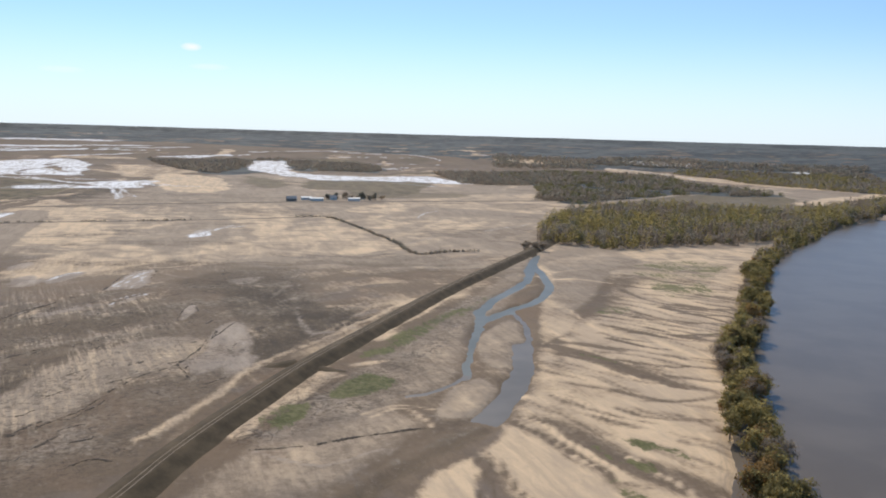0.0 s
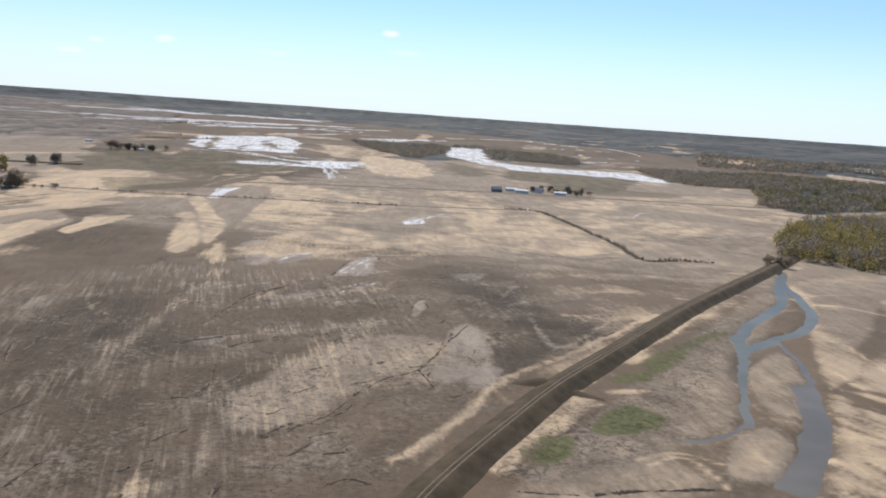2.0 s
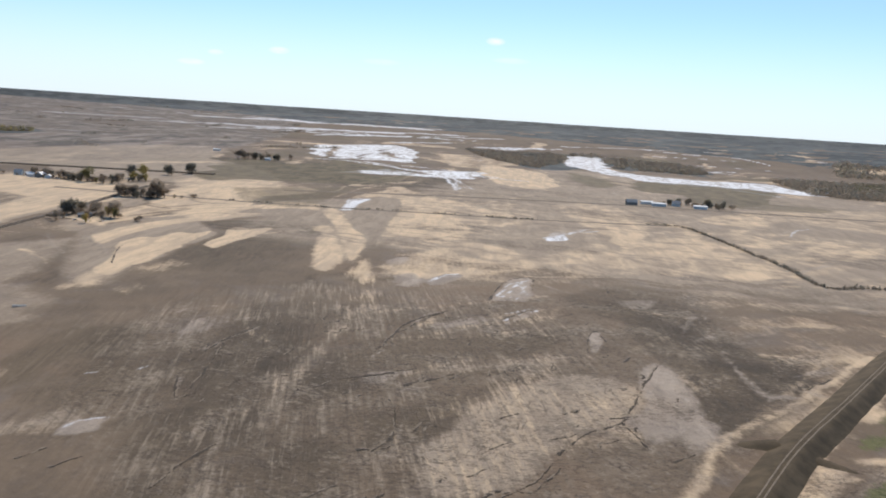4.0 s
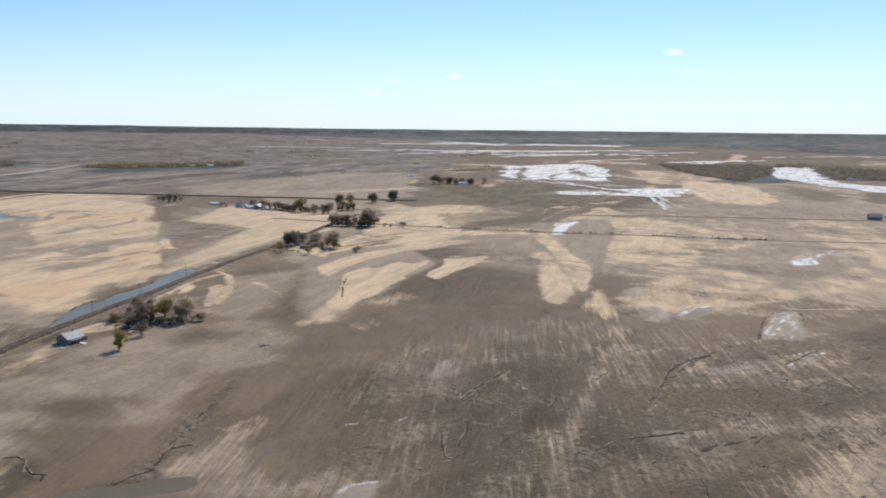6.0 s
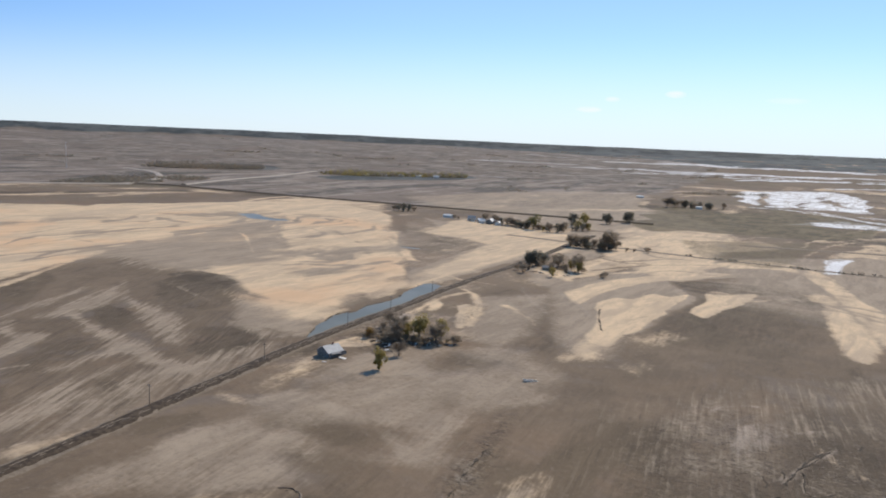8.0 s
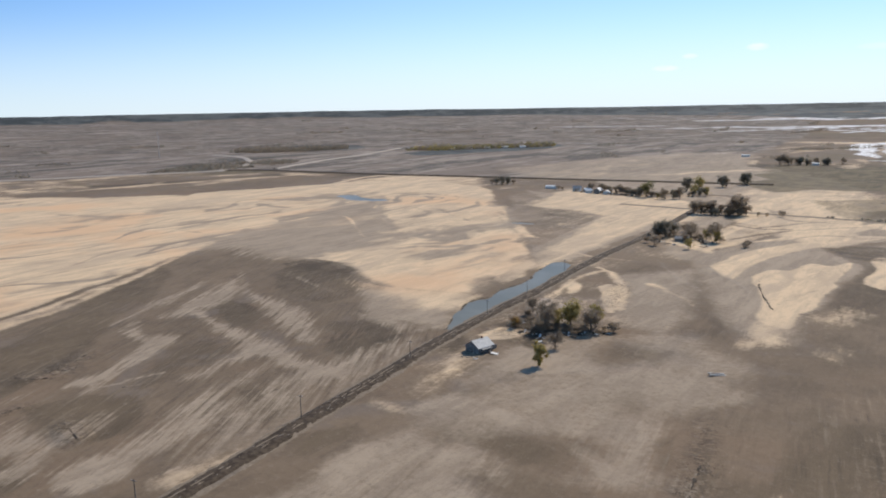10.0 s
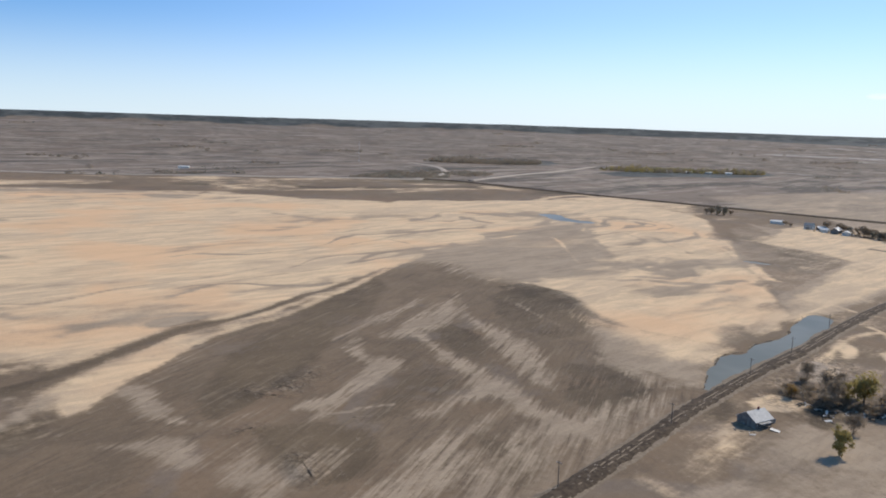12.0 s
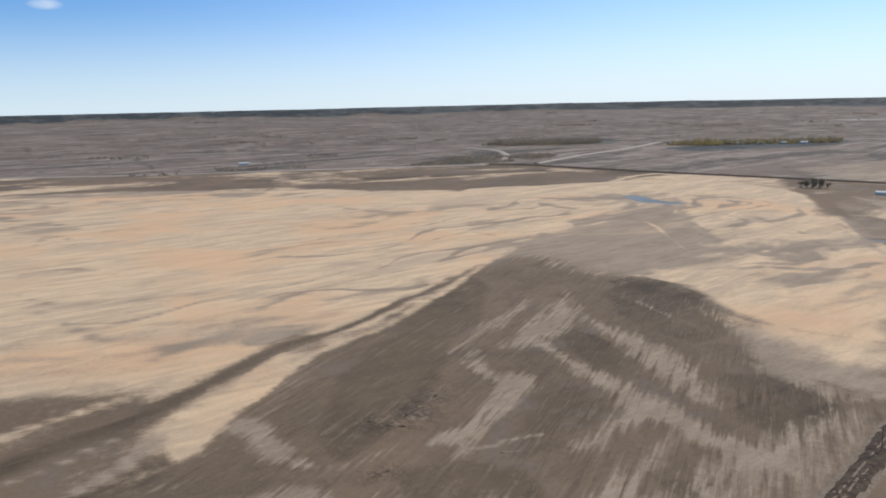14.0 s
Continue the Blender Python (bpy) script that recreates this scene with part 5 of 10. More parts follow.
area("sand", 16, .5, -651, 233, -646, 251, -615, 244, -600, 226, -603, 207, -603, 195, -624, 216)
paint("sand", 5, 5, 14, .5, -677, 209, -641, 186, -624, 166, -615, 150)
paint("sand", 4, 4, 12, .45, -732, 206, -696, 211, -660, 203)
area("sand", 14, .5, -675, 75, -648, 95, -635, 105, -630, 121, -620, 116, -619, 100, -629, 76)
area("sand", 14, .5, -608, 77, -608, 93, -603, 107, -586, 114, -577, 103, -573, 78)
paint("sand", 6, 6, 16, .45, -580, 195, -556, 177, -541, 160)
paint("sand", 4, 4, 12, .42, -760, 303, -721, 310, -688, 317)
paint("sand", 4, 4, 12, .42, -655, 283, -632, 296, -606, 299)
area("sand", 8, .85, -844, 330, -858, 380, -808, 391, -729, 359, -692, 369, -672, 394, -694, 434, -659, 419, -696, 482, -792, 541, -847, 513, -892, 431)
area("dark", 9, .95, -808, 313, -829, 346, -795, 364, -752, 361, -705, 343, -700, 317, -730, 304)
# the fan of streaks across the bar
paint("sand", 2, 4, 5, -.95, 56, 441, 85, 415, 101, 391, 117, 368, 140, 352)
paint("dark", 1.5, 2, 5, .55, 71, 428, 87, 411, 100, 390, 117, 366)
paint("green", 2, 1, 4, .6, 79, 417, 89, 411, 97, 401)
paint("sand", 1.5, 1.5, 3, -.9, 102, 453, 117, 437)
paint("sand", 1.5, 1.5, 3, -.9, 111, 481, 138, 462, 174, 471)
paint("green", 1, 1, 3, .6, 142, 462, 173, 471)
paint("sand", 1.5, 1.5, 3, -.85, 94, 342, 107, 342)
paint("dark", 1, 1, 3, .5, 97, 343, 106, 343)
paint("sand", 1.5, 1.5, 3, -.85, 78, 332, 98, 318, 115, 319)
area("sand", 6, -.85, 30, 303, 42, 296, 50, 279, 58, 261, 61, 242, 52, 242, 42, 267)
paint("dark", 1.5, 1.5, 4, .5, 32, 301, 46, 280, 57, 259, 60, 242)
area("sand", 8, -.7, 42, 319, 62, 308, 73, 284, 81, 267, 97, 252, 105, 244, 88, 244, 70, 262, 58, 283)
paint("sand", 1.2, 1.2, 3, .97, 31, 316, 42, 299, 51, 283, 57, 267)
paint("sand", 1.2, 1.2, 3, .97, 72, 278, 82, 260, 88, 244)
paint("sand", 1.5, 1.5, 3, .97, 84, 285, 99, 264, 109, 249)
paint("sand", 2, 2, 4, -.8, 14, 273, 20, 261, 22, 244)
paint("sand", 2, 2, 4, -.8, 24, 273, 27, 257, 25, 240)
paint("dark", 1, 1, 3, .6, 16, 270, 22, 259, 23, 242)
paint("sand", 2, 2, 4, -.8, -4, 238, -1, 247, 5, 251)
paint("sand", 1.5, 1.5, 3, -.9, 147, 624, 167, 611, 194, 619)
paint("sand", 1.2, 1.2, 3, -.9, 188, 565, 214, 544)
paint("sand", 1.2, 1.2, 3, -.9, 164, 526, 201, 519)
paint("sand", 1.2, 1.2, 3, -.9, 164, 499, 189, 497)
paint("sand", 1, 1, 2.5, -.9, 232, 703, 272, 697)
paint("sand", 1, 1, 2.5, -.9, 224, 663, 256, 657)
paint("sand", 1, 1, 2.5, -.9, 212, 617, 239, 611)
paint("sand", 1.5, 1.5, 3, -.85, 130, 399, 156, 396)
paint("sand", 1.5, 1.5, 3, -.85, 115, 380, 145, 373)
paint("sand", 1.5, 1.5, 3, -.85, 113, 336, 137, 332)
paint("sand", 1.5, 1.5, 3, -.85, 110, 310, 128, 302)
paint("sand", 1.5, 1.5, 3, -.85, 96, 297, 120, 281)
paint("green", 1.5, 1.5, 3, .6, 120, 331, 136, 328)
area("green", 7, .62, 172, 724, 220, 772, 256, 778, 224, 701, 214, 646, 195, 631, 174, 640)
area("green", 6, .65, 176, 628, 196, 619, 216, 604, 201, 577, 178, 574)
area("sand", 6, -.6, 64, 403, 87, 509, 116, 609, 152, 691, 125, 717, 94, 629, 72, 507)
paint("sand", 2, 2, 4, .9, 74, 450, 99, 440, 117, 418)
paint("dark", 1.5, 1.5, 5, .5, 23, 380, 37, 400, 45, 447)
area("sand", 7, .5, -2, 329, 6, 352, 20, 361, 27, 354, 21, 330, 8, 319)
area("sand", 6, .45, 23, 433, 33, 446, 43, 434, 38, 401, 24, 394)
# drifts along the levee's toes, and the grove
paint("sand", 2, 2, 4, .75, -116, 283, -107, 309, -99, 338, -94, 381, -64, 446, -21, 549)
paint("sand", 1.5, 1.5, 3, .8, -81, 296, -75, 333, -63, 366, -42, 436, -15, 498, 5, 564)
paint("sand", 2.5, 2.5, 4, .8, -78, 288, -71, 323, -61, 356, -48, 369)
area("green", 4, .95, -73, 302, -65, 315, -57, 312, -59, 300)
area("green", 4, .95, -51, 347, -39, 375, -21, 365, -20, 356, -35, 345, -49, 338)
area("green", 6, .9, -43, 401, -25, 456, -6, 497, 17, 530, 11, 500, -6, 454, -28, 404)
area("scour", 8, 1, -124, 410, -127, 451, -111, 472, -80, 477, -71, 536, -43, 537, -58, 455, -96, 373, -107, 353)
paint("pale", 1.5, 1.5, 3, .55, -122, 397, -118, 413, -97, 380, -104, 359)
paint("pale", 1.2, 1.2, 3, .6, -95, 494, -86, 468, -77, 450, -64, 452)
paint("pale", 1.5, 1.5, 3, .6, -54, 491, -43, 510)
area("dark", 8, .8, -117, 469, -102, 503, -85, 462, -79, 424, -96, 406, -108, 429)
area("dark", 8, .8, -83, 515, -66, 517, -56, 490, -61, 459, -76, 462)
area("sand", 10, .4, -15, 421, 15, 483, 6, 381, -13, 344, -19, 369)
# under the grove, soil and cast shade painted as one dark patch
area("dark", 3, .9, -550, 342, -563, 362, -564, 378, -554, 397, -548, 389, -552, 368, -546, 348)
area("sand", 3, .97, -614, 463, -615, 475, -585, 448, -565, 421, -573, 423)
area("pale", 3, .8, -606, 391, -616, 413, -606, 414, -588, 392, -592, 381)
area("pale", 3, .7, -600, 411, -591, 414, -566, 384, -570, 378)
paint("sand", 1.5, 1.5, 3, .95, -615, 435, -626, 457)
area("sand", 18, .32, -575, 301, -572, 339, -545, 336, -531, 373, -536, 433, -497, 429, -458, 386, -468, 330, -493, 270, -506, 231)
area("sand", 12, -.5, -531, 373, -526, 398, -503, 388, -494, 364, -504, 348)
area("sand", 16, .5, -153, 404, -134, 435, -119, 457, -106, 436, -117, 361, -159, 339)
area("dark", 20, .5, -516, 318, -466, 345, -384, 332, -355, 279, -392, 259, -431, 263)
area("scour", 12, .9, -269, 377, -258, 408, -233, 397, -211, 355, -210, 312, -232, 300)
area("scour", 12, .8, -186, 603, -142, 663, -114, 642, -117, 532, -160, 509)
area("sand", 8, .5, -240, 515, -214, 542, -195, 567, -189, 542, -214, 497)
paint("sand", 6, 6, 14, .42, -201, 430, -173, 453, -153, 473, -129, 525)
paint("pale", 2, 2, 4, .6, -254, 475, -239, 500, -231, 519)
paint("pale", 1.5, 1.5, 3, .6, -222, 511, -216, 531)
area("dark", 8, .7, -214, 480, -190, 510, -173, 502, -182, 467, -204, 455)
area("dark", 10, .6, -237, 380, -224, 401, -200, 400, -199, 367, -218, 357)
area("field", 6, -.95, -952, 1515, -840, 1482, -722, 1341, -707, 1479, -783, 1534, -886, 1584)
area("dark", 6, .95, -946, 1502, -840, 1482, -722, 1341, -712, 1445, -769, 1498, -868, 1544)
paint("sand", 3, 3, 6, .8, -648, 1068, -681, 1190, -695, 1317, -719, 1512)
paint("green", 1, 1, 2.5, -1, 218, 725, 281, 722)
paint("green", 1, 1, 2.5, -1, 198, 675, 265, 679)
paint("green", 1, 1, 2.5, -1, 199, 636, 249, 636)
paint("green", .8, .8, 2.5, -.8, 251, 763, 294, 756)
area("sand", 12, .42, -34, 253, -20, 278, -3, 296, -18, 314, -34, 288, -43, 262)
paint("pale", 1, 1, 3, .6, -31, 258, -18, 278, -8, 290)
paint("pale", .8, .8, 3, .6, -18, 314, -4, 318, 1, 309)
paint("sand", 1.5, 1.5, 4, .8, -33, 316, -19, 329, -4, 325)
area("sand", 6, .6, 77, 582, 99, 584, 95, 510, 71, 450, 57, 448)
paint("sand", 1, 1, 3, -.7, 95, 584, 98, 554, 89, 523)
paint("sand", 1, 1, 3, -.7, 121, 633, 121, 587, 109, 546)
paint("sand", 1.5, 1.5, 3, .9, 81, 653, 110, 684, 144, 704)
paint("sand", 6, 6, 16, -.8, -1629, -89, -1586, 27, -1636, 165, -1587, 318)
paint("sand", 5, 5, 12, -.7, -1504, -4, -1510, 111, -1453, 214)
paint("sand", 5, 5, 12, -.6, -1476, 315, -1521, 432, -1552, 559)
paint("sand", 4, 4, 10, -.6, -1411, -60, -1429, 14, -1369, 82)
paint("sand", 4, 4, 10, .7, -1703, 64, -1723, 179, -1662, 284)
paint("sand", 4, 4, 10, .6, -1730, -102, -1684, -2)
paint("dark", 6, 6, 14, .5, -1691, 438, -1615, 583, -1563, 714)
paint("sand", 3, 3, 8, .9, -1338, 222, -1395, 330, -1414, 453)
paint("sand", 3, 3, 8, -.6, -1310, 450, -1219, 509, -1237, 601)
paint("sand", 3, 3, 6, .95, -1153, 570, -1197, 664, -1136, 675, -1020, 637)
paint("sand", 3, 3, 6, -.7, -1081, 551, -1093, 620, -988, 590)
paint("sand", 3, 3, 6, .95, -999, 535, -943, 543, -950, 596)
paint("sand", 3, 3, 7, -.6, -874, 511, -843, 528, -858, 578)
paint("sand", 3, 3, 6, .95, -1098, 740, -939, 650, -813, 549)
area("sand", 12, .5, -591, 48, -614, 59, -629, 76, -619, 92, -593, 81, -572, 68)
area("dark", 14, .75, -696, 113, -758, 161, -756, 204, -650, 173, -596, 136, -593, 106)
area("dark", 12, .8, -603, 176, -621, 211, -598, 229, -549, 217, -531, 183, -543, 159)
area("dark", 12, .75, -573, 118, -586, 150, -554, 158, -521, 137, -537, 108)
area("dark", 10, .7, -693, 285, -724, 341, -675, 353, -624, 334, -607, 288, -633, 270)
area("sand", 14, .45, -722, 208, -750, 258, -757, 299, -693, 285, -658, 237, -648, 204)
area("sand", 14, .45, -528, 145, -529, 163, -526, 181, -521, 195, -499, 178, -501, 158)
paint("sand", 6, 6, 14, .42, -631, 226, -635, 251, -601, 265, -564, 274)
area("sand", 14, .42, -514, 284, -520, 321, -488, 328, -452, 312, -456, 276, -477, 270)
area("dark", 14, .55, -535, 381, -518, 419, -470, 410, -452, 366, -471, 341)
area("dark", 14, .5, -466, 270, -451, 298, -425, 305, -413, 278, -434, 249)
area("rows", 20, .7, -494, 255, -471, 303, -447, 373, -420, 391, -384, 318, -458, 217)
area("sand", 14, -.5, 104, 734, 160, 822, 190, 812, 170, 647, 103, 505, 80, 516, 86, 603)
paint("sand", 2, 2, 4, .8, 94, 642, 117, 646, 139, 631)
paint("sand", 1.5, 1.5, 4, .8, 69, 535, 87, 532, 94, 500)
paint("white", 1.5, 1.5, 3, .8, -553, 915, -577, 979, -570, 997)
paint("dark", 1.5, 1.5, 4, .7, -552, 1061, -466, 1006, -382, 897, -348, 810, -347, 762)
paint("sand", 4, 4, 6, -.7, -574, 893, -500, 789, -424, 700, -389, 648, -370, 580)
paint("dark", 3, 3, 7, .8, -574, 893, -500, 789, -424, 700, -389, 648, -370, 580)
paint("pale", 1, 1, 3, .8, -557, 1054, -518, 1046, -466, 1006)
paint("pale", 1, 1, 3, .8, -485, 944, -446, 943, -426, 987)
paint("pale", 1, 1, 3, .8, -420, 1011, -421, 1103, -362, 1052)
paint("sand", 1.5, 1.5, 4, -.7, -471, 804, -422, 801, -396, 846)
paint("sand", 1.5, 1.5, 4, -.7, -422, 739, -377, 747, -362, 798)
paint("white", 1.5, 1.5, 3, .6, -284, 847, -274, 882, -260, 942)
paint("sand", 4, 4, 9, -.6, -326, 713, -283, 689, -258, 744)
paint("dark", 4, 4, 9, .7, -326, 713, -283, 689, -258, 744)
paint("white", 1, 1, 2, .8, -241, 577, -242, 618)
paint("white", 1, 1, 2, .7, -227, 522, -216, 544)
paint("pale", 1, 1, 3, .7, -387, 409, -387, 426, -378, 439)
paint("pale", 1, 1, 3, .6, -364, 392, -365, 414)
paint("sand", 2, 2, 5, .8, -664, 696, -649, 742, -631, 781)
paint("sand", 2, 2, 5, .8, -533, 634, -533, 680, -517, 718)
paint("sand", 2, 2, 5, -.7, -551, 641, -556, 694, -522, 643)
paint("dark", 3, 3, 7, .6, -712, 747, -683, 817, -639, 883)
paint("dark", 2, 2, 5, .6, -745, 835, -706, 930, -665, 1038)
paint("sand", 3, 3, 7, .6, -843, 926, -764, 1009, -730, 1143)
paint("dark", 6, 6, 10, .7, -1620, 1835, -1513, 2021, -1393, 2211)
paint("sand", 6, 6, 10, .6, -1383, 1564, -1293, 1641, -1172, 1685)
paint("dark", 8, 8, 12, .7, -1680, 3474, -1401, 3626, -1062, 3629)
paint("sand", 6, 6, 10, .6, -1261, 2772, -1074, 2869, -871, 2939)
paint("pale", 4, 4, 8, .6, -1007, 2321, -850, 2300, -689, 2365)
area("sand", 16, .42, -206, 370, -193, 409, -173, 438, -162, 369, -203, 341)
paint("sand", 4, 5, 10, .42, -252, 440, -235, 483, -211, 512)
paint("sand", 5, 5, 12, .4, -233, 388, -215, 423, -188, 450)
area("dark", 14, .6, -497, 257, -475, 281, -436, 283, -415, 253, -434, 233, -461, 234)
area("dark", 14, .55, -595, 301, -604, 325, -614, 352, -696, 375, -715, 361)

# thin wandering streaks: mud through the bar's sand, and through the broad western sand
rng = random.Random(5)
for i in range(110):
    s = rng.random()
    x, y = 40 + 190 * s + rng.uniform(-70, 20), 240 + 420 * s + rng.uniform(-30, 60)
    a, n = radians(-46 + rng.uniform(-16, 16) + 10 * s), rng.uniform(25, 80)
    kind = rng.choice(("sand", "sand", "dark", "green" if x > 60 + 0.42 * (y - 240) else "sand"))
    paint(kind, rng.uniform(0.5, 2.0), rng.uniform(0.4, 1.4), 3, {"sand": -0.75, "dark": 0.35, "green": 0.45}[kind],
          x, y, x + n * math.cos(a) / 2, y + n * math.sin(a) / 2 + rng.uniform(-4, 4), x + n * math.cos(a), y + n * math.sin(a))
for i in range(80):
    x, y = rng.uniform(-1500, -640), rng.uniform(-150, 620)
    a, n = radians(104 + rng.uniform(-22, 22)), rng.uniform(50, 190)
    w = rng.uniform(1.2, 5.5)
    paint("sand", w, w * 0.4, w + 7, rng.uniform(-0.6, -0.25), x, y, x + n * math.cos(a) / 2 + rng.uniform(-12, 12), y + n * math.sin(a) / 2, x + n * math.cos(a), y + n * math.sin(a))
for i in range(150):
    x, y = rng.uniform(-620, 60), rng.uniform(230, 1250)
    a, n = radians(150 + rng.uniform(-30, 30)), rng.uniform(25, 110)
    w = rng.uniform(1.0, 4.5)
    paint(rng.choice(("sand", "dark", "dark", "pale")), w, w * 0.5, w + 4, rng.uniform(0.25, 0.55), x, y, x + n * math.cos(a) / 2 + rng.uniform(-10, 10), y + n * math.sin(a) / 2, x + n * math.cos(a), y + n * math.sin(a))

for i in range(420):
    y = rng.uniform(470, 1900)
    x = rng.uniform(-700 - 0.2 * y, 20 + 0.05 * y)
    a, n = radians(rng.gauss(12, 28)), rng.uniform(15, 70) * (0.5 + y / 1200)
    w = rng.uniform(1.2, 4.5) * (0.5 + y / 1000)
    kind = rng.choice(("sand", "sand", "dark", "dark", "dark", "pale"))
    paint(kind, w, w * 0.4, w + 4, {"sand": 0.75, "dark": 0.7, "pale": 0.5}[kind] * rng.uniform(0.6, 1.0), x, y, x + n * math.cos(a) / 2, y + n * math.sin(a) / 2 + rng.uniform(-9, 9), x + n * math.cos(a), y + n * math.sin(a))

# distant fields in strips
for i in range(330):
    a, d = radians(rng.uniform(-35, 112)), rng.uniform(1500, 4300)
    x, y = -200 - d * math.sin(a), 100 + d * math.cos(a)
    if x > -0.25 * (y - 1500) + 100 and y < 2500:
        continue
    n, w, turn = rng.uniform(90, 380), rng.uniform(10, 60), rng.choice((0.0, 1.5708)) + 0.15
    paint(rng.choice(("dark", "dark", "field", "sand", "sand", "rows")), w, w, 14, rng.uniform(0.25, 0.65),
          x, y, x + n * math.cos(turn), y + n * math.sin(turn))


# the broad western sand, swept clean, with thin leads of wet silt
area("dark", 12, -1.25, -619, 9, -632, 26, -656, 60, -689, 87, -740, 118, -791, 175, -854, 229, -965, 330, -1062, 420, -1140, 543, -1267, 637, -1227, 661, -1023, 543, -874, 464, -848, 377, -786, 376, -724, 358, -655, 389, -823, 565, -938, 641, -1156, 801, -1312, 823, -1397, 766, -1420, 588, -1384, 399, -1542, 269, -1545, 24, -1369, -156)
area("sand", 14, 0.92, -619, 9, -632, 26, -656, 60, -689, 87, -740, 118, -791, 175, -854, 229, -965, 330, -1062, 420, -1140, 543, -1267, 637, -1227, 661, -1023, 543, -874, 464, -848, 377, -786, 376, -724, 358, -655, 389, -823, 565, -938, 641, -1156, 801, -1312, 823, -1397, 766, -1420, 588, -1384, 399, -1542, 269, -1545, 24, -1369, -156)
area("settled", 12, 0.6, -619, 9, -632, 26, -656, 60, -689, 87, -740, 118, -791, 175, -854, 229, -965, 330, -1062, 420, -1140, 543, -1267, 637, -1227, 661, -1023, 543, -874, 464, -848, 377, -786, 376, -724, 358, -655, 389, -823, 565, -938, 641, -1156, 801, -1312, 823, -1397, 766, -1420, 588, -1384, 399, -1542, 269, -1545, 24, -1369, -156)
area("silt", 26, 0.9, -965, 330, -1032, 399, -1056, 461, -1127, 565, -1035, 545, -882, 470, -845, 442, -850, 374, -917, 348)
area("sand", 26, -0.95, -965, 330, -1032, 399, -1056, 461, -1127, 565, -1035, 545, -882, 470, -845, 442, -850, 374, -917, 348)
paint("sand", 3.5, 3.5, 6.5, -1.1, -734, 87, -764, 114, -791, 155, -827, 191, -864, 233, -910, 279)
paint("sand", 4, 4, 7, -0.5, -791, -29, -793, -9, -787, 11)
paint("sand", 2.2, 2.2, 5.2, -0.95, -932, 205, -972, 238, -981, 270, -986, 297)
paint("sand", 1.2, 1.2, 4.2, -0.9, -913, 211, -927, 239, -950, 277)
paint("sand", 1.2, 1.2, 4.2, -0.85, -849, 110, -883, 142, -902, 177, -908, 199)
paint("sand", 1, 1, 4, -0.8, -970, 137, -989, 171, -999, 201)
paint("sand", 1, 1, 4, -0.8, -950, 102, -967, 124)
paint("sand", 4, 4, 7, -0.6, -1435, -170, -1516, -119, -1596, -57, -1635, 46)
paint("sand", 1.6, 1.6, 4.6, -0.85, -860, -2, -850, 27, -858, 49, -884, 80, -898, 110, -912, 146, -940, 189)
paint("sand", 2, 2, 5, -0.85, -1166, -58, -1230, -55, -1196, -35, -1147, -23)
paint("sand", 2.5, 2.5, 5.5, -0.7, -1075, 169, -1100, 216, -1110, 288, -1159, 347)
paint("sand", 1.4, 1.4, 4.4, -0.8, -1059, 329, -1027, 340)
paint("sand", 2, 2, 5, -0.6, -1231, 53, -1261, 125, -1258, 195)
paint("sand", 1.5, 1.5, 4.5, -0.6, -1068, -4, -1086, 36, -1070, 79)
paint("sand", 2, 2, 5, -0.7, -953, -65, -958, -44, -918, -17)
paint("sand", 2, 2, 5, -0.7, -900, -21, -853, 5, -813, 24)
paint("sand", 3, 3, 6, -0.7, -1023, 262, -1064, 320, -1112, 386, -1139, 452)
paint("sand", 2, 2, 5, -0.6, -1196, -118, -1201, -99)
paint("sand", 2, 2, 5, -0.6, -1546, 87, -1554, 168, -1553, 253)
paint("sand", 3, 3, 6, -0.5, -1297, 255, -1232, 295, -1223, 348)
paint("sand", 3, 3, 6, -0.35, -1160, 632, -973, 520, -857, 471)
paint("sand", 2, 2, 5, -0.7, -1013, 615, -959, 596, -919, 586)
paint("sand", 3, 3, 6, -0.6, -857, 497, -888, 563, -833, 544)
paint("sand", 2, 2, 5, -0.6, -1050, 603, -1000, 591, -966, 547)
paint("sand", 3, 3, 6, -0.5, -1197, 682, -1148, 702, -1095, 714)
paint("sand", 2.5, 2.5, 5.5, -0.6, -1008, 494, -961, 476, -915, 440)
paint("sand", 3, 3, 6, -0.5, -854, 153, -862, 192)
paint("sand", 3, 3, 6, -0.45, -948, 27, -972, 65, -977, 103)
paint("sand", 3, 3, 6, -0.5, -1031, -58, -1036, -18, -999, 19)
paint("sand", 4, 4, 7, -0.45, -769, 52, -792, 75, -802, 93)
paint("sand", 9, 5, 9, -1.15, -651, -9, -671, 16, -689, 44, -720, 74, -752, 101, -776, 127)
paint("silt", 9, 5, 9, -1.0, -651, -9, -671, 16, -689, 44, -720, 74, -752, 101, -776, 127)
paint("plain", 10, 6, 8, -1.25, -651, -9, -671, 16, -689, 44, -720, 74, -752, 101, -776, 127, -791, 155, -827, 191, -864, 233)
area("plain", 16, -1.0, -735, -30, -732, 6, -725, 47, -707, 59, -647, 57, -622, 41, -604, 30, -615, 0)
paint("dark", 7, 4, 9, 0.8, -651, -9, -671, 16, -689, 44, -720, 74, -752, 101, -776, 127, -791, 155, -830, 192)
area("sand", 16, -0.9, -735, -30, -732, 6, -725, 47, -707, 59, -647, 57, -622, 41, -604, 30, -615, 0)
paint("sand", 4, 3, 7, 0.8, -685, -13, -704, 21, -728, 54, -750, 74)
paint("silt", 2, 4, 6, 0.9, -623, 17, -642, 39, -672, 56)
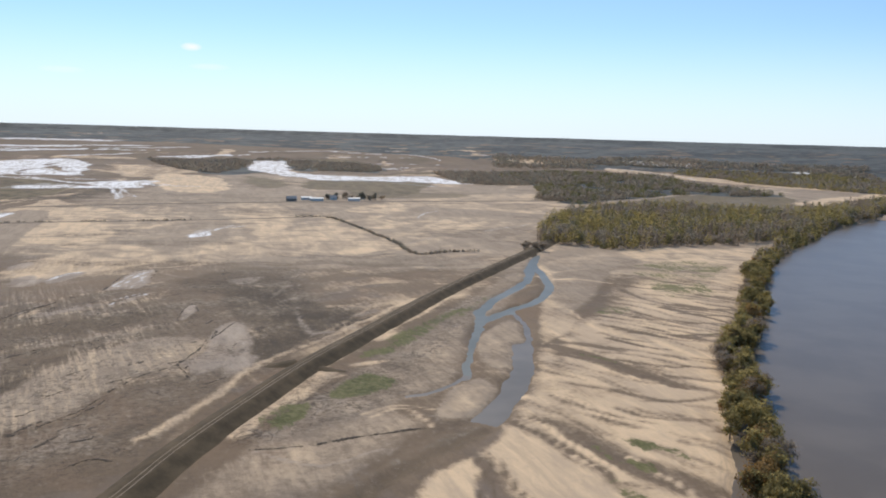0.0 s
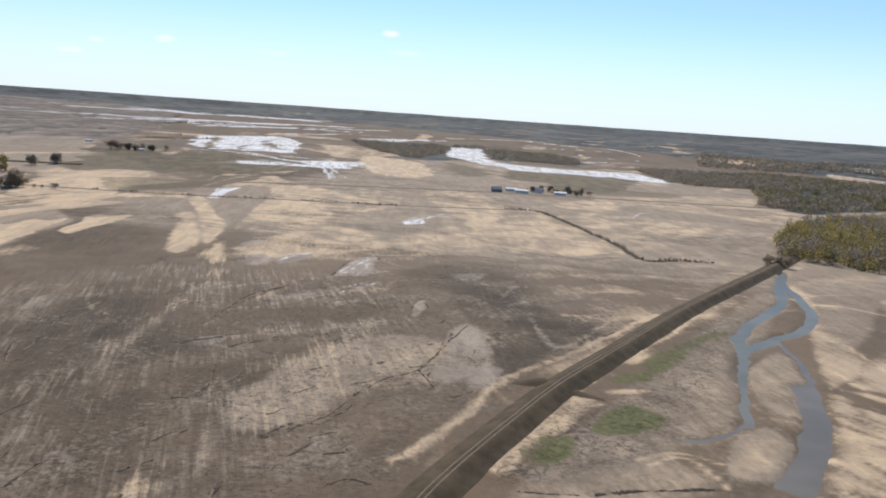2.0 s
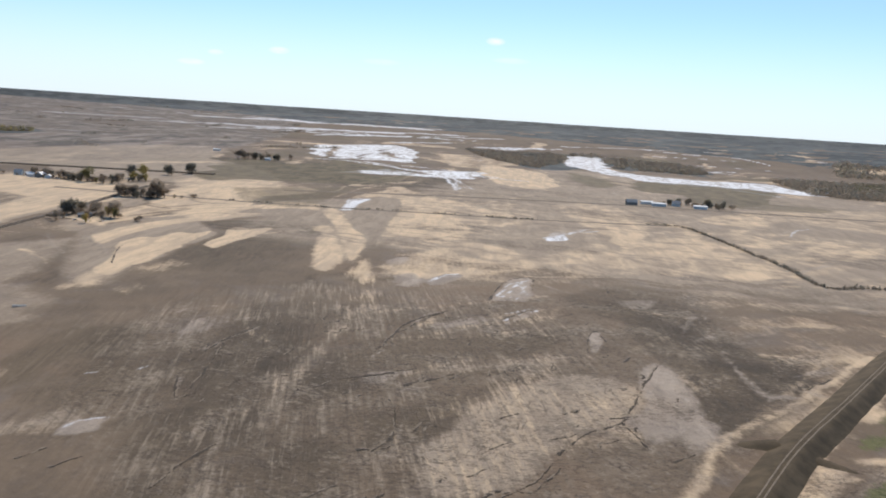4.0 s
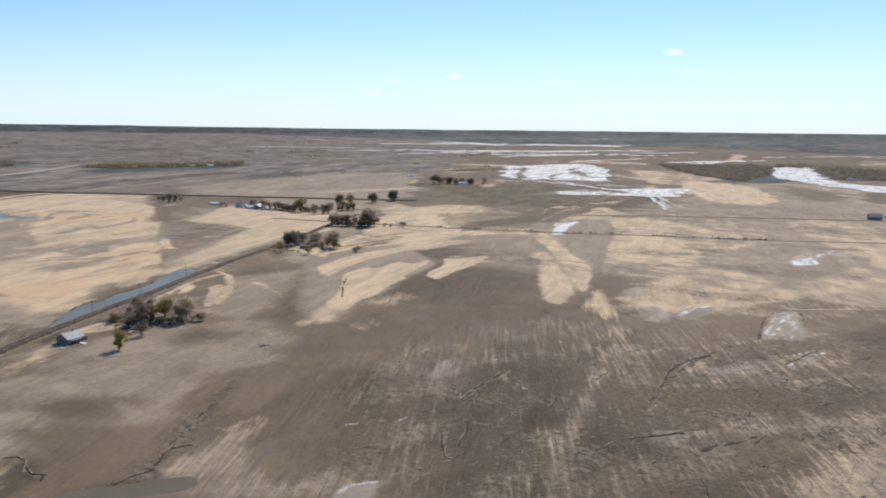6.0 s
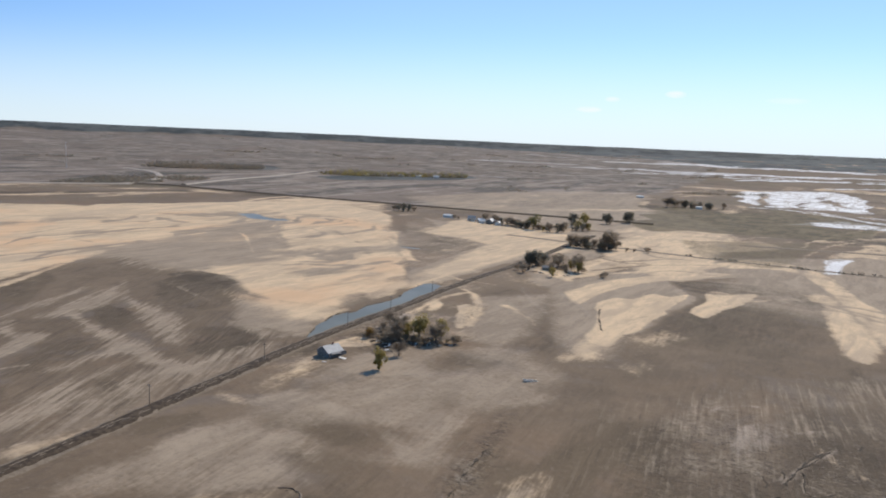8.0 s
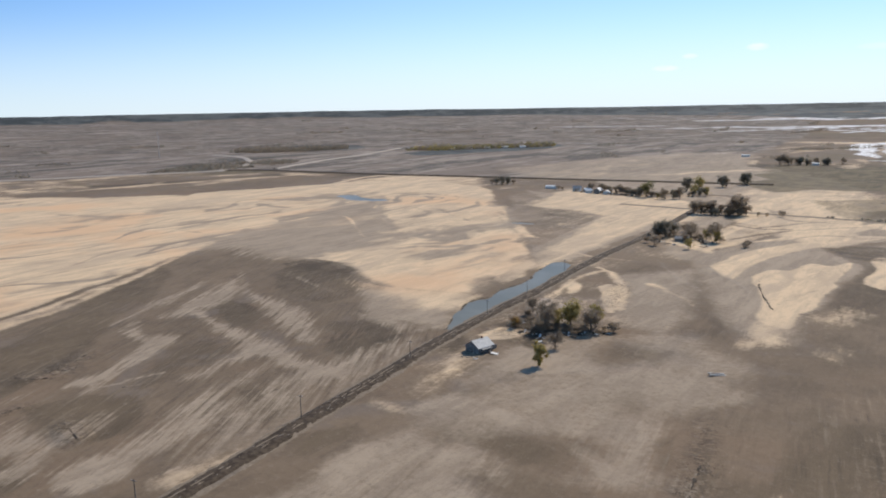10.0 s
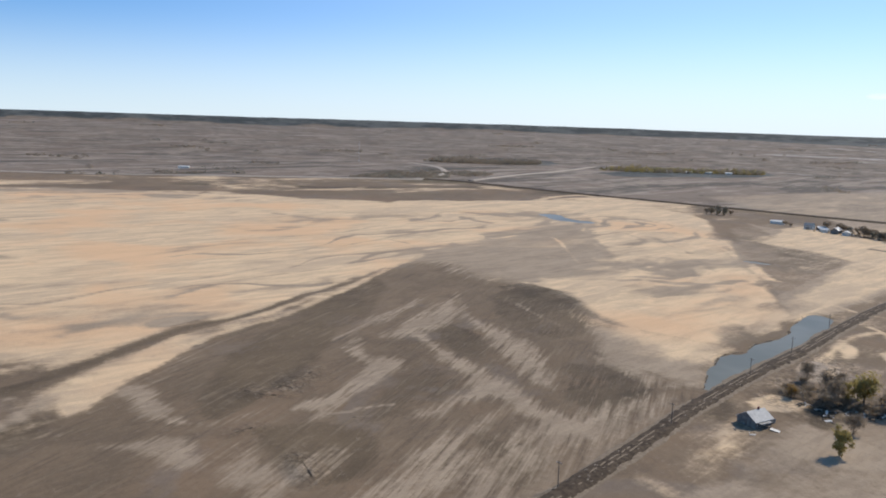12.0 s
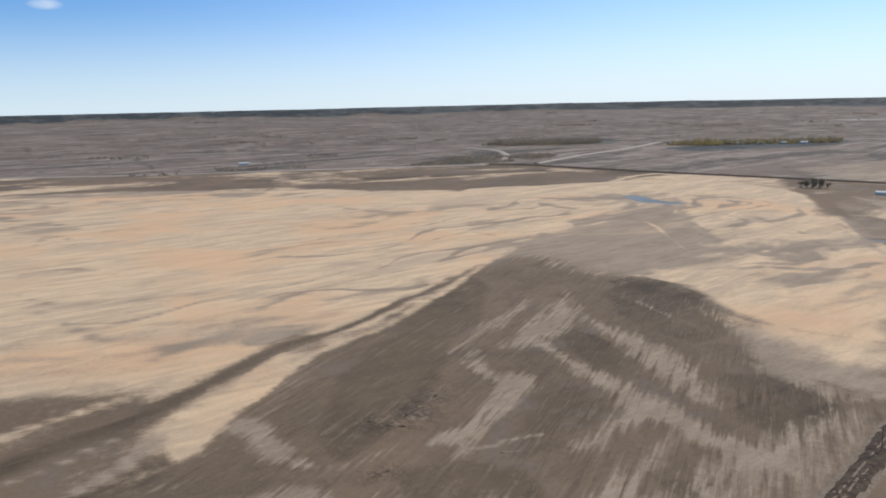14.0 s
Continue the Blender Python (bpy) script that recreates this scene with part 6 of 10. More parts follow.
paint("silt", 2, 2, 5, 0.72, -646, -1, -658, 22, -674, 41)
paint("sand", 1.5, 1.5, 3, 0.97, -770, 100, -806, 97, -835, 108, -859, 107)
paint("sand", 1.5, 1.5, 3, 0.97, -894, 144, -854, 171, -862, 192)
paint("sand", 1.5, 1.5, 3, 0.97, -996, 196, -971, 155, -966, 136)
paint("sand", 1.5, 1.5, 3, 0.97, -1342, 656, -1235, 625, -1182, 576, -1143, 509)
paint("sand", 1.5, 1.5, 3, 0.97, -1194, 631, -1141, 611, -1082, 567)
paint("sand", 1.5, 1.5, 3, 0.97, -1335, 599, -1216, 597)
paint("sand", 1.5, 1.5, 3, 0.97, -1064, 472, -1044, 429, -1070, 405)
paint("sand", 1.5, 1.5, 3, 0.97, -1058, 697, -950, 633, -884, 606)
paint("sand", 1.5, 1.5, 3, 0.97, -1044, 505, -990, 489, -896, 448)
paint("sand", 1.5, 1.5, 3, 0.97, -896, 269, -957, 302, -965, 330)
# the western field between the drift ridge and the road: dark soil under combed silt
area("sand", 10, -1.25, -640, 63, -679, 86, -724, 116, -759, 152, -796, 197, -887, 266, -935, 317, -921, 345, -814, 335, -759, 361, -710, 347, -684, 365, -643, 376, -585, 315, -551, 239, -524, 181, -526, 111, -593, 51)
area("dark", 10, -1.25, -640, 63, -679, 86, -724, 116, -759, 152, -796, 197, -887, 266, -935, 317, -921, 345, -814, 335, -759, 361, -710, 347, -684, 365, -643, 376, -585, 315, -551, 239, -524, 181, -526, 111, -593, 51)
area("pale", 10, -1.25, -640, 63, -679, 86, -724, 116, -759, 152, -796, 197, -887, 266, -935, 317, -921, 345, -814, 335, -759, 361, -710, 347, -684, 365, -643, 376, -585, 315, -551, 239, -524, 181, -526, 111, -593, 51)
area("dark", 10, 0.36, -640, 63, -679, 86, -724, 116, -759, 152, -796, 197, -887, 266, -935, 317, -921, 345, -814, 335, -759, 361, -710, 347, -684, 365, -643, 376, -585, 315, -551, 239, -524, 181, -526, 111, -593, 51)
area("rows", 10, 1, -640, 63, -679, 86, -724, 116, -759, 152, -796, 197, -887, 266, -935, 317, -921, 345, -814, 335, -759, 361, -710, 347, -684, 365, -643, 376, -585, 315, -551, 239, -524, 181, -526, 111, -593, 51)
area("settled", 10, 1, -640, 63, -679, 86, -724, 116, -759, 152, -796, 197, -887, 266, -935, 317, -921, 345, -814, 335, -759, 361, -710, 347, -684, 365, -643, 376, -585, 315, -551, 239, -524, 181, -526, 111, -593, 51)
area("dark", 9, 0.7, -803, 318, -821, 339, -827, 369, -775, 368, -725, 355, -692, 327, -693, 304, -717, 296, -755, 297)
area("dark", 10, 0.85, -710, 129, -755, 160, -778, 192, -730, 193, -679, 166, -653, 144, -624, 118, -651, 110)
area("dark", 10, 0.75, -653, 288, -634, 314, -591, 298, -565, 259, -591, 263, -615, 263)
area("dark", 12, 0.55, -601, 210, -589, 228, -565, 233, -544, 225, -554, 200, -576, 203)
area("dark", 9, 0.7, -810, 180, -854, 229, -880, 259, -841, 257, -765, 221, -741, 193, -769, 183)
area("dark", 6, 0.75, -750, 255, -720, 268, -690, 264, -670, 246, -700, 241)
area("dark", 10, 0.6, -657, 201, -670, 226, -646, 228, -633, 226, -609, 194, -602, 175, -591, 155, -618, 171)
area("silt", 9, 0.74, -682, 83, -676, 93, -656, 98, -637, 102, -626, 106, -631, 95, -645, 88, -660, 85, -667, 79)
area("silt", 9, 0.66, -613, 75, -614, 84, -615, 97, -609, 108, -596, 109, -584, 112, -587, 94, -602, 91)
area("silt", 9, 0.79, -629, 147, -645, 170, -663, 186, -682, 197, -686, 204, -672, 210, -647, 187, -636, 173, -617, 158, -611, 150, -623, 156)
area("silt", 8, 0.6, -707, 188, -724, 203, -703, 199, -682, 199, -682, 192)
area("silt", 12, 0.66, -722, 211, -775, 260, -801, 287, -752, 274, -722, 236, -716, 222)
area("silt", 10, 0.82, -718, 217, -715, 233, -677, 230, -650, 233, -632, 228, -634, 240, -663, 242, -697, 237, -730, 237)
area("silt", 12, 0.82, -663, 242, -624, 249, -600, 247, -582, 253, -568, 257, -563, 246, -575, 241, -595, 236, -615, 235, -619, 223, -606, 201, -606, 192, -618, 210, -632, 228)
area("silt", 13, 0.66, -821, 299, -752, 281, -730, 286, -690, 289, -656, 281, -623, 267, -627, 257, -662, 262, -706, 270, -756, 276)
area("silt", 13, 0.48, -662, 307, -638, 324, -604, 322, -607, 305, -637, 302)
area("silt", 13, 0.5, -562, 171, -587, 200, -610, 234, -602, 238, -576, 204, -557, 184)
area("silt", 10, 0.48, -623, 106, -629, 123, -632, 137, -627, 133, -619, 117)
area("silt", 10, 0.54, -766, 218, -783, 242, -814, 278, -779, 251, -746, 221, -728, 198, -722, 187)
area("silt", 16, 0.72, -712, 341, -684, 365, -649, 383, -598, 329, -623, 320, -647, 311)
area("rows", 14, -1.25, -726, 352, -656, 391, -598, 329, -621, 318, -644, 308)
area("sand", 30, 0.77, -728, 350, -699, 371, -658, 392, -624, 357, -658, 335)
paint("silt", 2, 2, 6, 0.6, -773, 323, -739, 324, -706, 323)
paint("silt", 1, 1.2, 3, 0.84, -616, 158, -621, 172, -622, 188)
area("sand", 4, 0.95, -647, 60, -671, 62, -692, 75, -708, 90, -727, 105, -740, 118, -729, 116, -697, 97, -684, 87, -665, 77, -650, 67)
paint("sand", 4, 3, 7, 0.85, -736, 118, -762, 143, -785, 174, -846, 227, -910, 279, -965, 330)
area("silt", 10, 0.7, -541, 127, -547, 138, -545, 150, -527, 152, -520, 143, -522, 129)
area("silt", 10, 0.54, -594, 113, -601, 125, -567, 133, -563, 120, -570, 111)
area("silt", 12, 0.62, -549, 147, -563, 171, -583, 193, -581, 205, -553, 191, -536, 167, -534, 148)
area("silt", 8, -1.08, -615, 127, -611, 155, -595, 174, -563, 162, -558, 144, -581, 130)
area("dark", 8, 0.9, -615, 127, -611, 155, -595, 174, -563, 162, -558, 144, -581, 130)
area("silt", 7, -1.08, -579, 208, -566, 225, -537, 213, -538, 198)
area("dark", 7, 0.9, -579, 208, -566, 225, -537, 213, -538, 198)
area("silt", 8, -0.84, -563, 110, -561, 120, -542, 126, -534, 117, -541, 108)
area("dark", 8, 0.7, -563, 110, -561, 120, -542, 126, -534, 117, -541, 108)
area("silt", 10, 0.48, -511, 150, -535, 176, -549, 199, -535, 201, -515, 175, -504, 159)
# the sand between the road and the stubble field
area("sand", 12, -1.25, -505, 241, -546, 311, -555, 339, -542, 380, -518, 415, -470, 410, -432, 374, -441, 328, -409, 278, -469, 157)
area("dark", 12, -1.25, -505, 241, -546, 311, -555, 339, -542, 380, -518, 415, -470, 410, -432, 374, -441, 328, -409, 278, -469, 157)
area("settled", 12, 1, -505, 241, -546, 311, -555, 339, -542, 380, -518, 415, -470, 410, -432, 374, -441, 328, -409, 278, -469, 157)
area("silt", 18, 0.55, -505, 241, -546, 311, -555, 339, -542, 380, -518, 415, -470, 410, -432, 374, -441, 328, -409, 278, -469, 157)
area("rows", 14, -1.25, -505, 241, -546, 311, -555, 339, -542, 380, -518, 415, -470, 410, -432, 374, -441, 328, -409, 278, -469, 157)
area("rows", 20, 0.55, -467, 168, -483, 213, -466, 270, -443, 324, -419, 391, -373, 297)
area("silt", 14, -0.66, -524, 363, -529, 385, -513, 387, -494, 392, -488, 371, -497, 363, -503, 348)
area("dark", 14, 0.55, -524, 363, -529, 385, -513, 387, -494, 392, -488, 371, -497, 363, -503, 348)
area("sand", 12, -0.7, -524, 363, -529, 385, -510, 395, -490, 384, -487, 360, -507, 352)
area("silt", 14, -0.72, -635, 508, -600, 523, -536, 506, -502, 469, -492, 437, -521, 418, -556, 421, -578, 432)
area("dark", 14, 0.6, -635, 508, -600, 523, -536, 506, -502, 469, -492, 437, -521, 418, -556, 421, -578, 432)
area("silt", 8, -0.72, -499, 247, -497, 265, -481, 271, -479, 251, -481, 241)
area("dark", 8, 0.6, -499, 247, -497, 265, -481, 271, -479, 251, -481, 241)
area("silt", 8, -0.6, -523, 272, -516, 304, -507, 291, -510, 270)
area("dark", 8, 0.5, -523, 272, -516, 304, -507, 291, -510, 270)
area("silt", 10, -0.72, -490, 311, -480, 339, -461, 335, -467, 305)
area("dark", 10, 0.6, -490, 311, -480, 339, -461, 335, -467, 305)
area("silt", 10, -0.72, -469, 255, -461, 281, -442, 287, -436, 276, -448, 253)
area("dark", 10, 0.6, -469, 255, -461, 281, -442, 287, -436, 276, -448, 253)
area("silt", 14, -0.78, -441, 325, -433, 358, -414, 380, -382, 315, -407, 281)
area("dark", 14, 0.65, -441, 325, -433, 358, -414, 380, -382, 315, -407, 281)
area("silt", 8, 0.9, -446, 277, -431, 280, -419, 276, -425, 266)
area("silt", 8, 0.9, -480, 242, -468, 247, -453, 224, -464, 220)
area("silt", 8, 0.78, -489, 198, -497, 221, -497, 235, -480, 216, -472, 197)
area("silt", 6, 0.84, -456, 242, -451, 250, -441, 245, -446, 236)
area("silt", 13, 0.72, -514, 246, -519, 277, -484, 287, -473, 272, -501, 263)
area("silt", 10, 0.78, -544, 313, -542, 342, -514, 353, -506, 327, -526, 307)
area("silt", 8, 0.6, -514, 409, -488, 407, -470, 398, -478, 388)
area("silt", 9, 0.72, -446, 298, -439, 313, -423, 300, -424, 287)
area("silt", 6, -0.72, -438, 301, -436, 318, -420, 298, -420, 285)
area("dark", 6, 0.6, -438, 301, -436, 318, -420, 298, -420, 285)
# the blond islands and the dark pool bed east of the road
area("sand", 6, -1.25, -639, 586, -654, 710, -660, 839, -610, 958, -533, 1043, -379, 606, -390, 551, -436, 478, -491, 436)
area("dark", 6, -1.25, -639, 586, -654, 710, -660, 839, -610, 958, -533, 1043, -379, 606, -390, 551, -436, 478, -491, 436)
area("pale", 6, -1.25, -639, 586, -654, 710, -660, 839, -610, 958, -533, 1043, -379, 606, -390, 551, -436, 478, -491, 436)
area("silt", 6, -1.25, -639, 586, -654, 710, -660, 839, -610, 958, -533, 1043, -379, 606, -390, 551, -436, 478, -491, 436)
area("settled", 8, 1, -639, 586, -654, 710, -660, 839, -610, 958, -533, 1043, -379, 606, -390, 551, -436, 478, -491, 436)
area("silt", 22, 0.8, -639, 586, -654, 710, -660, 839, -610, 958, -533, 1043, -379, 606, -390, 551, -436, 478, -491, 436)
area("dark", 9, 0.6, -594, 696, -565, 794, -513, 777, -452, 681, -412, 594, -410, 532, -446, 506, -486, 507, -515, 569, -536, 640, -563, 667)
area("silt", 9, -1.1, -594, 696, -565, 794, -513, 777, -452, 681, -412, 594, -410, 532, -446, 506, -486, 507, -515, 569, -536, 640, -563, 667)
area("silt", 20, -1.25, -499, 501, -489, 530, -471, 548, -434, 580, -427, 633, -373, 591, -343, 503, -433, 369, -465, 439)
area("sand", 20, -1.0, -499, 501, -489, 530, -471, 548, -434, 580, -427, 633, -373, 591, -343, 503, -433, 369, -465, 439)
area("dark", 26, 0.42, -499, 501, -489, 530, -471, 548, -434, 580, -427, 633, -373, 591, -343, 503, -433, 369, -465, 439)
area("settled", 26, -0.7, -499, 501, -489, 530, -471, 548, -434, 580, -427, 633, -373, 591, -343, 503, -433, 369, -465, 439)
area("sand", 5, 0.9, -611, 572, -626, 648, -618, 724, -606, 774, -585, 788, -587, 732, -599, 677, -593, 604, -572, 544)
area("sand", 5, 0.9, -613, 817, -576, 861, -522, 818, -448, 711, -408, 649, -381, 613, -413, 704, -465, 775, -523, 858, -589, 914, -631, 896)
area("sand", 5, 0.9, -649, 678, -643, 760, -629, 867, -615, 799, -628, 719)
area("sand", 8, 0.85, -501, 749, -460, 691, -424, 624, -389, 566, -377, 575, -399, 635, -438, 697, -482, 762)
area("sand", 3, 0.95, -569, 563, -575, 589, -564, 600, -569, 633, -554, 635, -550, 656, -532, 606, -517, 572, -508, 540, -500, 524, -497, 504, -494, 489, -484, 463, -504, 468, -528, 508)
area("sand", 14, 0.77, -505, 466, -489, 471, -470, 440, -473, 425, -492, 438)
area("sand", 2.5, 0.93, -512, 594, -525, 626, -531, 649, -548, 673, -548, 694, -532, 693, -522, 715, -506, 659, -501, 620, -495, 588)
paint("sand", 1.5, 1, 3, 0.85, -512, 640, -507, 683, -496, 719)
area("dark", 5, 0.8, -625, 575, -586, 561, -549, 538, -531, 509, -568, 532, -597, 543)
paint("pale", 1, 1, 2.5, 0.8, -613, 568, -572, 544, -543, 521)
paint("dark", 0.8, 1.2, 2.5, 0.6, -641, 668, -634, 748, -594, 763, -586, 812)
paint("sand", 1, 1.4, 3, -0.7, -641, 668, -634, 748, -594, 763, -586, 812)
paint("dark", 0.8, 1.2, 2.5, 0.6, -698, 760, -684, 844, -635, 855, -612, 936)
paint("sand", 1, 1.4, 3, -0.7, -698, 760, -684, 844, -635, 855, -612, 936)
paint("dark", 0.8, 1.2, 2.5, 0.6, -582, 926, -548, 930, -502, 932)
paint("sand", 1, 1.4, 3, -0.7, -582, 926, -548, 930, -502, 932)
paint("dark", 0.8, 1.2, 2.5, 0.6, -604, 822, -571, 828, -525, 801)
paint("sand", 1, 1.4, 3, -0.7, -604, 822, -571, 828, -525, 801)
paint("dark", 0.8, 1.2, 2.5, 0.6, -564, 567, -547, 572, -548, 611)
paint("sand", 1, 1.4, 3, -0.7, -564, 567, -547, 572, -548, 611)
paint("dark", 0.8, 1.2, 2.5, 0.6, -515, 504, -519, 534, -521, 557)
paint("sand", 1, 1.4, 3, -0.7, -515, 504, -519, 534, -521, 557)
paint("dark", 5, 5, 8, 0.6, -524, 780, -578, 918, -608, 1042, -614, 1166)
paint("sand", 5, 5, 8, -0.8, -524, 780, -578, 918, -608, 1042, -614, 1166)
paint("dark", 0.8, 0.8, 2, 0.95, -579, 575, -550, 536, -534, 519, -510, 484)
# pale sand round the two farmyards, with thin wet lines
area("silt", 20, 0.85, -1217, 1095, -1201, 1318, -1066, 1373, -791, 1143, -602, 760, -720, 815, -840, 949, -888, 961, -1065, 945)
area("sand", 10, 0.8, -1008, 862, -875, 886, -810, 825, -796, 728, -895, 752)
area("sand", 12, 0.8, -827, 963, -788, 1006, -732, 1025, -589, 734, -629, 707, -701, 764, -735, 780)
area("silt", 10, 0.84, -767, 744, -777, 794, -728, 771, -717, 719)
paint("dark", 1.2, 1.6, 3, 0.75, -736, 840, -755, 960, -732, 1025)
paint("sand", 1.5, 2, 3, -0.8, -736, 840, -755, 960, -732, 1025)
paint("dark", 1.2, 1.6, 3, 0.75, -691, 749, -676, 808, -656, 871)
paint("sand", 1.5, 2, 3, -0.8, -691, 749, -676, 808, -656, 871)
paint("dark", 1.2, 1.6, 3, 0.75, -668, 681, -660, 761, -631, 819)
paint("sand", 1.5, 2, 3, -0.8, -668, 681, -660, 761, -631, 819)
paint("dark", 1.2, 1.6, 3, 0.75, -749, 764, -691, 749, -665, 769)
paint("sand", 1.5, 2, 3, -0.8, -749, 764, -691, 749, -665, 769)
paint("dark", 1.2, 1.6, 3, 0.75, -761, 880, -700, 820, -660, 828)
paint("sand", 1.5, 2, 3, -0.8, -761, 880, -700, 820, -660, 828)
paint("dark", 1.2, 1.6, 3, 0.75, -634, 700, -629, 750, -604, 766)
paint("sand", 1.5, 2, 3, -0.8, -634, 700, -629, 750, -604, 766)
paint("dark", 1.2, 1.6, 3, 0.75, -890, 895, -823, 847)
paint("sand", 1.5, 2, 3, -0.8, -890, 895, -823, 847)
area("silt", 8, -0.72, -885, 817, -894, 890, -861, 868, -840, 791)
area("dark", 8, 0.6, -885, 817, -894, 890, -861, 868, -840, 791)
# the torn field by the levee
area("settled", 20, 0.6, -358, 369, -329, 478, -272, 632, -140, 690, -70, 444, -103, 318, -124, 252, -216, 217)
area("silt", 26, 0.32, -371, 317, -413, 428, -375, 549, -303, 711, -154, 781, -55, 513, -89, 371, -117, 255, -198, 198, -239, 201)
area("pale", 1.5, 0.8, -243, 553, -246, 615, -241, 638, -227, 582, -225, 558, -237, 566)
area("pale", 2, 0.8, -317, 554, -313, 582, -302, 579, -307, 556)
area("pale", 1.2, 0.9, -163, 469, -168, 499, -167, 514, -160, 491, -159, 473)
area("pale", 3, 0.55, -132, 422, -131, 474, -118, 455, -117, 421, -101, 397, -102, 371, -105, 358, -119, 389, -126, 404)
area("pale", 2, 0.6, -102, 399, -96, 397, -99, 370, -103, 364)
area("silt", 12, 0.78, -198, 315, -195, 346, -188, 387, -167, 430, -140, 432, -127, 394, -139, 362, -148, 343, -150, 321, -156, 300, -167, 290, -179, 283, -193, 300)
area("silt", 7, -0.9, -235, 332, -218, 351, -203, 381, -193, 400, -196, 354, -196, 321, -213, 312)
area("dark", 7, 0.75, -235, 332, -218, 351, -203, 381, -193, 400, -196, 354, -196, 321, -213, 312)
area("silt", 6, -0.84, -238, 453, -213, 482, -181, 484, -191, 443, -217, 423)
area("dark", 6, 0.7, -238, 453, -213, 482, -181, 484, -191, 443, -217, 423)
area("silt", 6, -0.72, -228, 399, -204, 424, -181, 442, -188, 417, -206, 399)
area("dark", 6, 0.6, -228, 399, -204, 424, -181, 442, -188, 417, -206, 399)
area("silt", 10, 0.45, -184, 228, -184, 243, -178, 252, -170, 274, -168, 256, -171, 234)
area("silt", 12, 0.43, -247, 293, -259, 334, -260, 372, -266, 438, -261, 448, -248, 368, -237, 312, -220, 268)
area("silt", 10, 0.43, -259, 263, -268, 290, -255, 290, -238, 256, -238, 241)
area("silt", 9, -0.84, -316, 324, -334, 381, -331, 425, -318, 448, -290, 368, -284, 322, -280, 285)
area("dark", 9, 0.7, -316, 324, -334, 381, -331, 425, -318, 448, -290, 368, -284, 322, -280, 285)
area("silt", 8, -0.72, -231, 264, -237, 297, -225, 310, -206, 274, -201, 243, -203, 229)
area("dark", 8, 0.6, -231, 264, -237, 297, -225, 310, -206, 274, -201, 243, -203, 229)
area("silt", 8, 0.49, -249, 462, -239, 507, -217, 534, -221, 503, -235, 463)
area("silt", 7, -0.84, -113, 445, -96, 507, -73, 519, -55, 500, -72, 466, -89, 405, -101, 408)
area("dark", 7, 0.7, -113, 445, -96, 507, -73, 519, -55, 500, -72, 466, -89, 405, -101, 408)
area("silt", 6, 0.54, -183, 263, -193, 291, -191, 298, -177, 276, -170, 255, -166, 240)
area("silt", 6, -0.72, -211, 592, -181, 635, -140, 589, -141, 549, -173, 550)
area("dark", 6, 0.6, -211, 592, -181, 635, -140, 589, -141, 549, -173, 550)
paint("white", 0.5, 0.5, 1.2, 0.8, -241, 559, -241, 602, -240, 630)
paint("white", 0.5, 0.5, 1.2, 0.7, -231, 561, -230, 580, -236, 611)
paint("white", 0.6, 0.6, 1.2, 0.8, -300, 580, -300, 605, -290, 614)
paint("white", 0.7, 0.7, 1.5, 0.9, -222, 505, -219, 527, -211, 541)
paint("pale", 0.9, 0.9, 2, 0.9, -246, 472, -243, 491, -237, 508)
paint("pale", 0.9, 0.9, 2, 0.8, -250, 371, -237, 386, -237, 388)
paint("pale", 0.8, 1.2, 2, 0.8, -95, 500, -87, 470, -77, 440)
paint("pale", 0.8, 0.8, 2, 0.8, -64, 482, -55, 497, -42, 518)
paint("pale", 0.8, 0.8, 2, 0.7, -118, 553, -108, 598)
paint("pale", 0.8, 0.8, 2, 0.7, -355, 390, -354, 415, -345, 433)
area("silt", 10, 0.54, -309, 453, -294, 452, -283, 409, -276, 380, -268, 350, -250, 313, -259, 302, -276, 338, -286, 373, -296, 409)
area("silt", 12, 0.54, -384, 281, -386, 294, -363, 277, -338, 266, -332, 287, -315, 282, -316, 269, -341, 244, -369, 237, -381, 253)
area("pale", 2, 0.85, -315, 267, -314, 279, -310, 286, -306, 278, -304, 270)
area("silt", 10, 0.45, -309, 453, -316, 502, -292, 498, -267, 439, -278, 422)
area("silt", 10, 0.54, -233, 399, -206, 425, -174, 456, -173, 441, -195, 419, -222, 395)
area("silt", 13, 0.65, -192, 344, -188, 371, -169, 391, -167, 362)
area("silt", 10, -0.9, -349, 402, -330, 438, -306, 433, -290, 386, -298, 350, -319, 350)
area("dark", 10, 0.75, -349, 402, -330, 438, -306, 433, -290, 386, -298, 350, -319, 350)
area("silt", 9, -0.84, -280, 393, -260, 407, -247, 358, -252, 327, -267, 351)
area("dark", 9, 0.7, -280, 393, -260, 407, -247, 358, -252, 327, -267, 351)
area("silt", 9, -0.78, -378, 293, -369, 330, -345, 316, -332, 287, -341, 269)
area("dark", 9, 0.65, -378, 293, -369, 330, -345, 316, -332, 287, -341, 269)
area("silt", 8, -0.72, -268, 429, -235, 452, -211, 451, -217, 422, -246, 401)
area("dark", 8, 0.6, -268, 429, -235, 452, -211, 451, -217, 422, -246, 401)
area("pale", 2, 0.7, -250, 380, -240, 390, -235, 384, -236, 370, -245, 366)
area("silt", 10, 0.54, -462, 281, -432, 285, -414, 286, -422, 273, -443, 266)
area("silt", 13, 0.49, -508, 258, -479, 289, -460, 283, -475, 255, -470, 239)
area("silt", 8, -0.72, -491, 261, -461, 278, -436, 267, -455, 254, -479, 252)
area("dark", 8, 0.6, -491, 261, -461, 278, -436, 267, -455, 254, -479, 252)
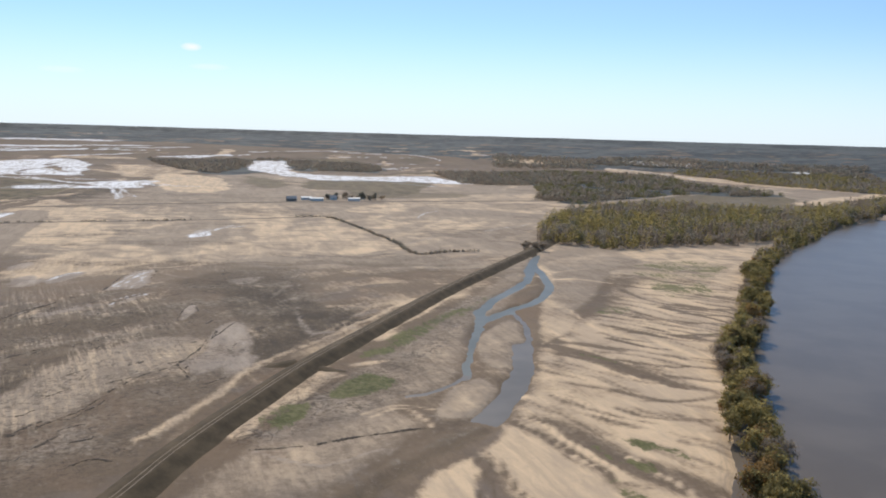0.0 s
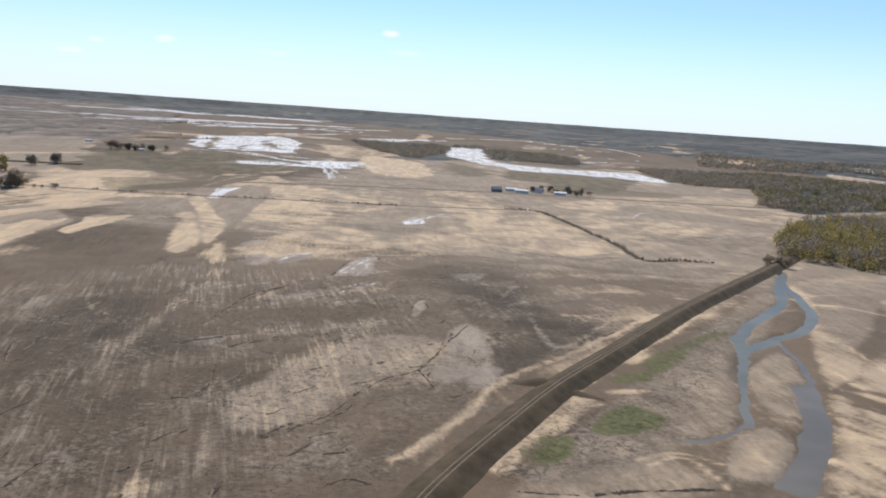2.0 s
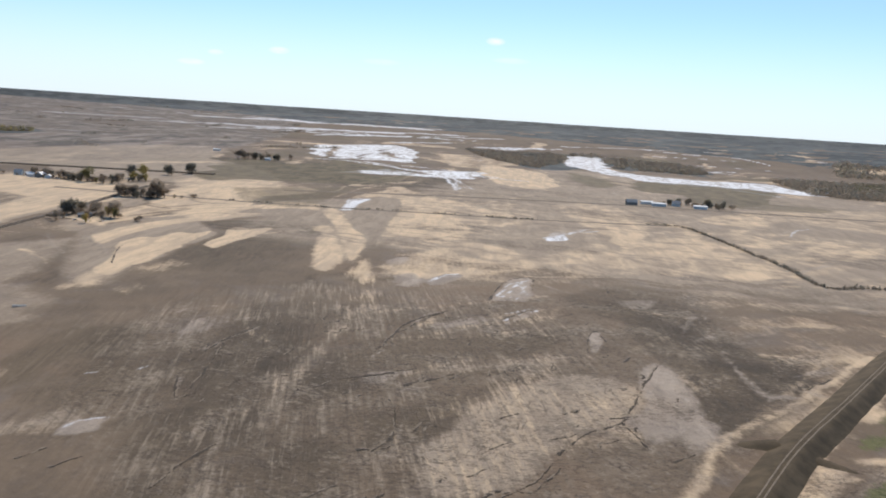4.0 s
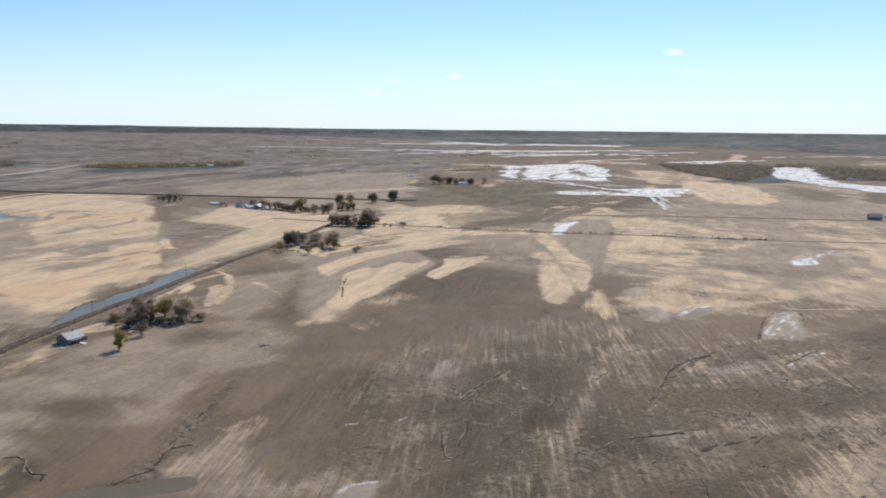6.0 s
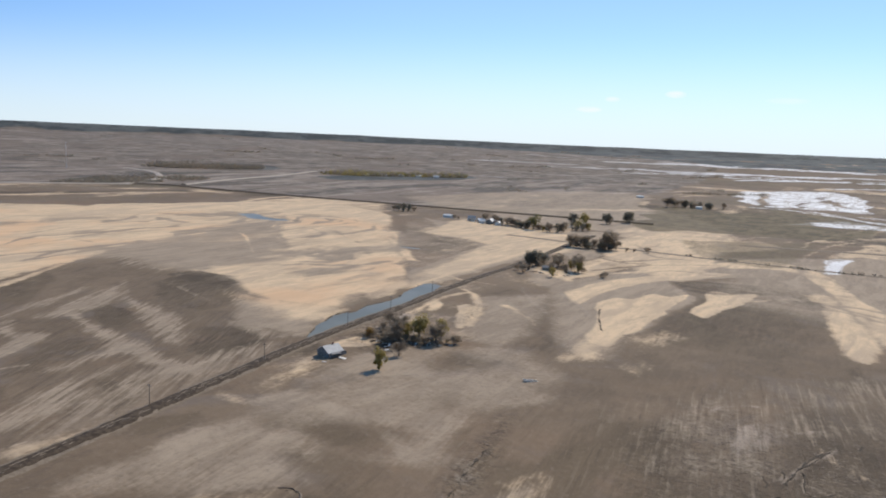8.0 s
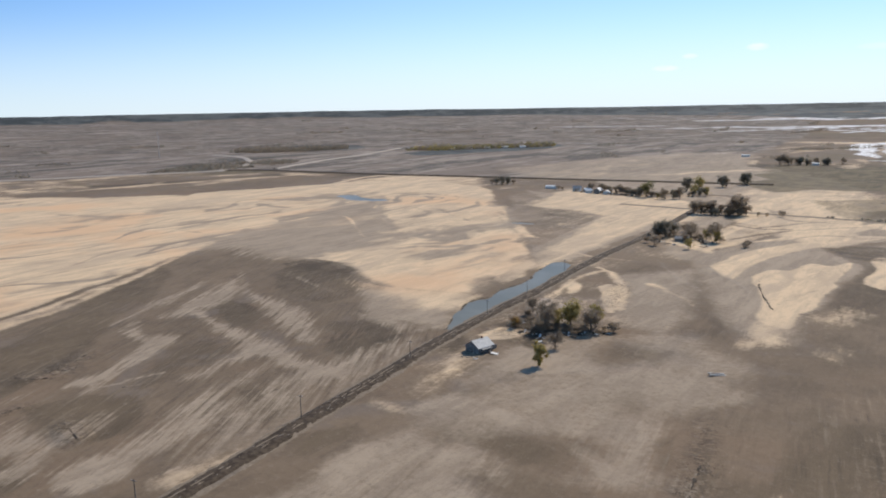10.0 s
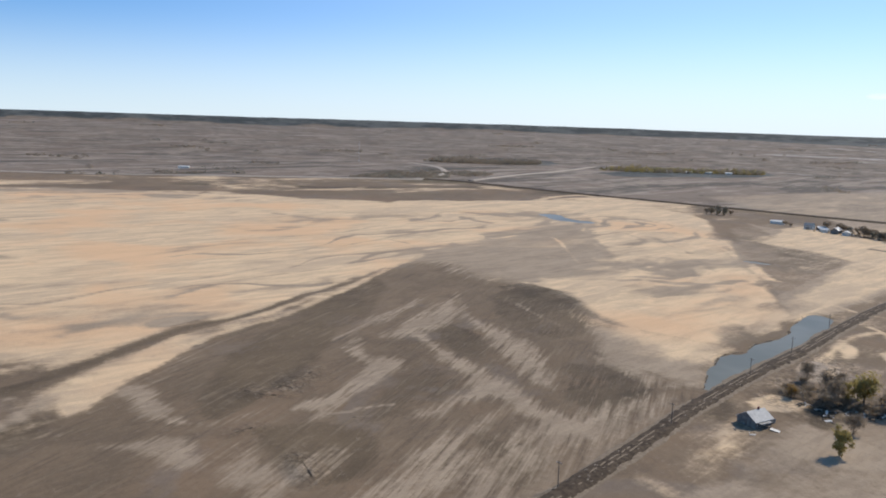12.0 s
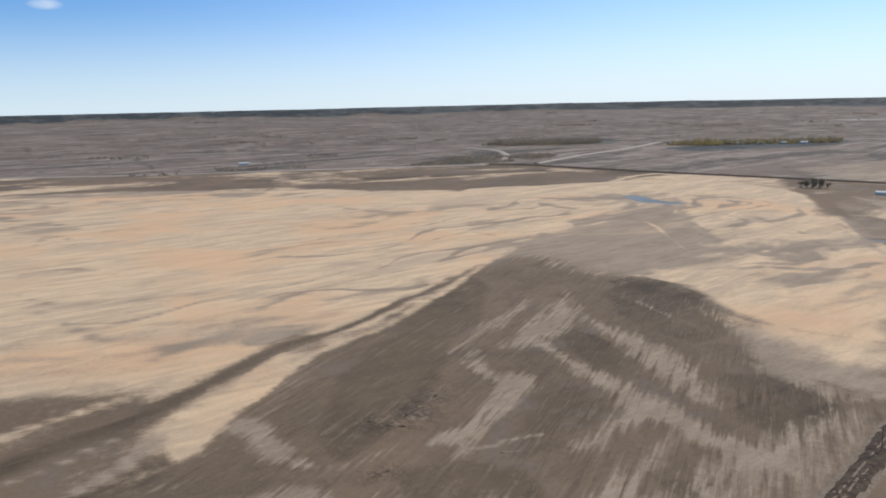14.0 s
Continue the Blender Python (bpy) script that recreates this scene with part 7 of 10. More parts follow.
area("silt", 10, -0.66, -461, 234, -448, 254, -416, 266, -393, 238, -400, 222, -429, 230)
area("dark", 10, 0.55, -461, 234, -448, 254, -416, 266, -393, 238, -400, 222, -429, 230)
paint("white", 0.6, 0.6, 1.5, 0.8, -355, 315, -350, 322)
paint("white", 0.6, 0.6, 1.5, 0.7, -341, 328, -339, 337)
paint("pale", 0.8, 0.8, 2, 0.8, -257, 398, -262, 424, -269, 453)
paint("pale", 0.8, 0.8, 2, 0.8, -266, 467, -265, 485, -260, 504)
# the bar and the silt between levee and channel
area("settled", 8, 0.7, -84, 230, -57, 347, 20, 574, 80, 742, 221, 821, 326, 860, 210, 523, 135, 354, 106, 241)
area("dark", 8, -1.25, -84, 230, -75, 285, -57, 347, -26, 440, 20, 574, 78, 725, 49, 530, 17, 471, 12, 379, -19, 327, -4, 302, -27, 258, -45, 232)
area("green", 8, -1.25, -84, 230, -75, 285, -57, 347, -26, 440, 20, 574, 78, 725, 49, 530, 17, 471, 12, 379, -19, 327, -4, 302, -27, 258, -45, 232)
area("silt", 8, 0.5, -84, 230, -74, 280, -56, 339, -26, 434, 20, 564, 77, 709, 50, 539, 17, 471, 12, 379, -19, 327, -4, 302, -27, 258, -45, 232)
area("silt", 5, 0.6, 21, 445, 45, 501, 50, 448, 37, 390, 21, 399)
area("silt", 5, 0.8, 3, 350, 20, 372, 27, 354, 16, 319, -2, 318)
area("silt", 8, 0.55, 96, 738, 219, 812, 323, 851, 282, 710, 175, 724, 121, 587, 83, 509, 77, 582)
area("green", 8, -1.25, 175, 775, 303, 796, 206, 522, 92, 494)
area("green", 7, 0.42, 175, 724, 233, 760, 277, 740, 224, 647, 213, 589, 178, 574, 168, 616)
area("green", 4, 0.5, 107, 537, 133, 545, 128, 520, 108, 518)
area("dark", 6, -1.2, 25, 317, 57, 268, 61, 242, -2, 239, 16, 281)
area("sand", 7, 0.9, 27, 314, 57, 266, 63, 240, 29, 238, 22, 266, 19, 286)
area("sand", 7, 0.85, -3, 255, 12, 275, 15, 256, 13, 237, -6, 236)
paint("dark", 0.6, 1.0, 2, 0.85, 14, 273, 17, 256, 14, 240)
paint("sand", 0.7, 1.2, 2, -0.8, 14, 273, 17, 256, 14, 240)
paint("dark", 0.6, 1.0, 2, 0.85, 20, 275, 21, 257, 20, 240)
paint("sand", 0.7, 1.2, 2, -0.8, 20, 275, 21, 257, 20, 240)
paint("dark", 0.6, 1.0, 2, 0.85, 24, 275, 26, 257, 32, 241)
paint("sand", 0.7, 1.2, 2, -0.8, 24, 275, 26, 257, 32, 241)
paint("dark", 0.6, 1.0, 2, 0.85, -24, 252, -17, 240)
paint("sand", 0.7, 1.2, 2, -0.8, -24, 252, -17, 240)
area("green", 6, 0.95, -73, 308, -67, 315, -60, 327, -58, 309, -65, 298, -71, 301)
area("green", 6, 0.95, -51, 344, -39, 372, -27, 370, -19, 361, -32, 343, -47, 336)
area("green", 6, 0.75, -37, 417, -26, 444, -13, 483, 15, 525, -2, 471, -18, 428, -29, 409)
area("green", 6, 0.4, 7, 505, 40, 587, 66, 667, 42, 580, 12, 493)
paint("sand", 1, 1, 2, 0.8, -63, 363, -70, 340, -79, 311, -83, 294)
paint("sand", 1, 1, 2, 0.8, -59, 372, -65, 349, -74, 321)
paint("wet", 5, 8, 9, 0.45, 23, 320, 10, 300, -7, 279, -23, 259, -35, 237)
# churned sand under the grove; wet soil darkened further by painted tree shade
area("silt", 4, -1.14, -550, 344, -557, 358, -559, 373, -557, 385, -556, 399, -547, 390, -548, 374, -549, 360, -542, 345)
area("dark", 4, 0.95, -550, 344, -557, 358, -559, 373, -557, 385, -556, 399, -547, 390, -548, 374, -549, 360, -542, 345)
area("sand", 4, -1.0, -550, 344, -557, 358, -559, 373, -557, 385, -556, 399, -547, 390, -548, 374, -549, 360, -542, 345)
area("sand", 3, 0.9, -607, 394, -615, 410, -606, 418, -591, 405, -587, 388)
area("sand", 3, 0.85, -628, 448, -633, 462, -617, 450, -611, 434)
area("sand", 3, 0.85, -578, 337, -581, 354, -566, 360, -562, 346, -568, 334)
paint("sand", 2, 1.5, 3, 0.9, -658, 508, -639, 502, -612, 481, -584, 445, -569, 423)
area("scour", 4, 1, -581, 354, -623, 418, -611, 434, -556, 403, -549, 379, -557, 352)
area("silt", 5, -0.72, -586, 355, -588, 380, -574, 371, -569, 352)
area("dark", 5, 0.6, -586, 355, -588, 380, -574, 371, -569, 352)
# mud where the side channel spreads out
area("dark", 8, 0.75, -42, 233, -27, 257, -8, 283, 13, 308, 24, 301, -3, 263, -22, 234)
area("sand", 8, -1.0, -42, 233, -27, 257, -8, 283, 13, 308, 24, 301, -3, 263, -22, 234)
paint("dark", 1.5, 2, 3, 0.9, -68, 277, -51, 282, -30, 291, -6, 303)
paint("pale", 0.8, 0.8, 2, 0.9, -69, 275, -48, 265, -36, 267, -18, 281)
paint("sand", 1.2, 1.2, 3, 0.9, -28, 314, -19, 326, -9, 318, -3, 305)
paint("dark", 0.7, 1.2, 2.5, 0.8, 31, 314, 42, 296, 51, 283, 60, 271)
paint("dark", 0.7, 1.2, 2.5, 0.8, 67, 425, 87, 414, 108, 397, 120, 377)
paint("dark", 0.7, 1.2, 2.5, 0.8, 75, 349, 94, 351, 107, 343)
paint("dark", 0.7, 1.2, 2.5, 0.8, 67, 403, 94, 400)
paint("dark", 0.7, 1.2, 2.5, 0.8, 16, 275, 25, 257, 28, 243)
paint("dark", 0.7, 1.2, 2.5, 0.8, 72, 290, 91, 286, 110, 271)
paint("sand", 1.5, 2.5, 4, 0.97, 35, 321, 51, 294, 63, 269, 65, 259)
paint("sand", 1.5, 2.5, 4, 0.97, 65, 388, 95, 368, 127, 354)
paint("sand", 1.5, 2.5, 4, 0.97, 49, 355, 80, 324, 112, 310)
paint("sand", 1.5, 2.5, 4, 0.97, 123, 442, 158, 411)
paint("sand", 1.5, 2.5, 4, 0.97, 109, 488, 144, 457, 167, 435)
# paler silt beside the road and behind the grove
area("dark", 12, -1.0, -1074, 770, -1097, 918, -895, 775, -776, 618, -737, 521, -846, 587)
area("silt", 12, 0.42, -1074, 770, -1097, 918, -895, 775, -776, 618, -737, 521, -846, 587)
area("silt", 24, 0.6, -636, 498, -622, 533, -599, 553, -519, 430, -532, 401, -569, 420)
area("silt", 24, 0.55, -506, 241, -528, 297, -510, 324, -492, 339, -489, 384, -449, 322, -491, 230)
area("silt", 12, 0.43, -520, 168, -553, 190, -583, 224, -593, 259, -603, 306, -582, 303, -546, 244, -518, 205, -507, 195)
area("silt", 10, 0.5, -547, 107, -579, 133, -589, 159, -570, 153, -556, 133, -540, 122)
area("dark", 10, -1.25, -742, 517, -793, 611, -862, 737, -867, 806, -805, 761, -770, 735, -746, 664, -704, 543, -691, 507, -700, 484)
area("silt", 12, 0.9, -742, 517, -793, 611, -862, 737, -867, 806, -805, 761, -770, 735, -746, 664, -704, 543, -691, 507, -700, 484)
area("sand", 14, 0.77, -734, 521, -799, 650, -827, 767, -789, 740, -751, 651, -711, 543)
area("silt", 20, 0.8, -1105, 833, -1023, 833, -942, 861, -886, 935, -852, 943, -751, 788, -784, 755, -872, 789, -929, 796, -975, 753)
area("dark", 12, -1.0, -1143, 868, -934, 1004, -896, 1011, -616, 579, -698, 637, -775, 721, -929, 796)
area("sand", 10, 0.8, -719, 666, -691, 655, -670, 662, -638, 613, -667, 621, -687, 618)
area("silt", 16, 0.7, -713, 639, -646, 625, -616, 579, -661, 586)
area("dark", 7, 0.55, -907, 771, -901, 806, -864, 814, -847, 782, -867, 754)
# grey-brown fallow fields beyond the far embankment, greyed partly to imitate haze
FALLOW = (-2420, -1200, -2110, -268, -1935, 369, -1840, 700, -1590, 815, -1200, 995, -1180, 1300, -1500, 2100, -2300, 3300, -5200, 4200, -5400, -1500)
area("fallow", 40, 1, *FALLOW)
area("sand", 60, -0.95, *FALLOW)
area("dark", 60, -0.6, *FALLOW)
# paler drifted ground on both sides of the far embankment
BEYOND = (-1448, 1037, -1510, 1333, -1426, 1827, -1064, 1269, -1020, 1062, -1128, 1019, -1225, 960)
area("fallow", 60, -0.8, *BEYOND)
area("silt", 60, 0.85, *BEYOND)

# the flood combed the whole plain: streaks of sand and silt with the current
swirl = waves(X, Y, 170, 41) * 55 + waves(X, Y, 60, 46) * 12
near_side = soft((3400 - RAG) / 1500)


def combed(turn, seed):
    u, v = X * math.cos(radians(turn)) + Y * math.sin(radians(turn)), X * math.sin(radians(turn)) - Y * math.cos(radians(turn))
    return (0.62 * waves(v + swirl, u * 0.3, 36, seed, 4) + 0.5 * waves(v + swirl, u * 0.42, 120, seed + 1, 3),
            0.7 * waves(v - swirl, u * 0.33, 50, seed + 2, 4) + 0.45 * waves(v, u * 0.6, 210, seed + 3, 2) + 0.3 * waves(v + swirl * 0.5, u * 0.2, 13, seed + 4, 3))


turned = soft((X + 420) / 140)
u_w, v_w = X * math.cos(radians(107)) + Y * math.sin(radians(107)), X * math.sin(radians(107)) - Y * math.cos(radians(107))
(ca, da), (cb, db) = combed(110, 42), combed(64, 52)
loose = (1 - 0.75 * LAYERS["settled"]) * (1 - 0.8 * LAYERS["fallow"])
comb, comb_b = (ca * (1 - turned) + cb * turned) * loose, (da * (1 - turned) + db * turned) * loose
keep = (1 - LAYERS["green"]) * (1 - LAYERS["field"] * 0.7)
tan = 0.30 * (1 - LAYERS["plain"]) * (1 - LAYERS["rows"] * 0.9) * (1 - LAYERS["dark"] * 0.8) * keep * soft((4300 - RAG) / 1500) * soft((RAG - 330) / 150) * (1 - 0.4 * soft((RAG - 800) / 500)) * (1 - 0.85 * soft((-X - 0.45 * Y - 850) / 300) * (1 - LAYERS["plain"])) * loose
LAYERS["sand"] = np.maximum(LAYERS["sand"], tan)
drift_x, drift_y = waves(X, Y, 130, 81) * 60 + waves(X, Y, 45, 82) * 14, waves(X, Y, 130, 83) * 60
marble = waves(v_w + drift_x, (u_w + drift_y) * 0.3, 34, 84, 4) + 0.5 * waves(v_w + drift_x, u_w * 0.22, 15, 85, 3)
plain = LAYERS["plain"]
LAYERS["sand"] = np.maximum(LAYERS["sand"] * (1.0 + plain * 0.6 * marble), plain * (0.34 + 0.2 * marble) * (1 - 0.75 * LAYERS["dark"]))
LAYERS["sand"] = np.clip(LAYERS["sand"] * (0.95 + 0.4 * comb_b * (1 - plain)) + keep * (1 - LAYERS["sand"]) * np.clip(0.04 * loose + 1.25 * comb, 0, 0.7) * (1 - 0.7 * LAYERS["rows"]) * near_side * (1 - plain), 0, 1)
LAYERS["dark"] = np.clip(LAYERS["dark"] * (0.85 + 0.7 * comb) + keep * np.clip(-0.06 + 1.3 * comb_b, 0, 0.7) * near_side * (1 - 0.85 * plain) * (1 - 0.7 * LAYERS["sand"]), 0, 1)
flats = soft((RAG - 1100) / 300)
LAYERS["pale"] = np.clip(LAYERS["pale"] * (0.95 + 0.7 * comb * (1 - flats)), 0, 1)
# distant pale flats go white, imitating glare on shallow water by colour
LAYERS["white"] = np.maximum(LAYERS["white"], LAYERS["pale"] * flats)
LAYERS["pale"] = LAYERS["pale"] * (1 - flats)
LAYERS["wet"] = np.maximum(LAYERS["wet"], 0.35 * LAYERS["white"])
bends_x, bends_y = waves(X, Y, 210, 91, 3) * 95 + drift_x * 0.5, waves(X, Y, 150, 92, 3) * 70
lead = soft(1.25 - np.abs(waves(v_w + bends_x, (u_w + bends_y) * 0.34, 70, 93, 4)) / 0.11) * soft((waves(X, Y, 160, 94, 3) + 0.12) * 4)
shoal = soft((waves(v_w + bends_x, (u_w + bends_y) * 0.42, 95, 95, 4) - 0.12) * 5)
crest = soft((waves(v_w - bends_x, (u_w + bends_y) * 0.3, 40, 96, 4) - 0.25) * 6)
LAYERS["sand"] = np.clip(LAYERS["sand"] * (1 - plain * (0.66 * lead + 0.36 * shoal)) + 0.25 * plain * crest, 0, 1)
LAYERS["silt"] = np.maximum(LAYERS["silt"], plain * 0.7)
zone = soft((Y - 600) / 120) * soft((2300 - Y) / 400) * soft((X + 640) / 120) * (1 - plain)
fine_a = soft(1.2 - np.abs(waves(X * 0.4 + waves(X, Y, 90, 71) * 14, Y + waves(X, Y, 120, 72) * 40, 34, 73, 4)) / 0.13)
fine_b = soft((waves(X * 0.35 + waves(X, Y, 90, 71) * 14, Y + waves(X, Y, 120, 72) * 40, 46, 74, 4) - 0.1) * 6)
LAYERS["sand"] = LAYERS["sand"] * (1 - zone * (0.06 + 0.34 * fine_a + 0.2 * fine_b))
LAYERS["dark"] = np.clip(LAYERS["dark"] * (1 - 0.35 * zone) + 0.35 * zone * fine_a * fine_b, 0, 1)
LAYERS["silt"] = np.maximum(LAYERS["silt"], zone * (0.74 - 0.24 * fine_b))
west = soft((-506 - 0.473 * (Y - 172) - X) / 20 + 0.5)
LAYERS["rows_west"] = LAYERS["rows"] * west
LAYERS["rows"] = LAYERS["rows"] * (1 - west)
for k in ("sand", "pale"):
    Z += 0.4 * LAYERS[k]

# far off the plain climbs towards wooded bluffs
R = np.hypot(X + 200, Y - 100)
AZ = np.degrees(np.arctan2(-(X + 200), Y - 100))
U = np.clip((R - 2500) / 2000, 0, 1.2)
Z += np.where(R > 2500, EYE * (1 - R / (2500 + 2000 * U + 12000 * U ** 2)), 0)
BLUFF = np.interp(AZ, [-60, -20, 5, 25, 45, 60, 75, 100], [100, 100, 104, 108, 112, 122, 124, 126]) + waves(AZ * 30, R * 0.05, 60, 21) * 2
Z += soft((R - 4250) / 250) * np.maximum(BLUFF - Z, 0)


# woodland over the far rim, its haze carried by the layer's colour
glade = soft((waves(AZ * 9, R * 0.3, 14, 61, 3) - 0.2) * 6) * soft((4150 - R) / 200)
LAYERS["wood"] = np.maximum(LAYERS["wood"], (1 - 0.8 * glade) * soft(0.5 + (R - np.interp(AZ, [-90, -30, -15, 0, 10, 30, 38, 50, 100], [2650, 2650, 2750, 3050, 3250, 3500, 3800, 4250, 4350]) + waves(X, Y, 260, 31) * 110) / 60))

# clearings, sand and water between the far woods
area("wood", 10, -1.25, 197, 3060, 423, 3050, 507, 2850, 418, 2880, 212, 2933)
area("wood", 10, -1.25, 676, 3033, 929, 2939, 909, 2818, 683, 2907)
area("wood", 8, -1.25, 579, 2777, 749, 2591, 831, 2422, 1008, 2091, 946, 1947, 747, 2223, 671, 2354, 564, 2647)
area("wood", 8, -1.25, 670, 1497, 821, 1673, 1057, 1859, 942, 1654, 732, 1446)
area("wood", 8, -1.25, 1185, 2666, 1229, 2646, 1194, 2541, 1149, 2542)
area("sand", 8, 0.9, 670, 1497, 821, 1673, 1057, 1859, 942, 1654, 732, 1446)
area("sand", 8, 0.8, 197, 3060, 423, 3050, 507, 2850, 418, 2880, 212, 2933)
area("sand", 8, 0.6, 579, 2777, 749, 2591, 831, 2422, 1008, 2091, 946, 1947, 747, 2223, 671, 2354, 564, 2647)
area("white", 8, 0.8, 676, 3033, 929, 2939, 909, 2818, 683, 2907)
area("white", 4, 0.8, 1185, 2666, 1229, 2646, 1194, 2541, 1149, 2542)
area("white", 6, 0.4, 587, 1600, 666, 1683, 624, 1532, 552, 1418, 530, 1456)
area("field", 10, 0.8, 252, 1256, 463, 1257, 594, 1346, 736, 1647, 664, 1777, 521, 1650, 331, 1445)
area("wood", 10, 0.9, 184, 1500, 224, 1368, 314, 1464, 417, 1574, 545, 1689, 639, 1645, 752, 1710, 709, 1900, 624, 2031, 691, 2363, 565, 2491, 396, 2576, 176, 2365, 139, 2062, 222, 1872)
area("wood", 10, 0.9, 758, 2633, 858, 2455, 867, 2197, 983, 2040, 1057, 1859, 1356, 2435, 1209, 2576, 1023, 2668, 894, 2759)
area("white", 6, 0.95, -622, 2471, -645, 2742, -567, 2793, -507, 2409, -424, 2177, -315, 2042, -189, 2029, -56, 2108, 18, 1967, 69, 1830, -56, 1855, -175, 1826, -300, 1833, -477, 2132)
area("wood", 8, 0.8, -1023, 2677, -881, 2703, -740, 2788, -533, 2781, -358, 2788, -233, 2677, -187, 2227, -309, 2244, -433, 2233, -576, 2835, -677, 2787, -601, 2360, -498, 2084, -586, 1953, -762, 2219)
area("wood", 8, 0.85, -27, 2315, 98, 2445, 235, 2482, 410, 2439, 292, 1830, 231, 1891, 115, 1845, 40, 1905)
area("wood", 8, 0.6, 187, 1612, 254, 1635, 223, 1478, 172, 1458)
area("field", 8, 0.7, -226, 2153, -41, 2346, 17, 2308, -125, 2141)
area("sand", 6, 0.8, -718, 1941, -563, 1868, -446, 1620, -421, 1433, -478, 1408, -591, 1577)
area("white", 4, 0.95, -812, 1362, -796, 1547, -694, 1492, -613, 1534, -574, 1493, -629, 1453, -730, 1413)
area("dark", 5, 0.8, -807, 1374, -719, 1438, -672, 1415, -629, 1205, -671, 1133)
area("field", 6, 0.7, -997, 1661, -900, 1642, -738, 1533, -805, 1463, -874, 1448)
area("white", 3, 0.3, -286, 858, -278, 899, -261, 868, -270, 833)
area("white", 2, 0.3, -271, 924, -262, 957, -257, 950, -264, 908)
area("white", 3, 0.6, -568, 949, -577, 996, -570, 996, -542, 918, -530, 884)
paint("white", 1.5, 1.5, 3, 0.9, -651, 1506, -585, 1370, -539, 1275)
paint("white", 1.5, 1.5, 3, 0.8, -637, 1486, -575, 1388, -514, 1283)


def sheet(name, x, y, z, mat):
    ny, nx = x.shape
    me = bpy.data.meshes.new(name)
    me.vertices.add(nx * ny)
    me.vertices.foreach_set("co", np.stack([x, y, z], -1).astype(np.float32).ravel())
    q = np.arange(nx * ny).reshape(ny, nx)
    quads = np.stack([q[:-1, :-1], q[:-1, 1:], q[1:, 1:], q[1:, :-1]], -1).reshape(-1, 4).astype(np.int32)
    me.loops.add(quads.size)
    me.loops.foreach_set("vertex_index", quads.ravel())
    me.polygons.add(len(quads))
    me.polygons.foreach_set("loop_start", np.arange(0, quads.size, 4, dtype=np.int32))
    me.polygons.foreach_set("use_smooth", np.ones(len(quads), dtype=bool))
    me.update(calc_edges=True)
    me.materials.append(mat)
    return new(name, me)


ground = sheet("ground", X, Y, Z, GROUND)
for k, v in LAYERS.items():
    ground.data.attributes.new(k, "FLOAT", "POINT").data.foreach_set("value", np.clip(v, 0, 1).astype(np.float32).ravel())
tagged(ground, "flood-scoured farmland of brown mud and pale drifted sand", "ground", kind="structure")


def height(x, y):
    """The ground's height at a place."""
    i = int(np.clip(np.searchsorted(GX, x) - 1, 0, len(GX) - 2))
    j = int(np.clip(np.searchsorted(GY, y) - 1, 0, len(GY) - 2))
    u, v = (x - GX[i]) / (GX[i + 1] - GX[i]), (y - GY[j]) / (GY[j + 1] - GY[j])
    return float((Z[j, i] * (1 - u) + Z[j, i + 1] * u) * (1 - v) + (Z[j + 1, i] * (1 - u) + Z[j + 1, i + 1] * u) * v)


def mesh(name, verts, faces, mat, smooth=False):
    me = bpy.data.meshes.new(name)
    me.from_pydata([tuple(v) for v in verts], [], [tuple(f) for f in faces])
    if smooth:
        me.polygons.foreach_set("use_smooth", np.ones(len(me.polygons), dtype=bool))
    me.materials.append(mat)
    return me


def still_water(name, level, mat, label, x, y, long, wide, turn):
    """A level sheet of water that fills a hollow."""
    v = [(long * math.cos(k * math.pi / 12), wide * math.sin(k * math.pi / 12), 0) for k in range(24)]
    ob = new(name, mesh(name, v, [tuple(range(24))], mat))
    ob.matrix_basis = pose(x, y, level, 0, 0, turn)
    return tagged(ob, label, "water", kind="structure")


def water(name, level, mat, label, wide, *pts):
    """A level sheet of water that lies in its bed along a line."""
    line = bend(pts, 4)
    d = np.gradient(line, axis=0)
    n = np.stack([-d[:, 1], d[:, 0]], 1) / np.linalg.norm(d, axis=1)[:, None] * wide
    v = [(*p, level) for p in line + n] + [(*p, level) for p in line - n]
    k = len(line)
    ob = new(name, mesh(name, v, [(i + 1, i, i + k, i + k + 1) for i in range(k - 1)], mat))
    return tagged(ob, label, "water", kind="structure")

water("river", -1.5, RIVER, "wide muddy brown river under open sky", 146, *RIVER_LINE)
water("channel", -0.75, POOL, "shallow blue-grey side channel in the sand", 8, 104, 800, *CHANNEL_A)
water("channel", -0.77, POOL, "narrow arm of the shallow side channel", 8, *CHANNEL_B)
water("channel", -0.79, SILTY, "broad muddy run of the side channel", 11, *CHANNEL_HEAD, *CHANNEL_C[2:])
water("channel", -0.74, SILTY, "thin muddy trickle below the side channel", 5, *CHANNEL_TAIL)
water("pond", -0.55, POOL, "narrow grey-green flood pond beside the road", 26, -580, 296, *POND, -700, 540)
still_water("pool", -0.5, MURK, "small murky pool in a scoured hollow", -375, 231, 28, 13, 60)
still_water("pool", -0.5, POOL, "shallow pool between drifted sand banks", -1194, 608, 62, 28, 0)
still_water("pool", -0.5, POOL, "shallow pool between drifted sand banks", -866, 615, 20, 11, 15)

LEVEE_EARTH = simple("levee_dry_grass_earth", (0.060, 0.043, 0.024), (0.112, 0.080, 0.046), 0.12, bump=0.3)
TRACK = simple("bare_wheel_track", (0.16, 0.122, 0.085), (0.25, 0.195, 0.14), 0.6, bump=0.3)
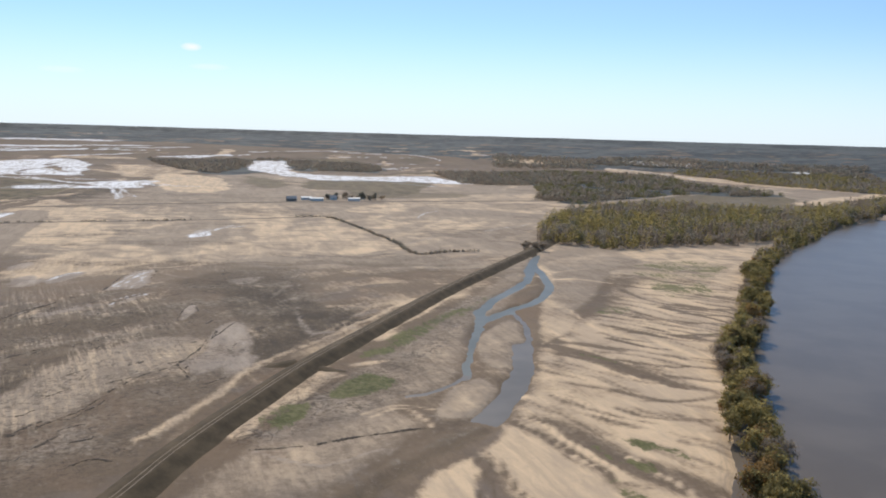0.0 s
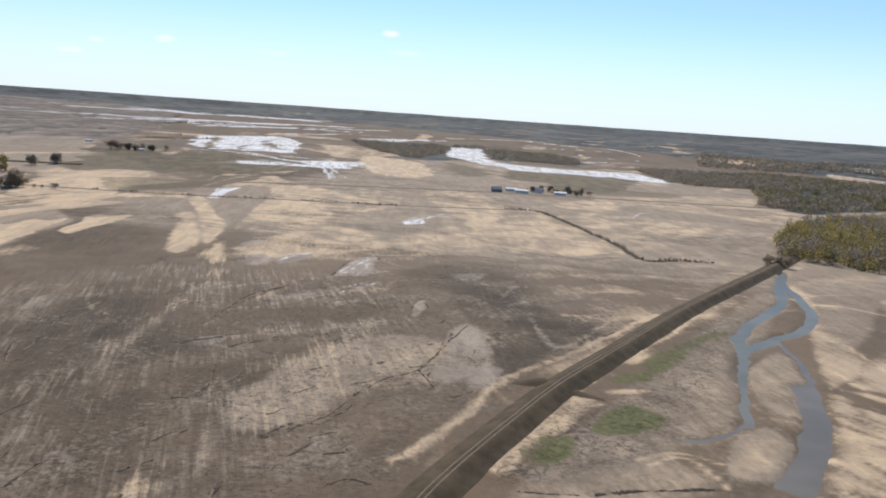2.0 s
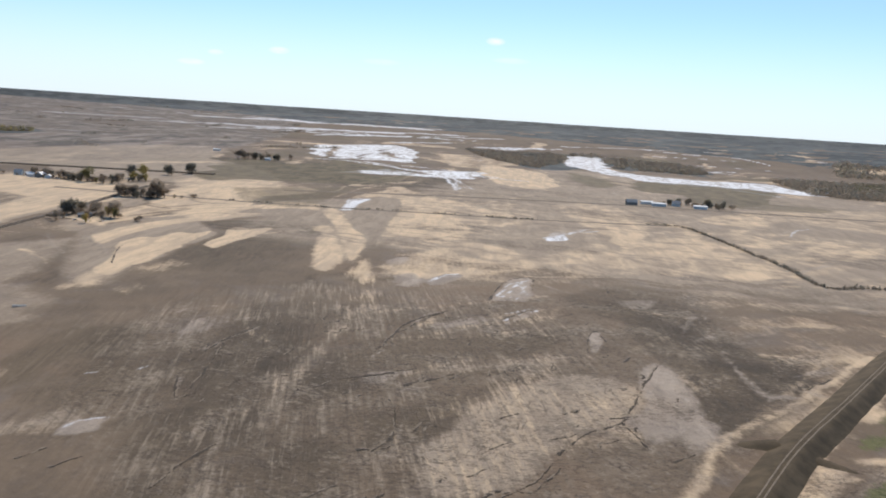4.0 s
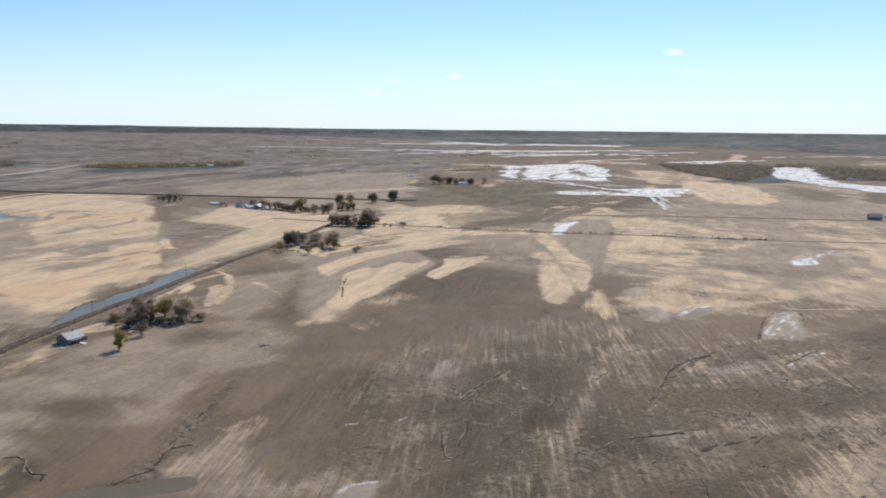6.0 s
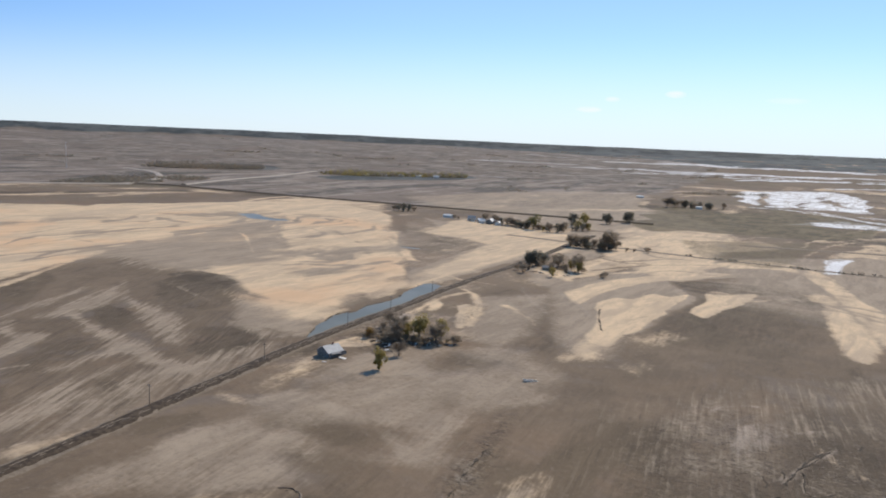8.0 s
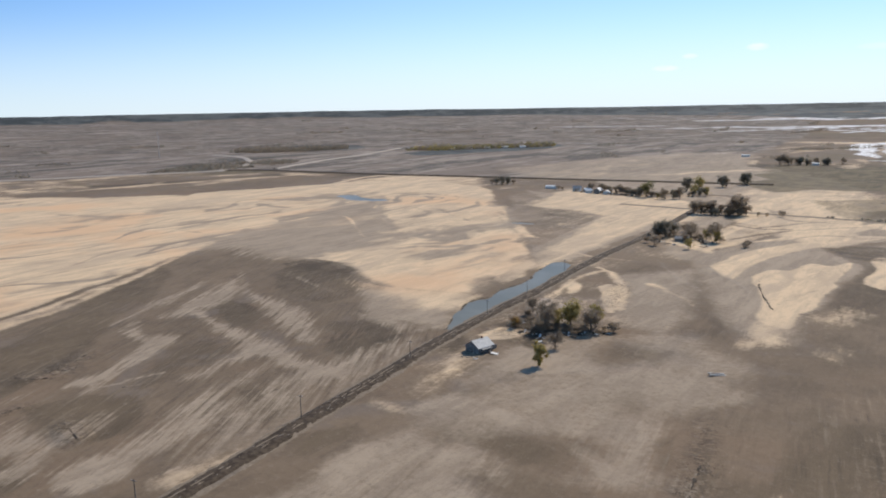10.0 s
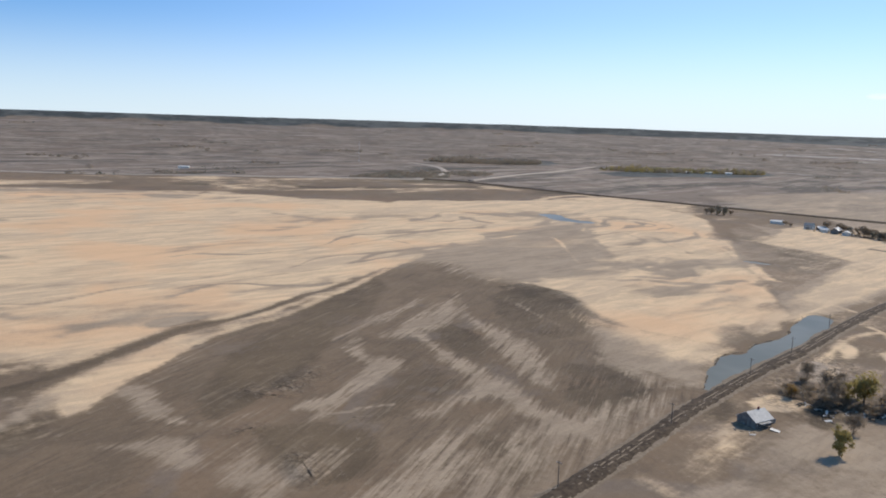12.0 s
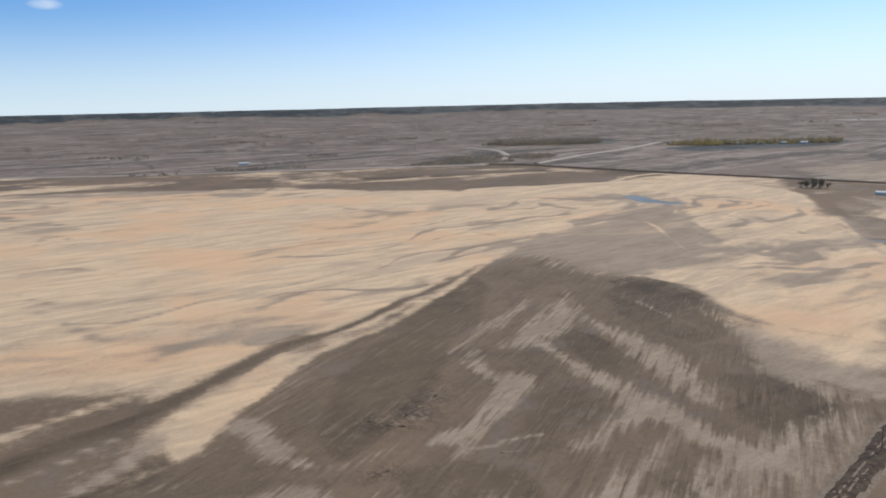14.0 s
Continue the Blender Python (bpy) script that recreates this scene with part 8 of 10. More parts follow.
GRAVEL = simple("pale_gravel", (0.30, 0.25, 0.2), (0.42, 0.36, 0.3), 0.4, bump=0.3)
ASPHALT = simple("silted_asphalt", (0.042, 0.029, 0.019), (0.10, 0.073, 0.05), 0.4, bump=0.5)
SLAB = simple("broken_concrete", (0.13, 0.105, 0.08), (0.26, 0.215, 0.17), 1.5, vary=0.4)
WHITE_WALL = simple("weathered_white_siding", (0.62, 0.585, 0.52), (0.80, 0.76, 0.69), 1.4, 0.7, vary=0.3)
GREY_WALL = simple("weathered_grey_siding", (0.17, 0.152, 0.128), (0.27, 0.245, 0.21), 1.4, 0.75, vary=0.2)
METAL_ROOF = simple("pale_metal_roof", (0.62, 0.595, 0.55), (0.80, 0.77, 0.72), 0.8, 0.6, 0.0, vary=0.3)
SHINGLE = simple("grey_shingle_roof", (0.25, 0.232, 0.205), (0.39, 0.365, 0.33), 1.0, 0.85, vary=0.4)
RED_WALL = simple("faded_red_barn_boards", (0.16, 0.06, 0.045), (0.24, 0.1, 0.075), 1.0, 0.85, vary=0.3)
GLASS = simple("dark_window_glass", (0.02, 0.025, 0.03), (0.035, 0.04, 0.045), 2.0, 0.08)
WOOD = simple("grey_weathered_wood", (0.12, 0.095, 0.075), (0.22, 0.18, 0.145), 2.5, 0.9, bump=0.3)
STEEL = simple("galvanised_steel", (0.45, 0.46, 0.47), (0.6, 0.61, 0.62), 2.0, 0.45, 0.7)


def part(name, me, parent, label="", m=None):
    """Link a mesh as one part under a thing or another part."""
    ob = new(name, me)
    ob.parent = parent
    if m is not None:
        ob.matrix_basis = m
    if label:
        ob["label"] = label
    return ob


def root(name, m, label, category, group="", kind=""):
    ob = new(name)
    ob.empty_display_size = 0.5
    ob.matrix_basis = m
    return tagged(ob, label, category, group, kind)


def smooth_line(pts, step):
    """Evenly spaced places along a smooth line, with the way across it at each."""
    line = bend(pts, 16)
    d = np.r_[0, np.cumsum(np.hypot(*np.diff(line, axis=0).T))]
    s = np.arange(0, d[-1], step)
    p = np.stack([np.interp(s, d, line[:, 0]), np.interp(s, d, line[:, 1])], 1)
    t = np.gradient(p, axis=0)
    t /= np.linalg.norm(t, axis=1)[:, None]
    return p, np.stack([t[:, 1], -t[:, 0]], 1)


def ribbon(name, pts, step, profile, mat, rag=0.0, seed=1, base=None, jitter=0.0, broken=0.0, fall=0.0):
    """A strip along a line with a cross-section of (offset, height above the ground) pairs; its edges wander by rag."""
    p, across = smooth_line(pts, step)
    r = np.random.default_rng(seed)
    n = len(profile)
    wob = np.stack([np.convolve(r.normal(0, 1, len(p) + 8), np.ones(9) / 4, "valid") for _ in range(2)], 1)
    fine = r.normal(0, 1, (len(p), n))
    sink = np.convolve(r.normal(0, 1, len(p) + 4), np.ones(5) / 2.2, "valid")
    verts = []
    for i in range(len(p)):
        for k, (off, h) in enumerate(profile):
            o = off + rag * (wob[i, 0] if off < 0 else wob[i, 1]) * (1 if k in (0, n - 1) else 0.35)
            x, y = p[i] + across[i] * o
            z = (height(x, y) if base is None else base) + h - fall * i / len(p) - broken * max(0.0, sink[i]) + jitter * fine[i, k] * (0 if k in (0, n - 1) else 1)
            verts.append((x, y, z))
    faces = [(i * n + k, (i + 1) * n + k, (i + 1) * n + k + 1, i * n + k + 1) for i in range(len(p) - 1) for k in range(n - 1)]
    return mesh(name, verts, [f[::-1] for f in faces], mat, True)


# ---- levee with its two-track lane ----
LEVEE = (-403, -1316, -279, -678, -155, -40, -122, 130, -103, 220, -95, 270, -82, 325, -66, 384, -42, 452, -6, 555, 30, 645, 84, 775, 120, 868, 150, 960)
levee = tagged(new("levee", ribbon("levee", LEVEE, 2.0, [(-11.5, -0.9), (-9.8, 0.15), (-8, 0.9), (-6, 2.0), (-4, 3.1), (-2.6, 3.6), (-1.5, 3.7), (0, 3.67), (1.5, 3.7), (2.6, 3.55), (4.5, 2.4), (6.5, 1.2), (8.2, 0.35), (9.5, -0.2), (11, -0.9)],
                                   LEVEE_EARTH, 0.04, 2, base=0.0)), "long brown earth levee with a two-track lane on top", "levee", kind="structure")
for off, seed in ((-0.95, 4), (0.95, 5)):
    part("wheel_track", ribbon("wheel_track", LEVEE, 2.0, [(off - 0.28, 3.76), (off, 3.82), (off + 0.28, 3.76)], TRACK, 0.1, seed, base=0.0), levee, "pale bare wheel track")
part("ramp", ribbon("ramp", (-72, 382, -64, 380, -56, 377, -44, 374, -34, 372), 1.5, [(-13, -2.0), (-8, -0.2), (-3, 1.9), (0, 2.2), (3, 1.9), (8, -0.2), (13, -2.0)], LEVEE_EARTH, 0.7, 6, base=0.0, jitter=0.05, fall=3.4), levee, "low earth ramp crossing the levee toe")
part("ramp", ribbon("ramp", (-74, 386, -82, 383, -90, 379, -98, 376), 1.5, [(-12, -2.0), (-7, -0.2), (-3, 1.9), (0, 2.2), (3, 1.9), (7, -0.2), (12, -2.0)], LEVEE_EARTH, 0.7, 7, base=0.0, jitter=0.05, fall=3.4), levee, "low earth ramp crossing the levee toe")

# ---- road on its low bank, and far roads ----
ROAD = (-300, -240, -400, -40, -470, 100, -506, 172, -530, 217, -555, 264, -582, 315, -609, 372, -634, 430, -655, 473, -688, 545, -720, 624, -760, 715, -800, 800, -846, 905)
road = tagged(new("road", ribbon("road", ROAD, 2.0, [(-5.2, -0.5), (-4.2, 0.3), (-2.9, 0.75), (-1.1, 0.85), (1.1, 0.85), (2.9, 0.75), (4.2, 0.3), (5.2, -0.5)], ASPHALT, 0.9, 8, base=0.0, jitter=0.07)),
              "narrow dark country road on a low silted bank", "road", kind="structure")
part("shoulder", ribbon("shoulder", ROAD, 2.0, [(-6.8, -0.4), (-5.6, 0.12), (-3.4, 0.5), (-2.6, 0.3)], TRACK, 1.0, 9, base=0.0, jitter=0.06), road, "pale silted verge")
part("shoulder", ribbon("shoulder", ROAD, 2.0, [(2.6, 0.3), (3.4, 0.5), (5.6, 0.12), (6.8, -0.4)], TRACK, 1.0, 10, base=0.0, jitter=0.06), road, "pale silted verge")
for off, seed in ((-1.0, 12), (0.9, 13)):
    part("rut", ribbon("rut", ROAD, 2.0, [(off - 0.35, 0.9), (off, 0.92), (off + 0.35, 0.9)], TRACK, 0.25, seed, base=0.0, broken=0.25), road, "pale worn wheel rut")
rng = random.Random(11)
slab_mesh = []
for k in range(3):
    bm = bmesh.new()
    bmesh.ops.create_cube(bm, size=1.0)
    for v in bm.verts:
        v.co = Vector((v.co.x * 2.2 + rng.uniform(-0.3, 0.3), v.co.y * 0.8 + rng.uniform(-0.15, 0.15), v.co.z * 0.25 + rng.uniform(-0.03, 0.03)))
    me = bpy.data.meshes.new("slab")
    bm.to_mesh(me)
    bm.free()
    me.materials.append(SLAB)
    slab_mesh.append(me)
line, across = smooth_line(ROAD[4:], 1.0)
for i in range(90):
    k = rng.randrange(45, 330)
    o = rng.gauss(0, 1.7)
    x, y = line[k] + across[k] * o
    turn = math.degrees(math.atan2(-across[k][0], across[k][1])) + rng.gauss(0, 14)
    part("slab", rng.choice(slab_mesh), road, m=pose(x, y, 0.9, rng.uniform(-4, 4), rng.uniform(-4, 4), turn) @ Matrix.Scale(rng.uniform(0.3, 0.7), 4))

FAR_ROADS = (((-1850, 660, -1830, 700, -1755, 736, -1578, 804, -1387, 890, -1192, 981, -900, 1120), 5, 1.6, "dark straight road embankment across the plain"),
             ((-1815, 753, -1930, 880, -2027, 1002, -2121, 1135, -2350, 1400), 5, 1.6, "pale lane leading off the far road"),
             ((-2250, -700, -2098, -268, -1988, 47, -1921, 369, -1845, 655), 5, 1.6, "pale gravel road along the far edge of the sand"),
             ((-1850, 640, -2000, 760, -2160, 830, -2330, 870, -2500, 860), 6, 1.2, "curving gravel slip road on the plain"),
             ((-900, 800, -691, 852, -594, 882, -484, 925, -322, 988, -180, 1060), 3, 0.4, "faint dirt farm lane through the fields"),
             ((-700, 1010, -480, 1160, -260, 1268, -80, 1330, 120, 1400, 240, 1440), 4, 0.7, "farm road past the white barns"))
for k, (pts, half, h, label) in enumerate(FAR_ROADS):
    tagged(new("road", ribbon("road", pts, 8.0, [(-half - 3, -0.6), (-half, h), (0, h + 0.1), (half, h), (half + 3, -0.6)], GRAVEL if k in (1, 2, 3) else TRACK if k > 3 else ASPHALT, 0.8, 20 + k)), label, "road", kind="structure")

# ---- crumbling cut banks along the scours ----
def inside(x, y, pts):
    p = np.array(pts, float).reshape(-1, 2)
    c = np.zeros(np.shape(x), bool)
    for a, b in zip(p, np.roll(p, -1, 0)):
        if a[1] != b[1]:
            c ^= ((y > a[1]) != (y > b[1])) & (x < a[0] + (y - a[1]) / (b[1] - a[1]) * (b[0] - a[0]))
    return c


CUTS = (
        (-165, 282, -161, 290, -153, 305, -150, 319, -148, 341, -142, 364, -133, 378, -131, 414, -130, 437, -128, 471),
        (-133, 378, -119, 357),
        (-198, 266, -197, 275),
        (-195, 242, -192, 248, -189, 254),
        (-151, 270, -147, 285),
        (-257, 366, -243, 380, -235, 394),
        (-261, 410, -266, 445, -268, 477, -259, 509),
        (-215, 303, -207, 311, -206, 318),
        (-220, 222, -221, 234, -221, 247),
        (-223, 507, -213, 550),
        (-244, 544, -254, 610, -241, 638, -229, 600),
        (-110, 350, -103, 361),
        (-164, 468, -170, 501, -168, 515, -159, 494),
        (-304, 321, -313, 345, -331, 382),
        (-130, 258, -124, 264, -116, 263),
        (-59, 465, -45, 494),
        (-433, 221, -427, 224, -416, 220, -409, 222, -402, 218),
        (-383, 220, -382, 232, -380, 246),
        (-330, 366, -335, 394, -334, 414),
        (-319, 333, -301, 310),
        (-259, 409, -265, 440, -269, 472, -260, 502),
        (-245, 377, -237, 392),
        (-228, 372, -223, 384, -216, 393),
        (-214, 391, -211, 403),
        (-391, 261, -386, 270),
        (-382, 247, -398, 269, -416, 301),
        (-597, 328, -625, 358, -639, 378, -640, 394, -651, 411, -656, 436, -669, 456, -692, 489),
        (-71, 276, -51, 281, -34, 290, -7, 302),
        (-330, 362, -333, 384, -334, 413),
        (-258, 248, -261, 267, -261, 284),
        (-232, 227, -236, 242),
        (-559, 553, -534, 519, -511, 493),
        (-657, 132, -650, 138, -646, 144),
        (-655, 145, -664, 157, -674, 165),
        (-612, 122, -614, 129),
        (-579, 141, -572, 141, -566, 141),
        (-613, 168, -611, 175),
        (-166, 283, -161, 297, -150, 304, -146, 325),
        (-151, 261, -151, 276, -147, 283),
        (-210, 305, -210, 324, -222, 350),
        (-265, 462, -263, 486, -259, 502),
        (-252, 365, -247, 377, -238, 386),
        (-228, 372, -221, 384, -217, 393, -211, 402),
        (-385, 218, -383, 232, -380, 247),
        (-429, 222, -422, 222, -411, 220, -408, 222, -404, 219),)

CUT = simple("damp_cut_soil", (0.046, 0.035, 0.026), (0.088, 0.068, 0.05), 2.0, bump=0.4)
RIM = simple("pale_dried_silt", (0.17, 0.13, 0.09), (0.26, 0.205, 0.15), 1.0)
for k, pts in enumerate(CUTS):
    cut = tagged(new("cut_bank", ribbon("cut_bank", pts, 0.9, [(-0.7, -0.2), (-0.3, 0.14), (0.0, 0.2), (0.3, 0.0), (0.6, -0.15)], CUT, 1.3, 40 + k, jitter=0.08, broken=0.2)),
                 "crumbling dark cut bank where floodwater scoured the soil", "bank", kind="structure")
    part("silt_rim", ribbon("silt_rim", pts, 0.9, [(-1.3, -0.12), (-0.9, 0.04), (-0.5, 0.07), (-0.3, -0.05)], RIM, 0.8, 40 + k, jitter=0.05, broken=0.6), cut, "pale dried silt along the edge")

# small broken ledges all over the torn field
crng = random.Random(21)
TORN = (-330, 215, -350, 330, -330, 430, -250, 560, -180, 640, -100, 520, -110, 400, -130, 300, -150, 225)
for k in range(150):
    x, y = crng.uniform(-350, -100), crng.uniform(215, 640)
    if not inside(x, y, TORN):
        continue
    a, n = radians(crng.gauss(78, 22)), crng.uniform(3, 13)
    pts = []
    for i in range(4):
        pts += [x + n * i / 3 * math.cos(a) + crng.gauss(0, 0.7), y + n * i / 3 * math.sin(a) + crng.gauss(0, 0.7)]
    cut = tagged(new("cut_bank", ribbon("cut_bank", tuple(pts), 0.8, [(-0.6, -0.2), (-0.25, 0.1), (0.0, 0.16), (0.25, 0.0), (0.5, -0.15)], CUT, 0.9, 300 + k, jitter=0.08, broken=0.15)),
                 "short broken soil ledge in the torn field", "bank", kind="structure")
    part("silt_rim", ribbon("silt_rim", tuple(pts), 0.8, [(-1.5, -0.12), (-1.0, 0.04), (-0.5, 0.08), (-0.3, -0.05)], RIM, 0.9, 300 + k, jitter=0.05, broken=0.4), cut, "pale dried silt along the edge")


# ---- trees ----
def quads_mesh(name, centres, sizes, mat, rng, thin=1.0, up=0.0, out=None):
    """Many small leaf sprays as loose quads, each turned its own way."""
    n = len(centres)
    a = rng.normal(0, 1, (n, 3))
    a[:, 2] += up
    a /= np.linalg.norm(a, axis=1)[:, None]
    face = rng.normal(0, 1, (n, 3)) if out is None else out + rng.normal(0, 0.45, (n, 3))
    b = np.cross(a, face)
    if out is not None:
        a = np.cross(b, face)
        a /= np.linalg.norm(a, axis=1)[:, None]
    b /= np.linalg.norm(b, axis=1)[:, None]
    s = np.asarray(sizes).reshape(-1, 1)
    a, b = a * s * 0.5, b * s * 0.5 * thin
    v = np.stack([centres - a * 1.2, centres + b * rng.uniform(0.7, 1.1, (n, 1)), centres + a * 1.2, centres - b * rng.uniform(0.7, 1.1, (n, 1))], 1).reshape(-1, 3)
    me = bpy.data.meshes.new(name)
    me.vertices.add(n * 4)
    me.vertices.foreach_set("co", v.astype(np.float32).ravel())
    me.loops.add(n * 4)
    me.loops.foreach_set("vertex_index", np.arange(n * 4, dtype=np.int32))
    me.polygons.add(n)
    me.polygons.foreach_set("loop_start", np.arange(0, n * 4, 4, dtype=np.int32))
    me.update(calc_edges=True)
    me.materials.append(mat)
    return me


def limb(verts, faces, a, b, ra, rb, sides=5):
    a, b = Vector(a), Vector(b)
    q = (b - a).to_track_quat("Z", "Y").to_matrix()
    i0 = len(verts)
    for p, r in ((a, ra), (b, rb)):
        for k in range(sides):
            t = 2 * math.pi * k / sides
            verts.append(p + q @ Vector((r * math.cos(t), r * math.sin(t), 0)))
    for k in range(sides):
        faces.append((i0 + k, i0 + (k + 1) % sides, i0 + sides + (k + 1) % sides, i0 + sides + k))


def build_tree(seed, tall, wide, mat, label, leaves=520, leaf=0.75, low=0.25, bare=False, name="tree"):
    """A tapered trunk with limbs, and a crown of leaf sprays in uneven clumps. Stands at the origin."""
    r = np.random.default_rng(seed)
    verts, faces, tips = [], [], []
    lean = r.normal(0, 0.02 * tall, 2)
    top = Vector((lean[0], lean[1], tall * 0.62))
    mid = Vector((lean[0] * 0.4 + r.normal(0, 0.2), lean[1] * 0.4, tall * 0.3))
    rad = tall * 0.024
    limb(verts, faces, (0, 0, -0.4), mid, rad * 1.25, rad * 0.9, 7)
    limb(verts, faces, mid, top, rad * 0.9, rad * 0.35, 6)
    for k in range(11 if bare else 9):
        s = r.uniform(0.1, 1.0)
        p = mid.lerp(top, s)
        t = r.uniform(0, 2 * math.pi)
        reach_out = wide * 0.5 * r.uniform(0.55, 0.95) * (1.05 - 0.5 * s)
        tip = Vector((p.x + math.cos(t) * reach_out, p.y + math.sin(t) * reach_out, min(tall * 0.93, p.z + tall * r.uniform(0.12, 0.32))))
        limb(verts, faces, p, tip, rad * 0.4, rad * 0.1, 4)
        tips.append(tip)
        for j in range(3 if bare else 1):
            q = p.lerp(tip, r.uniform(0.4, 0.8))
            e = q + Vector((*r.normal(0, wide * 0.13, 2), abs(r.normal(0, tall * 0.1))))
            limb(verts, faces, q, e, rad * 0.18, rad * 0.05, 3)
            tips.append(e)
    mean = tall * (1 + low) / 2
    side = r.normal(0, 0.22, (8, 3))           # the crown bulges and thins unevenly
    for k in range(30):
        d = Vector(r.normal(0, 1, 3)).normalized() * r.uniform(0.4, 0.95)
        d += Vector(side[k % 8])
        z = mean + d.z * tall * (1 - low) * 0.44
        narrow = min(1.0, 0.45 + 1.1 * max(0.0, z / tall))
        tips.append(Vector((d.x * wide * 0.44 * narrow, d.y * wide * 0.44 * narrow, z)))
    tips = np.array([tuple(t) for t in tips])
    pick = r.integers(0, len(tips), leaves)
    spread = np.array([wide * 0.075, wide * 0.075, tall * 0.055])
    c = tips[pick] + r.normal(0, 1, (leaves, 3)) * spread
    c[:, 2] = np.clip(c[:, 2], tall * low, tall * 1.02)
    ob = new(name)
    tagged(ob, label, name)
    part("trunk", mesh("trunk", verts, faces, BARK, True), ob)
    part("crown", quads_mesh("crown", c, r.uniform(0.6, 1.4, leaves) * leaf * (1.5 if bare else 1.0), mat, r, 0.16 if bare else 0.8, 0.6 if bare else 0.0, None if bare else (c - (0, 0, mean)) / (wide * 0.4, wide * 0.4, tall * 0.4)), ob)
    return ob


PROTOS = {
    "green": [build_tree(100 + k, 14, 12, LEAF_GREEN, "leafy spring-green cottonwood tree", 800, 0.9, 0.06) for k in range(2)],
    "olive": [build_tree(110 + k, 14, 11, LEAF_OLIVE, "olive-yellow tree in thin young leaf", 1100, 0.85, 0.03) for k in range(4)],
    "rust": [build_tree(120 + k, 11, 9, LEAF_RUST, "rust-orange tree on the bank", 560, 0.8, 0.06) for k in range(2)],
    "dark": [build_tree(130 + k, 15, 13, LEAF_DARK, "dense dark green shade tree by the farmyard", 1500, 0.95, 0.02) for k in range(3)],
    "bare": [build_tree(140 + k, 13, 12, TWIG, "bare grey tree without leaves", 1300, 1.2, 0.03, True) for k in range(4)],
    "willow": [build_tree(150, 11, 7, LEAF_OLIVE, "oval olive-green tree standing alone on mud", 2600, 0.6, 0.03)],
    "shrub": [build_tree(160 + k, 4, 6, TWIG, "low bare brown shrub", 420, 0.8, 0.0, True, "shrub") for k in range(2)],
}
used = set()
trng = random.Random(77)


def plant(kind, x, y, tall=None, label="", group="", at=None):
    """A tree of that kind at a place on the ground."""
    proto = PROTOS[kind][trng.randrange(len(PROTOS[kind]))]
    size = {"green": 14, "olive": 14, "rust": 11, "dark": 15, "bare": 13, "willow": 11, "shrub": 4}[kind]
    k = (tall or size * trng.uniform(0.8, 1.15)) / size
    m = pose(x, y, height(x, y) if at is None else at, 0, 0, trng.uniform(0, 360)) @ Matrix.Diagonal((k * trng.uniform(0.9, 1.1), k * trng.uniform(0.9, 1.1), k, 1))
    if proto.name in used:
        ob = copy_thing(proto, m)
    else:
        used.add(proto.name)
        ob, proto.matrix_basis = proto, m
    return tagged(ob, label, "", group)


# by the lone house
plant("willow", -522, 327, 11.5)
for kind, x, y, tall in (("olive", -558, 382, 15), ("olive", -549, 391, 13), ("bare", -570, 377, 13), ("bare", -563, 369, 12), ("bare", -545, 384, 12), ("shrub", -553, 374, 3),
                         ("rust", -575, 358, 7), ("bare", -592, 386, 9), ("bare", -536, 350, 9), ("olive", -566, 388, 9), ("shrub", -583, 364, 4), ("shrub", -578, 372, 4), ("bare", -560, 362, 9), ("olive", -562, 376, 11), ("bare", -578, 384, 10), ("bare", -585, 376, 8), ("shrub", -571, 364, 3), ("shrub", -562, 358, 4), ("shrub", -548, 378, 4), ("shrub", -556, 392, 5)):
    plant(kind, x, y, tall, group="grove by the lone house")
for i in range(16):
    plant("shrub", -535 - 44 * i / 15 + trng.uniform(-3, 3), 392 - 34 * i / 15 + trng.uniform(-5, 5), trng.uniform(2.5, 5), group="brush under the grove")
# the two farmyards along the road
for kind, x, y, tall in (("dark", -717, 645, 15), ("dark", -713, 650, 16), ("bare", -722, 652, 14), ("dark", -714, 663, 12.5), ("bare", -692, 610, 9.5), ("olive", -663, 617, 14), ("olive", -678, 661, 16), ("olive", -663, 654, 17), ("bare", -669, 660, 16),
                         ("bare", -722, 688, 11), ("bare", -690, 655, 12), ("bare", -696, 664, 13), ("shrub", -636, 654, 6.5), ("shrub", -638, 660, 5), ("shrub", -704, 615, 5), ("bare", -700, 626, 8), ("bare", -684, 640, 9), ("shrub", -676, 634, 4)):
    plant(kind, x, y, tall, group="trees of the near farmyard")
for kind, x, y, tall in (("bare", -780, 798, 22), ("bare", -775, 803, 20), ("bare", -763, 817, 20), ("bare", -750, 812, 22), ("bare", -754, 816, 20), ("bare", -792, 796, 14), ("bare", -786, 792, 15), ("dark", -765, 795, 9), ("dark", -772, 799, 9), ("dark", -758, 806, 8),
                         ("bare", -745, 818, 17), ("bare", -768, 809, 15), ("shrub", -735, 824, 6), ("shrub", -728, 828, 5), ("shrub", -715, 835, 6)):
    plant(kind, x, y, tall, group="windbreak behind the near farmyard")
